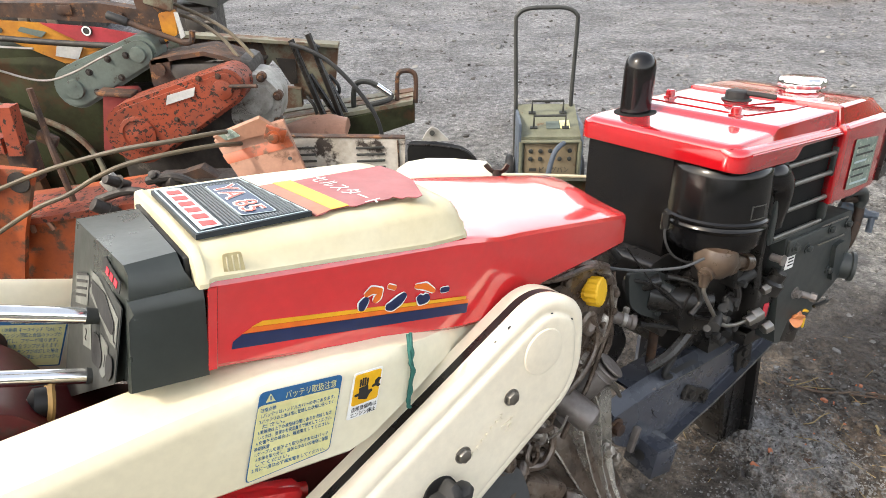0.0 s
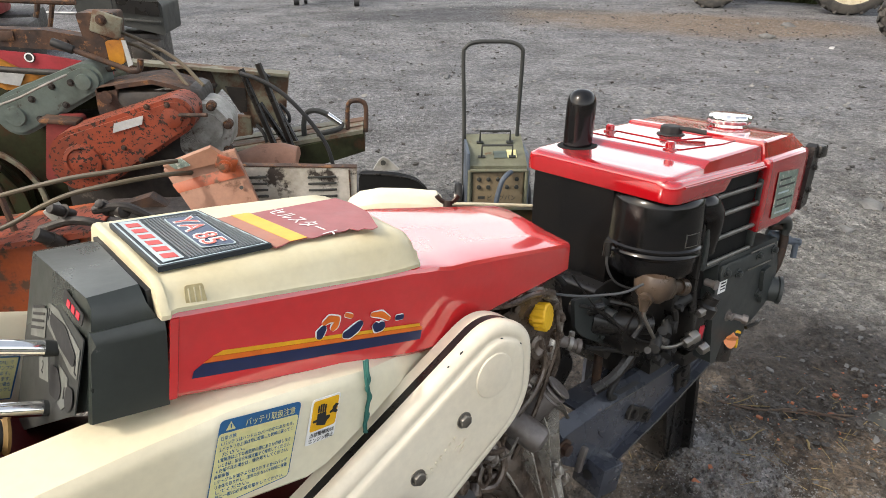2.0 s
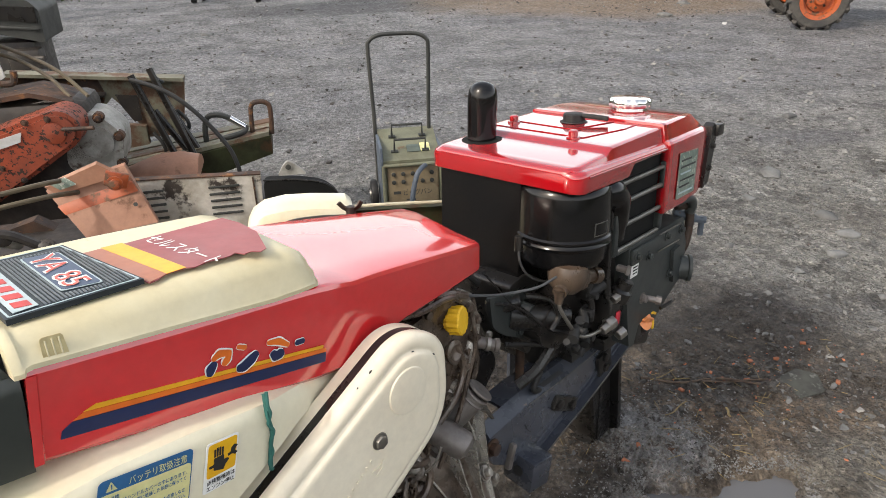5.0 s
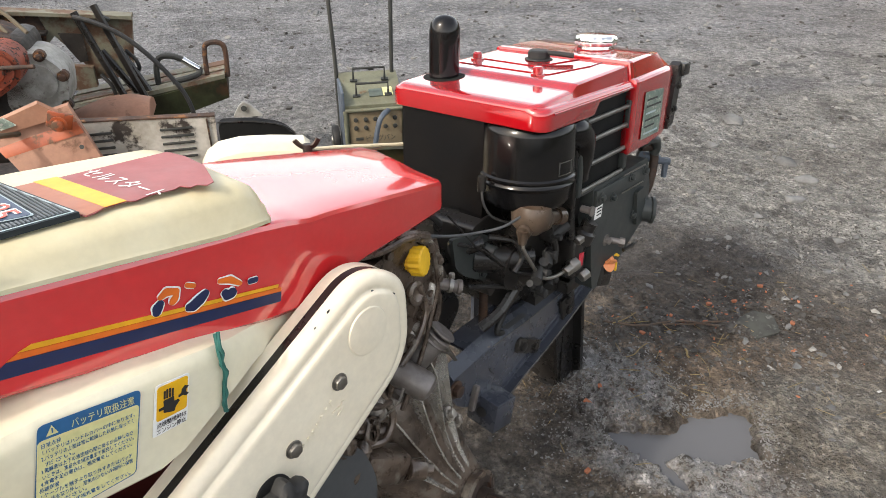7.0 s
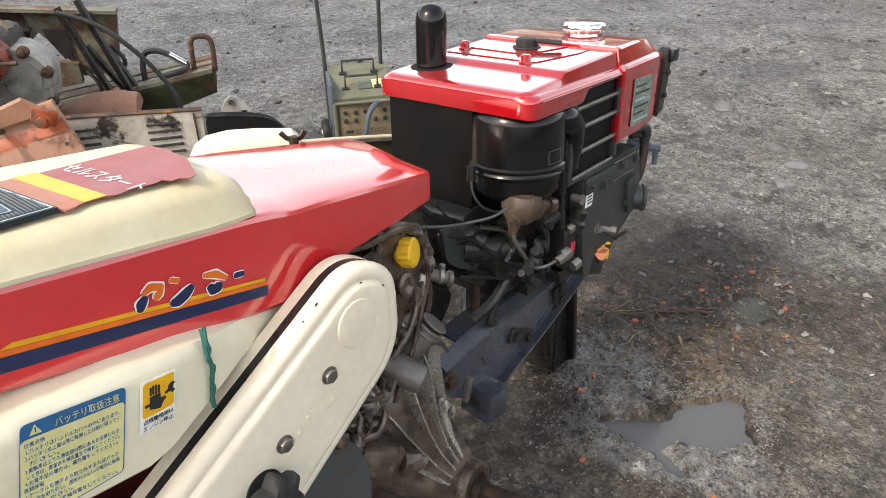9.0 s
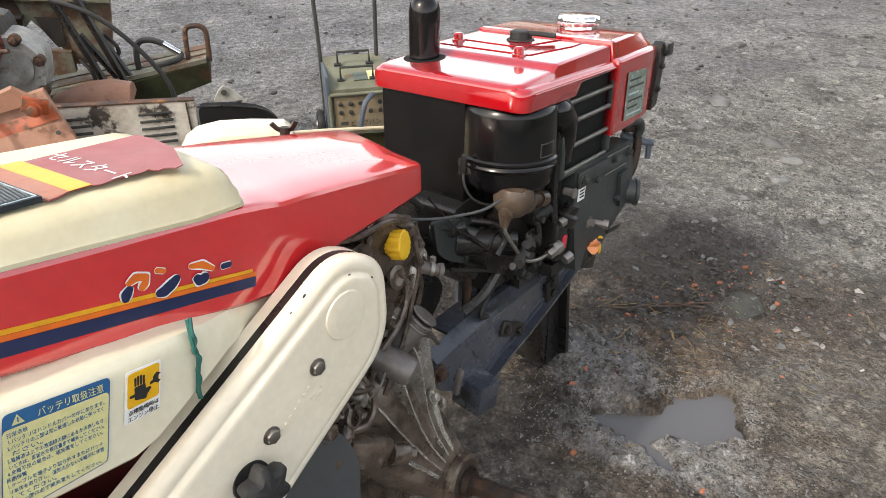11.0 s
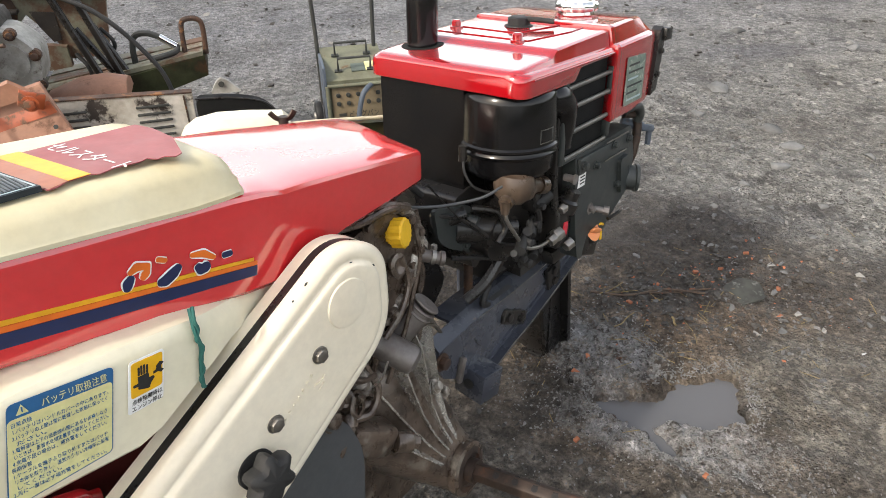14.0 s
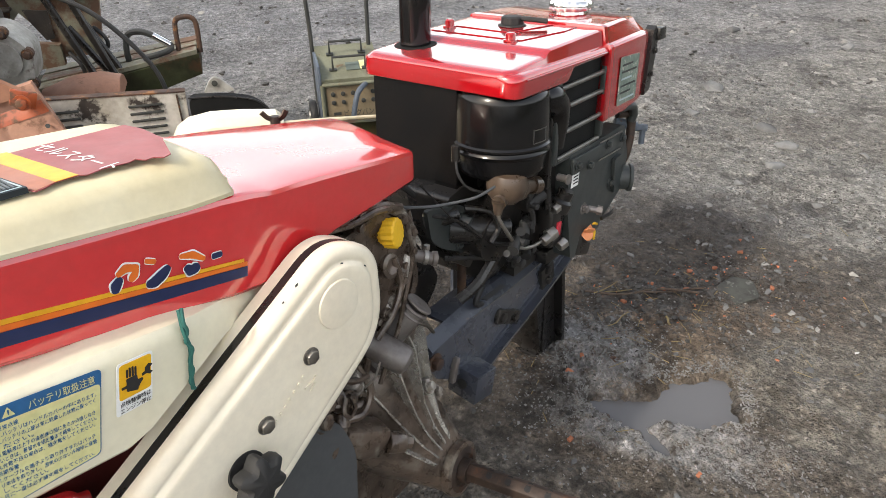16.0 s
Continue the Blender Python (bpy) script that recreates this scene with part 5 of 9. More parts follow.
for k in range(9):
    a = Vector((rng.uniform(-0.05, 0.05), -0.185 - rng.uniform(0, 0.02), rng.uniform(0.5, 0.62)))
    part("fitting", merged(rod(a, a + Vector((rng.uniform(-0.03, 0.03), -0.012, rng.uniform(-0.03, 0.03))), rng.uniform(0.005, 0.01), n=10), bolt(a, (0, -1, 0), rng.uniform(0.006, 0.009), 0.018)), rng.choice((RUBBER, RUBBER, BROWN)), crank)
part("engine_mount", bevelled(loft([[(0.078, -0.136, 0.404), (0.172, -0.136, 0.408), (0.172, -0.085, 0.412), (0.078, -0.085, 0.408)], [(0.08, -0.134, 0.416), (0.17, -0.134, 0.42), (0.17, -0.085, 0.424), (0.08, -0.085, 0.42)], [(0.1, -0.125, 0.43), (0.15, -0.125, 0.432), (0.15, -0.09, 0.434), (0.1, -0.09, 0.432)], [(0.104, -0.122, 0.475), (0.146, -0.122, 0.475), (0.146, -0.09, 0.475), (0.104, -0.09, 0.475)]]), 0.003), SATIN, tiller, "oily black engine mount")
part("cover_plate", merged(prism(rounded([(-0.173, 0.63), (-0.079, 0.608), (-0.061, 0.583), (-0.055, 0.534), (-0.072, 0.517), (-0.136, 0.55), (-0.163, 0.574), (-0.169, 0.609)], 0.012), "y", -0.13, -0.122, 0.002), tube([(-0.115, -0.134, 0.6), (-0.06, -0.134, 0.58), (-0.05, -0.134, 0.55), (-0.055, -0.134, 0.52)], 0.004, 8), rod((-0.09, -0.125, 0.585), (-0.085, -0.15, 0.58), 0.013, n=16), bolt((-0.05, -0.13, 0.575), (0, -1, 0), 0.007, 0.006), bolt((-0.09, -0.13, 0.54), (0, -1, 0), 0.007, 0.006)), ENGINE, tiller, "dull black governor cover plate")
part("control_rod", tube([(-0.206, -0.145, 0.688), (-0.135, -0.15, 0.608), (-0.06, -0.155, 0.545), (-0.005, -0.158, 0.51)], 0.0014, 8, 1), SATIN, tiller, "thin steel control rod")
part("rod_clip", box((-0.068, -0.156, 0.551), (0.012, 0.008, 0.014), 0.002, (0, 40, 0)), TUBE, tiller)
part("engine_foot", merged(box((0.2, -0.14, 0.415), (0.08, 0.04, 0.03), 0.006), bolt((0.2, -0.14, 0.43), (0, 0, 1), 0.01, 0.01)), SATIN, tiller)
part("ground_lead", tube([(-0.02, -0.13, 0.43), (-0.04, -0.13, 0.4), (-0.01, -0.125, 0.38)], 0.006, 8), RUBBER, tiller)

# oil-bath air cleaner
ac = Vector((-0.012, -0.156, 0.012))
part("air_cleaner", lathe([(0.0, 0.64), (0.055, 0.642), (0.068, 0.648), (0.0735, 0.658), (0.0755, 0.682), (0.0795, 0.685), (0.081, 0.689), (0.079, 0.692), (0.0785, 0.694), (0.081, 0.697), (0.081, 0.7), (0.078, 0.703), (0.077, 0.77), (0.0745, 0.779), (0.07, 0.783), (0.0, 0.784)], ac, (0, 0, 1), 48), BLACK, tiller, "gloss black drum air cleaner")
part("air_horn", merged(tube([(0.0, -0.19, 0.775), (0.03, -0.21, 0.775), (0.053, -0.212, 0.762), (0.064, -0.208, 0.735), (0.066, -0.2, 0.69)], 0.0255, 18), lathe([(0.0, 0), (0.026, 0), (0.026, 0.014), (0.0, 0.016)], (0.0655, -0.201, 0.7), (0, 0.05, -1), 22)), BLACK, tiller, "black intake elbow")
part("cleaner_label", loft([[tuple(ac + Vector((math.cos(a) * r, math.sin(a) * r, z))) for a, z in ((radians(-108), 0.707), (radians(-84), 0.707), (radians(-84), 0.73), (radians(-108), 0.73))] for r in (0.0772, 0.0782)]), PANEL, tiller)
for z0, z1 in ((0.7075, 0.7088), (0.7282, 0.7295)):
    part("label_border", loft([[tuple(ac + Vector((math.cos(a) * r, math.sin(a) * r, z))) for a, z in ((radians(-107), z0), (radians(-96), z0), (radians(-85), z0), (radians(-85), z1), (radians(-96), z1), (radians(-107), z1))] for r in (0.0785, 0.0788)]), GRILLE_BAR, tiller)
part("latch_bolt", merged(rod((0.07, -0.22, 0.632), (0.07, -0.24, 0.632), 0.0065, n=14), rod((0.07, -0.238, 0.632), (0.07, -0.241, 0.632), 0.009, n=18)), TUBE, tiller)

# radiator side grille
grille = part("side_grille", merged(box((0.128, -0.208, 0.737), (0.166, 0.012, 0.155), 0.002)), MESH_DARK, tiller, "dark radiator screen behind grey bars")
frame_bits = [box((0.049, -0.216, 0.733), (0.013, 0.018, 0.15), 0.003), box((0.2105, -0.217, 0.742), (0.012, 0.018, 0.145), 0.003), box((0.128, -0.217, 0.662), (0.16, 0.016, 0.008), 0.003), box((0.206, -0.222, 0.772), (0.006, 0.01, 0.05), 0.002)]
part("grille_frame", merged(*frame_bits), ENGINE, grille, "dark grey grille frame")
for k in range(4):
    z = (0.667, 0.71, 0.7525, 0.786)[k]
    part("grille_bar", merged(rod((0.056, -0.2215, z - 0.001), (0.204, -0.2215, z + 0.001), 0.0042, n=12), rod((0.056, -0.2215, z - 0.001), (0.053, -0.212, z - 0.001), 0.0042, n=10)), GRILLE_BAR, grille)
part("cowl_strip", box((0.042, -0.205, 0.705), (0.012, 0.03, 0.17), 0.004), SATIN, tiller)

# red hood over engine: sections along x
def hood_section(u, right, left, low, top, inset=0.03, crease=None):
    """Upright skirt, a rolled edge, a sloping band and the flat top."""
    k = crease or top - 0.02
    half = [(right + 0.004, low), (right + 0.001, low + 0.001), (right, low + 0.004), (right, k - 0.009), (right + 0.0012, k - 0.0045), (right + 0.0045, k - 0.001), (right + 0.009, k + 0.0004), (right + 0.012, k + 0.0012),
            (right + inset - 0.006, top - 0.0025), (right + inset - 0.002, top - 0.0006), (right + inset + 0.002, top), (right + inset + 0.006, top)]
    return [(u, v, w) for v, w in half] + [(u, left + right - v, w) for v, w in half[::-1]]


HR, HL = -0.228, 0.083
def hood_front(r=0.026, steps=9):
    """Sections round the front edge and its rounded corners."""
    out = []
    for k in range(steps):
        a = math.pi / 2 * k / (steps - 1)
        c, d = math.cos(a), math.sin(a)
        out.append(hood_section(-0.087 + r * (1 - c), HR + r * (1 - d), HL - r * (1 - d), 0.7948 + 0.004 * (1 - d) ** 2, 0.824 + 0.0112 * d ** 0.7, 0.012 + 0.008 * d, 0.8232 + 0.0058 * d ** 0.5))
    return out


hood = part("hood", loft([
    *hood_front(), hood_section(-0.058, HR, HL, 0.7948, 0.8355, 0.02, 0.829), hood_section(0.0, HR, HL, 0.7948, 0.8395, 0.021, 0.829),
    hood_section(0.012, HR, HL, 0.7948, 0.8402, 0.021, 0.829), hood_section(0.017, HR, HL, 0.7948, 0.8408, 0.021, 0.829), hood_section(0.0225, HR, HL, 0.7948, 0.8448, 0.022, 0.829), hood_section(0.029, HR, HL, 0.7948, 0.8487, 0.022, 0.829), hood_section(0.035, HR, HL, 0.7948, 0.8495, 0.022, 0.829), hood_section(0.062, HR, HL, 0.7948, 0.8506, 0.022, 0.829),
    hood_section(0.069, HR, HL, 0.797, 0.851, 0.022, 0.829), hood_section(0.082, HR, HL, 0.8125, 0.8516, 0.022, 0.829), hood_section(0.087, HR, HL, 0.8145, 0.8518, 0.022, 0.829),
    hood_section(0.19, HR, HL, 0.816, 0.856, 0.022, 0.8285), hood_section(0.2015, HR, HL, 0.816, 0.8565, 0.022, 0.8285)]), HOOD_RED, tiller, "glossy red engine hood, dew glints put into its colour as pale specks", angle=32)
part("edge_bead", tube([(-0.06, HR - 0.0002, 0.8205), (0.05, HR - 0.0002, 0.8205), (0.2, HR - 0.0002, 0.8205)], 0.0018, 8), HOOD_RED, hood)
def on_top(x):
    return 0.8492 + (x - 0.035) * 0.042


for a, b in (((0.06, 0.045), (0.06, -0.14)), ((0.06, -0.14), (0.155, -0.165)), ((0.155, -0.165), (0.196, -0.165)), ((0.11, 0.045), (0.105, -0.09)), ((0.105, -0.09), (0.196, -0.12))):
    p, q = Vector((*a, on_top(a[0]))), Vector((*b, on_top(b[0])))
    part("pressed_line", tube([p, (p + q) / 2, q], 0.0011, 8, 2, flat=0.0026), HOOD_RED, hood)
part("exhaust_gap", lathe([(0.0, 0.0), (0.036, 0.0), (0.036, 0.0006), (0.0, 0.0006)], (-0.012, 0.022, 0.8386), (-0.07, 0, 1), 36), MESH_DARK, hood)
part("exhaust_pipe", lathe([(0.0, 0.0), (0.0255, 0.0), (0.0262, 0.062), (0.0262, 0.082), (0.0238, 0.094), (0.0175, 0.103), (0.009, 0.107), (0.0, 0.108)], (-0.01, 0.024, 0.832), (-0.03, -0.04, 1), 36), BLACK, tiller, "black domed exhaust pipe")
for u, v in ((0.096, 0.033), (0.05, -0.127)):
    part("hood_knob", lathe([(0.0, 0.0), (0.012, 0.0), (0.012, 0.003), (0.0085, 0.004), (0.0085, 0.012), (0.006, 0.0145), (0.0, 0.015)], (u, v, on_top(u) + 0.0002), (0, 0, 1), 20), HOOD_RED, hood, "small red knob")
cock = part("fuel_level_cock", merged(lathe([(0.0, 0.0), (0.026, 0.0), (0.025, 0.002), (0.0205, 0.003), (0.02, 0.014), (0.017, 0.0165), (0.0, 0.017)], (0.16, -0.058, 0.8548), (0, 0, 1), 48, 8, 0.06),
                                    tube([(0.16, -0.066, 0.8675), (0.166, -0.091, 0.8675), (0.174, -0.121, 0.8655)], 0.0045, 8)), RUBBER, tiller, "black plastic gauge knob with a lever")
# fuel tank behind the hood
tank = part("fuel_tank", loft([hood_section(0.2045, HR - 0.001, HL, 0.7, 0.8565, 0.024, 0.827), hood_section(0.206, HR - 0.004, HL + 0.003, 0.698, 0.8615, 0.024, 0.8315), hood_section(0.215, HR - 0.0045, HL + 0.0035, 0.698, 0.8625, 0.024, 0.8325), hood_section(0.221, HR - 0.002, HL + 0.001, 0.698, 0.8598, 0.024, 0.83), hood_section(0.29, HR - 0.003, HL + 0.002, 0.7, 0.8625, 0.028, 0.833),
                               hood_section(0.35, HR - 0.003, HL + 0.002, 0.708, 0.861, 0.036, 0.835), hood_section(0.374, HR + 0.002, HL - 0.004, 0.714, 0.856, 0.042, 0.834), hood_section(0.386, HR + 0.014, HL - 0.014, 0.728, 0.846, 0.042, 0.83)]), HOOD_RED, tiller, "glossy red fuel tank", angle=18)
part("tank_plate", sheet(rounded([(0.248, 0.7165), (0.326, 0.718), (0.325, 0.802), (0.247, 0.805)], 0.004), (0, HR - 0.0042, 0), (1, 0, 0), (0, 0, 1), 0.0, 0.001), PLATE, tank, "printed specification plate, worn")
for k in range(6):
    part("plate_bar", sheet([(0.255, 0.725 + k * 0.0125), (0.316 - 0.018 * (k % 2), 0.725 + k * 0.0125), (0.316 - 0.018 * (k % 2), 0.7285 + k * 0.0125), (0.255, 0.7285 + k * 0.0125)], (0, HR - 0.0056, 0), (1, 0, 0), (0, 0, 1), 0.0, 0.0004), PANEL if k % 3 else BADGE_RIM, tank)
part("tank_cap", merged(lathe([(0.0, 0.0), (0.036, 0.0), (0.036, 0.004), (0.041, 0.006), (0.0425, 0.01), (0.0425, 0.018), (0.039, 0.0225), (0.03, 0.024), (0.0, 0.0245)], (0.325, -0.083, 0.861), (0, 0, 1), 72, 12, 0.06)), CHROME, tiller, "chrome screw cap")
part("end_bracket", merged(prism([(0.366, 0.714), (0.391, 0.722), (0.404, 0.82), (0.388, 0.841), (0.377, 0.835)], "y", HR - 0.006, HR + 0.012, 0.003), bolt((0.393, HR - 0.006, 0.795), (0, -1, 0), 0.005, 0.005), bolt((0.386, HR - 0.006, 0.752), (0, -1, 0), 0.005, 0.005), box((0.41, HR - 0.002, 0.825), (0.03, 0.02, 0.024), 0.003)), SATIN, tiller, "black rear lamp bracket")
part("tank_underside", box((0.295, -0.072, 0.7), (0.16, 0.25, 0.03), 0.01), SATIN, tiller)
# wing nut and clamp at the nose
wing_at = Vector((-0.318, 0.022, 0.78))
part("wing_nut", merged(rod(wing_at - Vector((0, 0, 0.02)), wing_at + Vector((0, 0, 0.006)), 0.008, 0.0065, n=12), tube([wing_at, wing_at + Vector((-0.007, 0.007, 0.004)), wing_at + Vector((-0.013, 0.012, 0.012))], 0.0028, 8, flat=0.006),
                        tube([wing_at, wing_at + Vector((0.008, -0.006, 0.004)), wing_at + Vector((0.014, -0.009, 0.013))], 0.0028, 8, flat=0.006)), SHAFT, tiller, "rusty wing nut")



# ---- battery charger on a hand cart ----
def charger():
    t = thing("battery_charger", pose(0.372, 2.54, 0.0, 0, 0, -3), "dusty khaki battery charger on a black-handled hand cart", "battery charger")
    part("body", merged(box((0.11, 0.1, 0.15), (0.24, 0.2, 0.2), 0.008)), KHAKI, t)
    part("hood_top", loft([[(-0.012, 0.0, 0.25), (0.232, 0.0, 0.25), (0.232, 0.0, 0.262), (-0.012, 0.0, 0.262)], [(-0.012, 0.22, 0.32), (0.232, 0.22, 0.32), (0.232, 0.22, 0.332), (-0.012, 0.22, 0.332)]]), KHAKI, t)
    face = part("front_panel", box((0.112, -0.003, 0.145), (0.215, 0.008, 0.185), 0.003), TANFACE, t, "tan instrument face with knobs")
    for i in range(5):
        for j in range(2):
            if (i + j) % 4 != 3:
                part("dial", lathe([(0, 0), (0.009, 0), (0.009, 0.006), (0.005, 0.008), (0, 0.008)], (0.03 + i * 0.04, -0.007, 0.205 - j * 0.035), (0, -1, 0), 14), PANEL, face)
    lettering("ビッグバン", 0.03, (0.065, -0.0075, 0.11), (1, 0, 0), (0, 0, 1), PANEL, face, lift=0.001, width=0.12)
    part("name_bar", box((0.042, -0.008, 0.122), (0.03, 0.002, 0.012), 0.0), PANEL, face)
    part("name_bar", box((0.1, -0.008, 0.088), (0.04, 0.002, 0.007), 0.0), PANEL, face)
    part("side_panel", box((-0.016, 0.09, 0.17), (0.012, 0.2, 0.3), 0.004), STEELBLUE, t)
    part("side_panel", box((0.238, 0.09, 0.17), (0.012, 0.2, 0.26), 0.004), STEELBLUE, t)
    part("trim_rail", merged(rod((-0.01, -0.012, 0.245), (0.23, -0.012, 0.245), 0.008, n=10), rod((-0.01, -0.012, 0.05), (-0.01, -0.012, 0.245), 0.008, n=10), rod((0.23, -0.012, 0.05), (0.23, -0.012, 0.245), 0.008, n=10)), KHAKI, t)
    part("green_patch", box((0.125, 0.07, 0.2875), (0.055, 0.05, 0.003), 0.0, (17.5, 0, 0)), SCRAP_GREEN, t)
    part("yellow_patch", box((0.175, 0.075, 0.289), (0.04, 0.055, 0.003), 0.0, (17.5, 0, 0)), STICKER, t)
    for y, z in ((0.15, 0.312), (0.055, 0.278)):
        part("carry_handle", tube([(0.045, y, z), (0.045, y, z + 0.055), (0.175, y, z + 0.055), (0.175, y, z)], 0.0055, 8, 0), PANEL, t)
        for x in (0.045, 0.175):
            part("handle_foot", box((x, y, z + 0.005), (0.03, 0.016, 0.006), 0.001, (17, 0, 0)), PANEL, t)
    part("push_handle", tube([(-0.02, 0.2, 0.1), (-0.021, 0.21, 0.38), (-0.03, 0.215, 0.655), (-0.022, 0.215, 0.705), (0.02, 0.215, 0.727), (0.1, 0.215, 0.73), (0.17, 0.215, 0.727), (0.212, 0.215, 0.705), (0.22, 0.215, 0.655), (0.215, 0.21, 0.38), (0.214, 0.2, 0.1)], 0.0085, 10), PANEL, t, "black steel tube push handle")
    part("front_grab", tube([(0.09, -0.07, 0.03), (0.1, -0.075, 0.14), (0.118, -0.07, 0.215), (0.14, -0.05, 0.238), (0.165, -0.01, 0.24)], 0.0105, 10), STEELBLUE, t, "steel-blue bent grab tube")
    part("toe_plate", merged(box((0.09, -0.075, 0.025), (0.17, 0.1, 0.012), 0.004), box((0.05, -0.08, 0.033), (0.03, 0.02, 0.002), 0), box((0.12, -0.08, 0.033), (0.03, 0.02, 0.002), 0)), GALV, t)
    for x in (-0.045, 0.26):
        w = part("wheel", lathe([(0.0, -0.012), (0.03, -0.014), (0.05, -0.016), (0.062, -0.012), (0.066, 0.0), (0.062, 0.012), (0.05, 0.016), (0.03, 0.014), (0.0, 0.012)], (x, 0.14, 0.066), (1, 0, 0), 28), RUBBER, t)
        part("hub", lathe([(0.0, 0), (0.02, 0), (0.018, 0.006), (0, 0.007)], (x + (-0.014 if x < 0 else 0.014), 0.14, 0.066), (-1 if x < 0 else 1, 0, 0), 16), STEEL, w)


charger()


# ---- heap of scrapped tillers ----
def two_circle_case(parent, name, c1, r1, c2, r2, y0, y1, mat, label):
    b = part(name, merged(prism(capsule(c1, r1, c2, r2), "y", y0, y1, 0.006), prism(capsule(c1, r1 - 0.012, c2, r2 - 0.012), "y", y0 - 0.012, y0 + 0.004, 0.005)), mat, parent, label)
    return b


IDENT = Matrix.Identity(4)


def orange_tiller():
    t = thing("scrap_tiller", IDENT, "stripped orange tiller with pitted chain case in a scrap heap", "tiller", "scrapped tillers in the heap")
    case = two_circle_case(t, "chain_case", (-0.925, 0.51), 0.1, (-0.622, 0.648), 0.056, 1.98, 2.09, SCRAP_ORANGE, "pitted orange chain case")
    part("case_boss", lathe([(0, 0), (0.058, 0), (0.056, 0.008), (0.045, 0.01), (0.043, 0.006), (0.02, 0.008), (0.0, 0.012)], (-0.92, 1.969, 0.512), (0, -1, 0), 32), SCRAP_ORANGE, case)
    part("case_boss", lathe([(0, 0), (0.032, 0), (0.03, 0.008), (0.02, 0.01), (0.0, 0.012)], (-0.632, 1.969, 0.645), (0, -1, 0), 24), SCRAP_ORANGE, case)
    part("white_label", prism([(-0.812, 0.603), (-0.722, 0.628), (-0.714, 0.655), (-0.803, 0.632)], "y", 1.964, 1.967, 0), PAPER, case, "torn white paper label")
    for x, z in ((-0.7, 0.68), (-0.745, 0.515), (-0.79, 0.555), (-0.64, 0.685)):
        part("case_bolt", bolt((x, 1.969, z), (0, -1, 0), 0.0065, 0.008), RUST, case)
    part("stub_shaft", rod((-0.61, 1.965, 0.655), (-0.52, 1.94, 0.66), 0.006, n=12), RUST, t)
    part("gear_cover", merged(prism(rounded([(-0.66, 0.5), (-0.63, 0.66), (-0.54, 0.66), (-0.485, 0.6), (-0.5, 0.5), (-0.57, 0.46)], 0.03), "y", 2.08, 2.22, 0.012), rod((-0.56, 2.07, 0.58), (-0.56, 2.1, 0.58), 0.05, n=24)), SCRAP_CAST, t, "weathered grey aluminium gear cover")
    for x, z in ((-0.64, 0.645), (-0.54, 0.65), (-0.495, 0.59), (-0.505, 0.505), (-0.58, 0.475)):
        part("cover_bolt", merged(bolt((x, 2.075, z), (0, -1, 0), 0.01, 0.014), rod((x, 2.08, z), (x, 2.1, z), 0.016, n=12)), RUST, t)
    part("side_block", prism(rounded([(-1.09, 0.42), (-1.04, 0.62), (-0.95, 0.62), (-0.97, 0.42)], 0.02), "y", 2.06, 2.14, 0.008), SCRAP_RED, t, "faded red cast flange")
    part("cap_plate", box((-1.0, 2.07, 0.617), (0.11, 0.06, 0.014), 0.004, (0, 6, 0)), RUST, t)
    part("block", merged(box((-0.8, 2.2, 0.3), (0.5, 0.24, 0.6), 0.03), box((-0.72, 2.2, 0.62), (0.3, 0.2, 0.16), 0.03)), GREASE, t, "greasy black cast block")
    # open casting above the case, with studs along its lip
    part("cast_arm", merged(prism(rounded([(-0.89, 0.71), (-0.825, 0.717), (-0.828, 0.66), (-0.785, 0.622), (-0.87, 0.595), (-0.895, 0.63)], 0.015), "y", 2.1, 2.2, 0.008), rod((-0.86, 2.09, 0.68), (-0.86, 2.12, 0.68), 0.02, n=18)), RUST, t, "rusty cast arm")
    part("cast_floor", box((-0.74, 2.24, 0.62), (0.26, 0.16, 0.1), 0.02, (0, -6, 0)), GREASE, t, "greasy black open casting")
    part("cast_lip", bevelled(loft([[(x, y, z) for y in (2.1, 2.26)] + [(x, y, z - 0.014) for y in (2.26, 2.1)] for x, z in ((-0.885, 0.707), (-0.8, 0.722), (-0.715, 0.732), (-0.655, 0.716), (-0.605, 0.697))]), 0.002), RUST, t, "thin rusty lip of the casting")
    stud_line = [(-0.785, 0.67), (-0.758, 0.664), (-0.735, 0.675), (-0.712, 0.668), (-0.69, 0.684), (-0.664, 0.678), (-0.645, 0.66)]
    part("port_plate", prism(rounded([(-0.8, 0.65), (-0.8, 0.685), (-0.67, 0.703), (-0.63, 0.68), (-0.63, 0.645), (-0.7, 0.648)], 0.012), "y", 2.12, 2.16, 0.006), SCRAP_CAST, t, "weathered grey port plate")
    for k, (x, z) in enumerate(stud_line):
        part("port", lathe([(0.006, 0), (0.012, 0), (0.013, 0.006), (0.01, 0.009), (0.006, 0.004)], (x, 2.12, z), (0.1, -1, 0.3), 16), SCRAP_CAST if k % 2 else GREASE, t)
        part("port_bore", lathe([(0, 0), (0.0062, 0), (0.0062, 0.003), (0, 0.003)], (x, 2.118, z), (0.1, -1, 0.3), 12), PANEL, t)
    # rusty saddle bracket with its handles, yellow and red shields
    part("saddle", prism(rounded([(-0.94, 0.92), (-0.825, 0.92), (-0.83, 0.86), (-0.842, 0.8), (-0.895, 0.772), (-0.928, 0.81)], 0.012), "y", 2.2, 2.29, 0.008), RUST, t, "rusty steel saddle bracket")
    part("saddle_plate", box((-0.85, 2.195, 0.885), (0.09, 0.02, 0.07), 0.006, (0, 20, 0)), OLIVE_PALE, t)
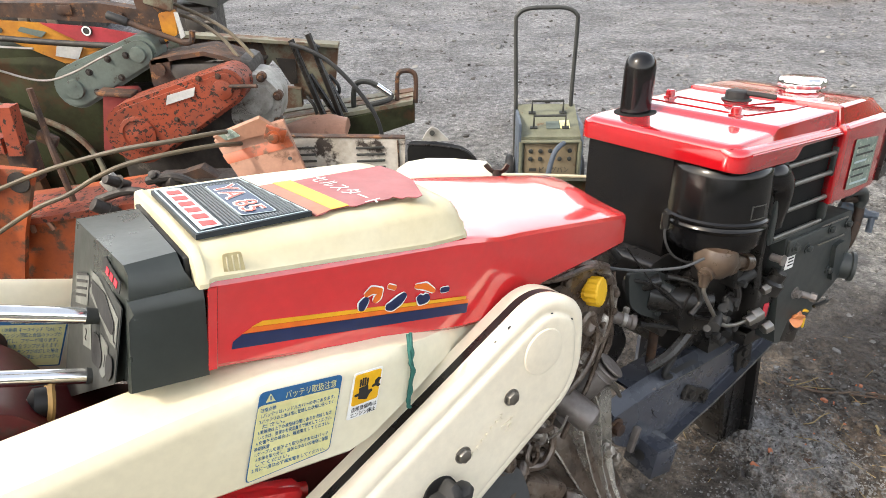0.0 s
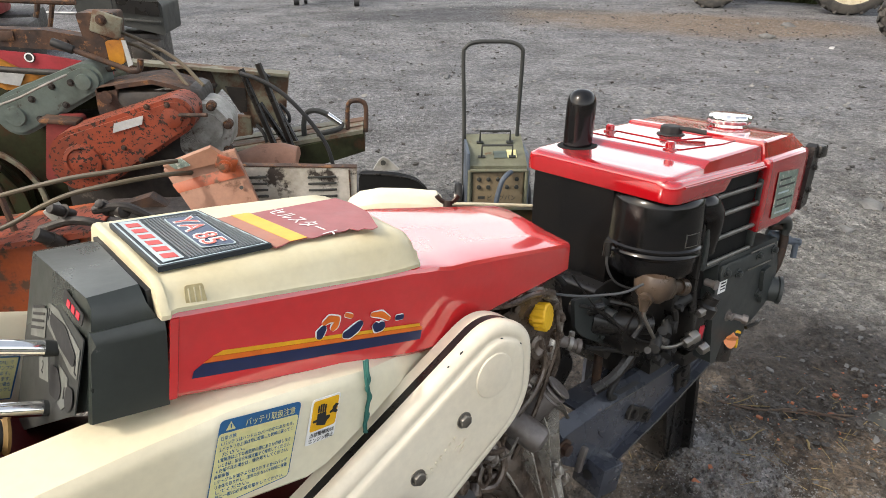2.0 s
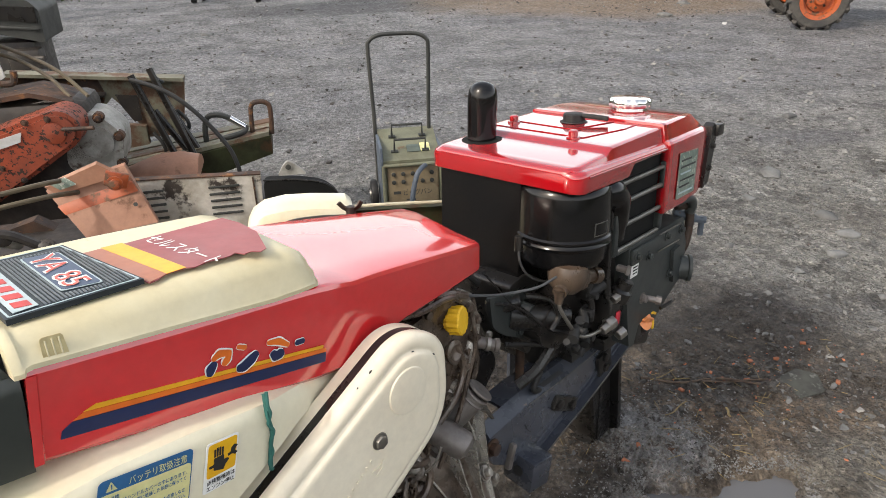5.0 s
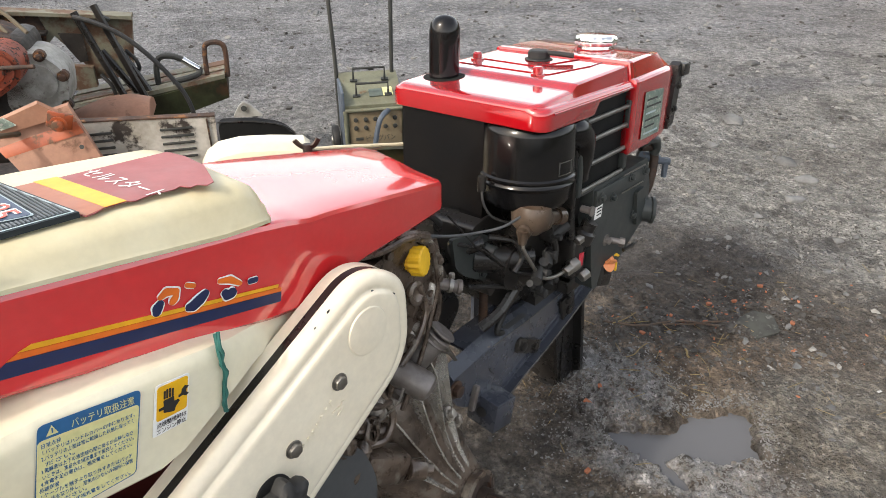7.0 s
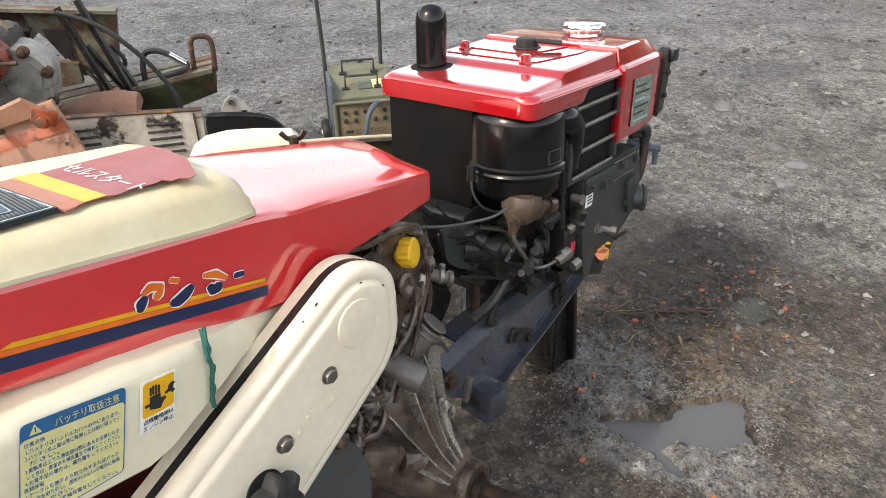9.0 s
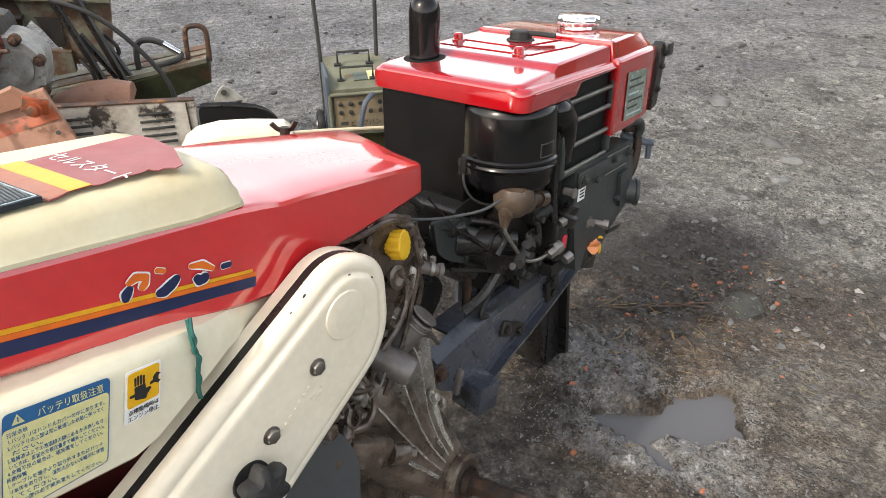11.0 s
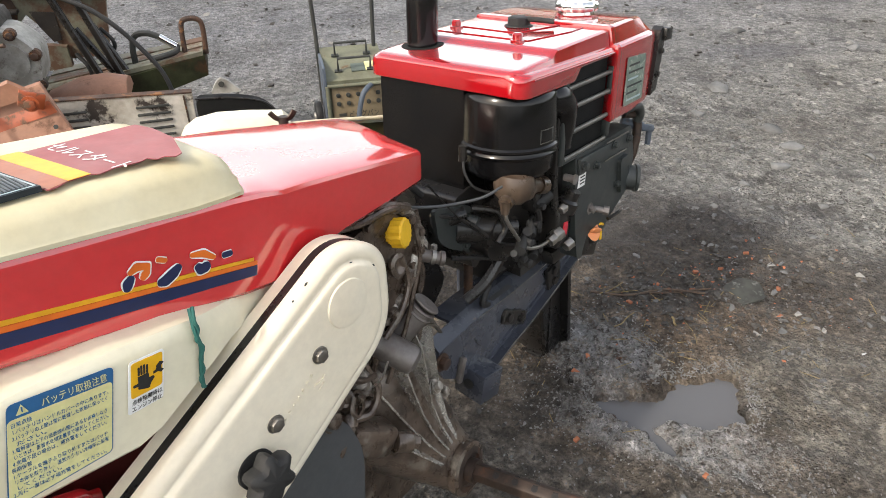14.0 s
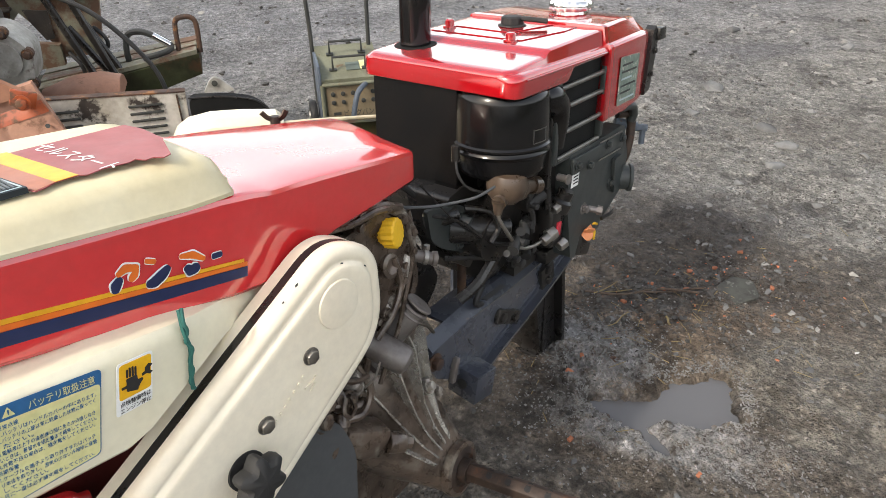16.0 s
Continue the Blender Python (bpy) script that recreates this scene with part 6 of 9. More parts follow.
    part("saddle_bolt", bolt((-0.86, 2.185, 0.9), (0, -1, 0), 0.012, 0.012), RUST, t)
    part("column", merged(prism([(-1.6, 0.875), (-1.37, 0.865), (-1.08, 0.857), (-0.865, 0.817), (-0.866, 0.755), (-1.056, 0.793), (-1.385, 0.821), (-1.6, 0.83)], "y", 2.28, 2.34, 0.006), box((-1.2, 2.277, 0.84), (0.05, 0.006, 0.03), 0.002), bolt((-1.02, 2.28, 0.82), (0, -1, 0), 0.01, 0.01)), RUST, t, "rusty steel column")
    part("amber_bracket", prism(rounded([(-0.864, 0.835), (-0.81, 0.844), (-0.815, 0.768), (-0.861, 0.744)], 0.008), "y", 2.19, 2.21, 0.003), AMBER, t, "amber yellow bent bracket")
    part("lever", merged(rod((-0.96, 2.17, 0.814), (-0.79, 2.16, 0.748), 0.009, n=12), tube([(-0.79, 2.16, 0.748), (-0.765, 2.16, 0.752), (-0.755, 2.16, 0.785)], 0.01, 8)), RUST, t)
    part("lever_grip", rod((-1.018, 2.172, 0.838), (-0.955, 2.17, 0.812), 0.014, n=14, bevel=0.004), RUBBER, t)
    part("white_strip", prism([(-0.808, 0.84), (-0.796, 0.84), (-0.787, 0.765), (-0.802, 0.757)], "y", 2.175, 2.18, 0), PAPER, t)


def green_tiller():
    t = thing("scrap_tiller", IDENT, "old tiller with weathered green chain case and yellow shield", "tiller", "scrapped tillers in the heap")
    case = two_circle_case(t, "chain_case", (-1.16, 0.62), 0.07, (-0.925, 0.725), 0.052, 2.14, 2.23, SCRAP_GREEN, "weathered green chain case")
    part("case_cap", lathe([(0, 0), (0.032, 0), (0.03, 0.012), (0, 0.014)], (-1.16, 2.13, 0.617), (0, -1, 0), 20), SCRAP_GREEN, case)
    part("case_cap", lathe([(0, 0), (0.026, 0), (0.024, 0.012), (0, 0.014)], (-0.93, 2.13, 0.722), (0, -1, 0), 20), SCRAP_GREEN, case)
    for x, z in ((-1.1, 0.67), (-1.03, 0.71), (-0.97, 0.72), (-1.09, 0.605), (-1.0, 0.65)):
        part("case_bolt", bolt((x, 2.128, z), (0, -1, 0), 0.008, 0.008), GREASE, case)
    part("yellow_shield", prism([(-1.7, 0.84), (-1.52, 0.826), (-1.377, 0.811), (-1.272, 0.801), (-1.16, 0.735), (-1.036, 0.709), (-1.2, 0.651), (-1.43, 0.765)], "y", 2.26, 2.275, 0.003), AMBER, t, "amber yellow shield with worn stickers")
    part("shield_label", prism([(-1.244, 0.737), (-1.162, 0.723), (-1.188, 0.683), (-1.26, 0.697)], "y", 2.254, 2.257, 0), PAPER, t)
    part("shield_label", prism([(-1.347, 0.794), (-1.268, 0.775), (-1.288, 0.758), (-1.361, 0.781)], "y", 2.254, 2.257, 0), SCRAP_GREEN, t)
    part("shield_hole", lathe([(0, 0), (0.009, 0), (0.009, 0.002), (0, 0.002)], (-1.42, 2.259, 0.785), (0, -1, 0), 14), PANEL, t)
    part("red_shield", prism([(-1.276, 0.806), (-1.085, 0.786), (-0.878, 0.745), (-0.88, 0.716), (-1.02, 0.72), (-1.155, 0.737)], "y", 2.246, 2.254, 0.002), SHIELD_RED, t, "faded red plastic shield")
    part("round_mark", lathe([(0, 0), (0.017, 0), (0.017, 0.003), (0, 0.003)], (-1.129, 2.245, 0.778), (0, -1, 0), 20), PANEL, t)
    part("round_mark", lathe([(0.011, 0), (0.015, 0), (0.015, 0.002), (0.011, 0.002), (0.011, 0)], (-1.129, 2.2415, 0.778), (0, -1, 0), 20, caps=False), WHITE_PRINT, t)
    part("gear_body", merged(box((-1.25, 2.36, 0.35), (0.7, 0.2, 0.7), 0.03), box((-1.5, 2.35, 0.68), (0.5, 0.16, 0.1), 0.02)), OLIVE, t, "olive painted gear body")
    part("handle_tube", tube([(-1.75, 2.2, 0.802), (-1.509, 2.2, 0.782), (-1.226, 2.2, 0.752), (-1.017, 2.2, 0.736), (-0.92, 2.2, 0.739), (-0.851, 2.2, 0.75)], 0.01, 10), GREASE, t, "black greasy handle tube")
    part("handle_tube", tube([(-1.7, 2.25, 0.97), (-1.4, 2.25, 0.965), (-1.1, 2.25, 0.95), (-0.95, 2.25, 0.945)], 0.009, 8), RUST, t)
    part("control_wire", tube([(-1.65, 2.1, 0.8), (-1.462, 2.1, 0.741), (-1.365, 2.1, 0.69), (-1.242, 2.1, 0.654), (-1.142, 2.1, 0.675), (-1.037, 2.1, 0.721), (-0.972, 2.12, 0.747)], 0.0036, 6), STEEL, t, "bare bent control wire")
    part("control_wire", tube([(-1.7, 2.12, 0.82), (-1.4, 2.12, 0.765), (-1.25, 2.12, 0.75)], 0.004, 6), STEEL, t)


def olive_guard():
    t = thing("wheel_guard", IDENT, "curved olive steel wheel guard with a worn pale rim", "wheel guard")
    arc = [(-1.95, 0.72), (-1.75, 0.70), (-1.55, 0.64), (-1.38, 0.55), (-1.25, 0.45), (-1.19, 0.36), (-1.17, 0.2), (-1.17, 0.0)]
    secs = [[(x, 2.1, z), (x, 2.1, z - 0.012), (x - 0.06, 2.28, z - 0.03), (x - 0.06, 2.28, z - 0.018)] for x, z in arc]
    part("rim", loft(secs), OLIVE, t)
    part("edge_bead", tube([(-1.75, 2.09, 0.68), (-1.568, 2.09, 0.633), (-1.498, 2.09, 0.61), (-1.392, 2.09, 0.579), (-1.288, 2.09, 0.536), (-1.201, 2.09, 0.488), (-1.147, 2.09, 0.425), (-1.12, 2.09, 0.33), (-1.115, 2.09, 0.02)], 0.009, 10, flat=0.017), OLIVE_PALE, t, "pale worn rim bead")
    part("inner_bead", tube([(-1.75, 2.085, 0.63), (-1.591, 2.085, 0.583), (-1.521, 2.085, 0.557), (-1.415, 2.085, 0.518), (-1.31, 2.085, 0.469), (-1.25, 2.085, 0.4), (-1.2, 2.085, 0.02)], 0.006, 8), OLIVE, t)
    part("side_sheet", loft([[(x, 2.16, z - 0.01), (x - 0.1, 2.17, z - 0.01)] + [(x - 0.1, 2.17, max(0.0, z - 0.35)), (x, 2.16, max(0.0, z - 0.35))] for x, z in arc[:6]]), OLIVE, t)
    part("inner_liner", prism([(-1.9, 0.56), (-1.6, 0.5), (-1.35, 0.36), (-1.3, 0.0), (-1.9, 0.0)], "y", 2.08, 2.12, 0.004), LINER, t)
    for x, z in ((-1.6, 0.62), (-1.4, 0.52), (-1.27, 0.43)):
        part("rivet", lathe([(0, 0), (0.012, 0), (0.008, 0.006), (0, 0.007)], (x, 2.1, z - 0.02), (0, -1, 0), 12), STEEL, t)


def orange_frame():
    t = thing("orange_chassis", IDENT, "worn bright orange chassis with bolted bracket and black hook", "chassis")
    part("rear_beam", prism([(-1.42, 0.41), (-1.1, 0.44), (-0.72, 0.488), (-0.72, 0.45), (-0.9, 0.37), (-1.42, 0.3)], "y", 1.62, 1.72, 0.01), BRIGHT_ORANGE, t, "scratched orange box beam")
    part("lower_box", prism([(-1.45, 0.45), (-1.1, 0.452), (-0.72, 0.5), (-0.68, 0.42), (-0.7, 0.0), (-1.45, 0.0)], "y", 1.5, 1.62, 0.012), BRIGHT_ORANGE, t, "scratched bright orange housing")
    part("box_lip", prism([(-1.45, 0.452), (-1.1, 0.455), (-0.71, 0.505), (-0.71, 0.49), (-1.1, 0.438), (-1.45, 0.436)], "y", 1.47, 1.64, 0.004), SCRAP_ORANGE, t)
    brk = part("bracket", loft([[(-1.27, 1.44, 0.2), (-1.1, 1.44, 0.2), (-1.1, 1.46, 0.2), (-1.27, 1.46, 0.2)], [(-1.14, 1.44, 0.44), (-1.02, 1.44, 0.44), (-1.02, 1.46, 0.44), (-1.14, 1.46, 0.44)], [(-1.045, 1.45, 0.612), (-0.955, 1.45, 0.6), (-0.955, 1.47, 0.6), (-1.045, 1.47, 0.612)]]), BRIGHT_ORANGE, t, "bright orange bracket with chipped paint")
    part("bracket_flange", loft([[(-1.27, 1.4, 0.2), (-1.26, 1.4, 0.2), (-1.25, 1.46, 0.2), (-1.27, 1.46, 0.2)], [(-1.14, 1.41, 0.44), (-1.13, 1.41, 0.44), (-1.12, 1.46, 0.44), (-1.14, 1.46, 0.44)], [(-1.045, 1.43, 0.612), (-1.035, 1.43, 0.612), (-1.025, 1.47, 0.607), (-1.045, 1.47, 0.612)]]), BRIGHT_ORANGE, brk)
    part("bracket_ring", lathe([(0.012, 0), (0.026, 0), (0.026, 0.004), (0.012, 0.004)], (-0.995, 1.447, 0.575), (0, -1, 0.1), 18), GREASE, brk)
    part("bracket_bolt", bolt((-1.13, 1.438, 0.26), (0, -1, 0), 0.016, 0.012), GREASE, brk)
    part("hook", tube([(-1.23, 1.4, 0.29), (-1.215, 1.4, 0.4), (-1.18, 1.4, 0.47), (-1.12, 1.41, 0.495), (-1.095, 1.42, 0.47)], 0.006, 6, flat=0.022), SATIN, t, "black bent steel hook")
    part("label_plate", prism([(-1.35, 0.285), (-1.29, 0.285), (-1.29, 0.305), (-1.35, 0.305)], "y", 1.493, 1.497, 0), BADGE_RIM, t)
    part("ear", tube([(-1.03, 1.49, 0.42), (-1.02, 1.48, 0.46), (-0.985, 1.48, 0.46), (-0.97, 1.48, 0.43)], 0.007, 6), BEIGE, t)
    part("cross_bar", prism([(-1.45, 0.74), (-1.08, 0.645), (-1.08, 0.605), (-1.45, 0.7)], "y", 1.56, 1.6, 0.004), SCRAP_ORANGE, t)
    part("upright", prism([(-1.072, 0.6), (-1.036, 0.6), (-1.03, 0.725), (-1.064, 0.725)], "y", 1.56, 1.6, 0.004), SCRAP_ORANGE, t)
    part("post", box((-1.06, 1.6, 0.57), (0.06, 0.05, 0.1), 0.004), RUST, t)
    part("rod", merged(tube([(-0.99, 1.6, 0.76), (-0.985, 1.6, 0.66), (-0.97, 1.58, 0.6), (-0.94, 1.55, 0.47)], 0.008, 8), box((-0.985, 1.6, 0.63), (0.05, 0.02, 0.03), 0.004, (0, 30, 0))), RUST, t)


def carrier_bed():
    t = thing("carrier", IDENT, "rusted olive steel carrier with black bars and bent hoses", "carrier")
    part("end_plate", prism([(-0.95, 0.69), (-0.36, 0.635), (-0.36, 0.615), (-0.395, 0.42), (-0.52, 0.42), (-0.56, 0.5), (-0.62, 0.58), (-0.7, 0.5), (-0.95, 0.5)], "y", 2.62, 2.65, 0.004), OLIVE_PALE, t, "rust-streaked olive plate with a cut-out")
    part("plate_flange", prism([(-0.95, 0.695), (-0.355, 0.64), (-0.355, 0.628), (-0.95, 0.683)], "y", 2.585, 2.65, 0.003), OLIVE_PALE, t)
    part("rust_sheet", prism([(-0.95, 0.682), (-0.655, 0.655), (-0.64, 0.6), (-0.66, 0.52), (-0.7, 0.505), (-0.95, 0.505)], "y", 2.612, 2.619, 0.002), RUST, t, "dark rusted half of the plate")
    # flat dark sheet on the plate draws the shade of an opening
    part("plate_opening", prism([(-0.607, 0.59), (-0.53, 0.582), (-0.533, 0.488), (-0.56, 0.484), (-0.59, 0.54)], "y", 2.614, 2.619, 0), GREASE, t, "dark sheet drawn in place of the plate's shaded cut-out")
    part("plate_shade", box((-0.68, 2.6, 0.6), (0.09, 0.04, 0.012), 0.003, (0, 5, 0)), GREASE, t)
    part("lower_plate", prism([(-0.7, 0.5), (-0.52, 0.47), (-0.52, 0.4), (-0.7, 0.38)], "y", 2.59, 2.62, 0.004), OLIVE_PALE, t)
    part("bed_beam", loft([[(-0.85, 2.45, 0.2), (-0.85, 2.75, 0.2), (-0.85, 2.75, 0.29), (-0.85, 2.45, 0.29)], [(-0.4, 2.5, 0.25), (-0.4, 2.78, 0.25), (-0.4, 2.78, 0.36), (-0.4, 2.5, 0.36)], [(-0.07, 2.56, 0.33), (-0.07, 2.76, 0.33), (-0.07, 2.76, 0.405), (-0.07, 2.56, 0.405)]]), OLIVE, t, "olive brown rusted channel")
    for k in range(3):
        part("plank", loft([[(-0.62, 2.5 + k * 0.09, 0.335), (-0.62, 2.57 + k * 0.09, 0.335), (-0.62, 2.57 + k * 0.09, 0.35), (-0.62, 2.5 + k * 0.09, 0.35)], [(-0.075, 2.56 + k * 0.07, 0.405), (-0.075, 2.615 + k * 0.07, 0.405), (-0.075, 2.615 + k * 0.07, 0.42), (-0.075, 2.56 + k * 0.07, 0.42)]]), OLIVE_PALE, t)
    part("leg", merged(box((-0.55, 2.65, 0.13), (0.06, 0.06, 0.26), 0.006), box((-0.8, 2.65, 0.11), (0.06, 0.06, 0.22), 0.006)), RUST, t)
    part("hoop", tube([(-0.138, 2.6, 0.4), (-0.134, 2.6, 0.49), (-0.125, 2.6, 0.522), (-0.1, 2.6, 0.53), (-0.075, 2.6, 0.526), (-0.06, 2.6, 0.5), (-0.064, 2.6, 0.4)], 0.0095, 8), RUST, t, "rusty steel hoop")
    for a, b in (((-0.525, 2.55, 0.67), (-0.405, 2.5, 0.33)), ((-0.455, 2.53, 0.695), (-0.345, 2.5, 0.34)), ((-0.475, 2.58, 0.53), (-0.38, 2.55, 0.37)), ((-0.42, 2.58, 0.54), (-0.34, 2.55, 0.37))):
        part("black_bar", tube([a, tuple((Vector(a) + Vector(b)) / 2), b], 0.012, 8, 2, flat=0.016), SATIN, t, "black painted steel bar")
    part("bar_link", tube([(-0.455, 2.53, 0.695), (-0.44, 2.53, 0.66), (-0.42, 2.54, 0.64)], 0.008, 6), PANEL, t)
    part("hose", tube([(-0.52, 2.5, 0.665), (-0.45, 2.48, 0.645), (-0.37, 2.46, 0.6), (-0.29, 2.44, 0.52), (-0.22, 2.42, 0.42), (-0.195, 2.41, 0.34), (-0.19, 2.4, 0.26)], 0.008, 8), RUBBER, t, "black rubber hose")
    part("hose", tube([(-0.4, 2.6, 0.52), (-0.37, 2.58, 0.49), (-0.365, 2.58, 0.46), (-0.38, 2.58, 0.44)], 0.007, 8), RUBBER, t)
    part("hose", tube([(-0.5, 2.6, 0.44), (-0.47, 2.58, 0.4), (-0.47, 2.58, 0.35), (-0.52, 2.58, 0.31), (-0.58, 2.58, 0.31)], 0.007, 8), RUBBER, t)
    part("bent_tube", tube([(-0.315, 2.6, 0.37), (-0.312, 2.6, 0.44), (-0.295, 2.6, 0.485), (-0.25, 2.6, 0.49), (-0.2, 2.6, 0.465), (-0.165, 2.6, 0.44), (-0.165, 2.58, 0.425), (-0.2, 2.56, 0.418), (-0.26, 2.55, 0.41)], 0.011, 8), PANEL, t)
    part("bright_end", rod((-0.215, 2.595, 0.476), (-0.163, 2.592, 0.437), 0.0125, n=12), CHROME, t)
    part("red_cowl", loft([[(x, 2.3 - 0.1 * math.sin(a), z + 0.06 * math.cos(a)) for a in (-1.5, -0.9, -0.3, 0.3, 0.9, 1.5)] for x, z in ((-0.55, 0.35), (-0.45, 0.385), (-0.37, 0.39), (-0.31, 0.375))]), BEIGE, t, "sun-faded red cowl")


def louvred_bonnet():
    t = thing("engine_bonnet", IDENT, "rust-stained white louvred engine bonnet with black end cover", "engine bonnet")
    p = part("side_sheet", prism([(-0.42, 0.617), (-0.07, 0.602), (-0.078, 0.46), (-0.42, 0.43)], "y", 1.6, 1.612, 0.003), SCRAP_WHITE, t)
    part("top_sheet", loft([[(-0.42, 1.598, 0.618), (-0.07, 1.598, 0.603), (-0.07, 1.598, 0.6065), (-0.42, 1.598, 0.6215)], [(-0.42, 1.618, 0.619), (-0.07, 1.618, 0.604), (-0.07, 1.618, 0.6075), (-0.42, 1.618, 0.6225)]]), RUST, t, "rust-yellow top edge")
    part("body", box((-0.2, 1.73, 0.26), (0.4, 0.2, 0.52), 0.02), GREASE, t)
    for x0, x1, n in ((-0.375, -0.305, 5), (-0.2, -0.125, 5)):
        for k in range(n):
            z = 0.585 - k * 0.018 - (x0 + 0.375) * 0.02
            part("louvre", merged(box(((x0 + x1) / 2, 1.598, z), (x1 - x0, 0.006, 0.006), 0.002)), PANEL, p)
    part("sheet_seam", box((-0.09, 1.598, 0.53), (0.004, 0.004, 0.14), 0.001), RUST, p)
    part("end_cover", prism(rounded([(-0.066, 0.59), (0.03, 0.582), (0.085, 0.568), (0.12, 0.535), (0.126, 0.49), (0.12, 0.4), (-0.066, 0.4)], 0.02), "y", 1.592, 1.622, 0.004), MESH_DARK, t, "black end cover")
    part("cover_edge", tube([(-0.066, 1.592, 0.59), (0.0, 1.592, 0.586), (0.04, 1.592, 0.58), (0.085, 1.592, 0.568), (0.112, 1.592, 0.546), (0.124, 1.592, 0.51)], 0.0022, 6), SATIN, t)
    part("lifting_lug", prism(rounded([(-0.028, 0.595), (-0.012, 0.622), (0.0, 0.632), (0.014, 0.625), (0.045, 0.594)], 0.006), "y", 1.6, 1.612, 0.003), SCRAP_CAST, t, "grey lifting lug")
    part("lug_hole", lathe([(0, 0), (0.007, 0), (0.007, 0.002), (0, 0.002)], (0.0, 1.599, 0.617), (0, -1, 0), 14), PANEL, t)
    part("foot", box((0.03, 1.68, 0.2), (0.16, 0.14, 0.4), 0.01), GREASE, t)


def salmon_board():
    t = thing("mudguard", IDENT, "faded salmon mudguard with orange band leaning on the heap", "mudguard")
    b = part("board", bevelled(loft([[(-0.55, 1.56, 0.625), (-0.37, 1.56, 0.672), (-0.312, 1.5, 0.545), (-0.475, 1.5, 0.525)], [(-0.55, 1.572, 0.628), (-0.37, 1.572, 0.675), (-0.312, 1.512, 0.548), (-0.475, 1.512, 0.528)]]), 0.002), BEIGE, t)
    part("orange_band", loft([[(-0.528, 1.539, 0.592), (-0.358, 1.539, 0.639), (-0.347, 1.529, 0.617), (-0.514, 1.529, 0.574)], [(-0.528, 1.542, 0.594), (-0.358, 1.542, 0.641), (-0.347, 1.532, 0.619), (-0.514, 1.532, 0.576)]]), BRIGHT_ORANGE, b)
    part("folded_flap", bevelled(loft([[(-0.545, 1.545, 0.64), (-0.42, 1.53, 0.69), (-0.385, 1.53, 0.665), (-0.41, 1.53, 0.65), (-0.52, 1.54, 0.622)], [(-0.545, 1.55, 0.646), (-0.42, 1.535, 0.696), (-0.385, 1.535, 0.671), (-0.41, 1.535, 0.656), (-0.52, 1.545, 0.628)]]), 0.001), BEIGE, t)
    part("paper_label", loft([[(-0.53, 1.538, 0.648), (-0.495, 1.535, 0.662), (-0.475, 1.533, 0.645), (-0.512, 1.536, 0.634)], [(-0.53, 1.539, 0.65), (-0.495, 1.536, 0.664), (-0.475, 1.534, 0.647), (-0.512, 1.537, 0.636)]]), PLATE, t)
    part("clip", merged(box((-0.385, 1.523, 0.652), (0.05, 0.012, 0.035), 0.003, (0, 20, 10)), bolt((-0.385, 1.503, 0.65), (0, -1, 0), 0.012, 0.008)), BRIGHT_ORANGE, t)
    part("board_hole", lathe([(0, 0), (0.005, 0), (0.005, 0.002), (0, 0.002)], (-0.355, 1.515, 0.59), (0, -1, 0.4), 10), PANEL, b)
    part("stay", merged(rod((-0.44, 1.58, 0.6), (-0.44, 1.62, 0.0), 0.012, n=10)), RUST, t)


def greasy_engine():
    t = thing("scrap_engine", IDENT, "greasy black stripped engine with pipes in the heap", "engine")
    r = random.Random(11)
    part("block", merged(box((-0.6, 1.62, 0.25), (0.34, 0.2, 0.5), 0.03), box((-0.72, 1.58, 0.42), (0.18, 0.14, 0.12), 0.02)), GREASE, t)
    for k in range(16):
        a = Vector((r.uniform(-0.82, -0.5), r.uniform(1.46, 1.52), r.uniform(0.4, 0.56)))
        d = Vector((r.uniform(-1, 1), r.uniform(-1, 0), r.uniform(-0.3, 1))).normalized()
        part("fitting", merged(rod(a, a + d * r.uniform(0.03, 0.07), r.uniform(0.01, 0.022), n=14, bevel=0.002), bolt(a + d * 0.03, d, r.uniform(0.008, 0.014), 0.02)), r.choice((GREASE, GREASE, SCRAP_CAST)), t)
    for pts in ([(-0.85, 1.5, 0.5), (-0.75, 1.48, 0.53), (-0.65, 1.47, 0.5), (-0.6, 1.47, 0.44)], [(-0.7, 1.47, 0.56), (-0.62, 1.46, 0.57), (-0.55, 1.47, 0.52)]):
        part("pipe", tube(pts, 0.011, 8), GREASE, t)


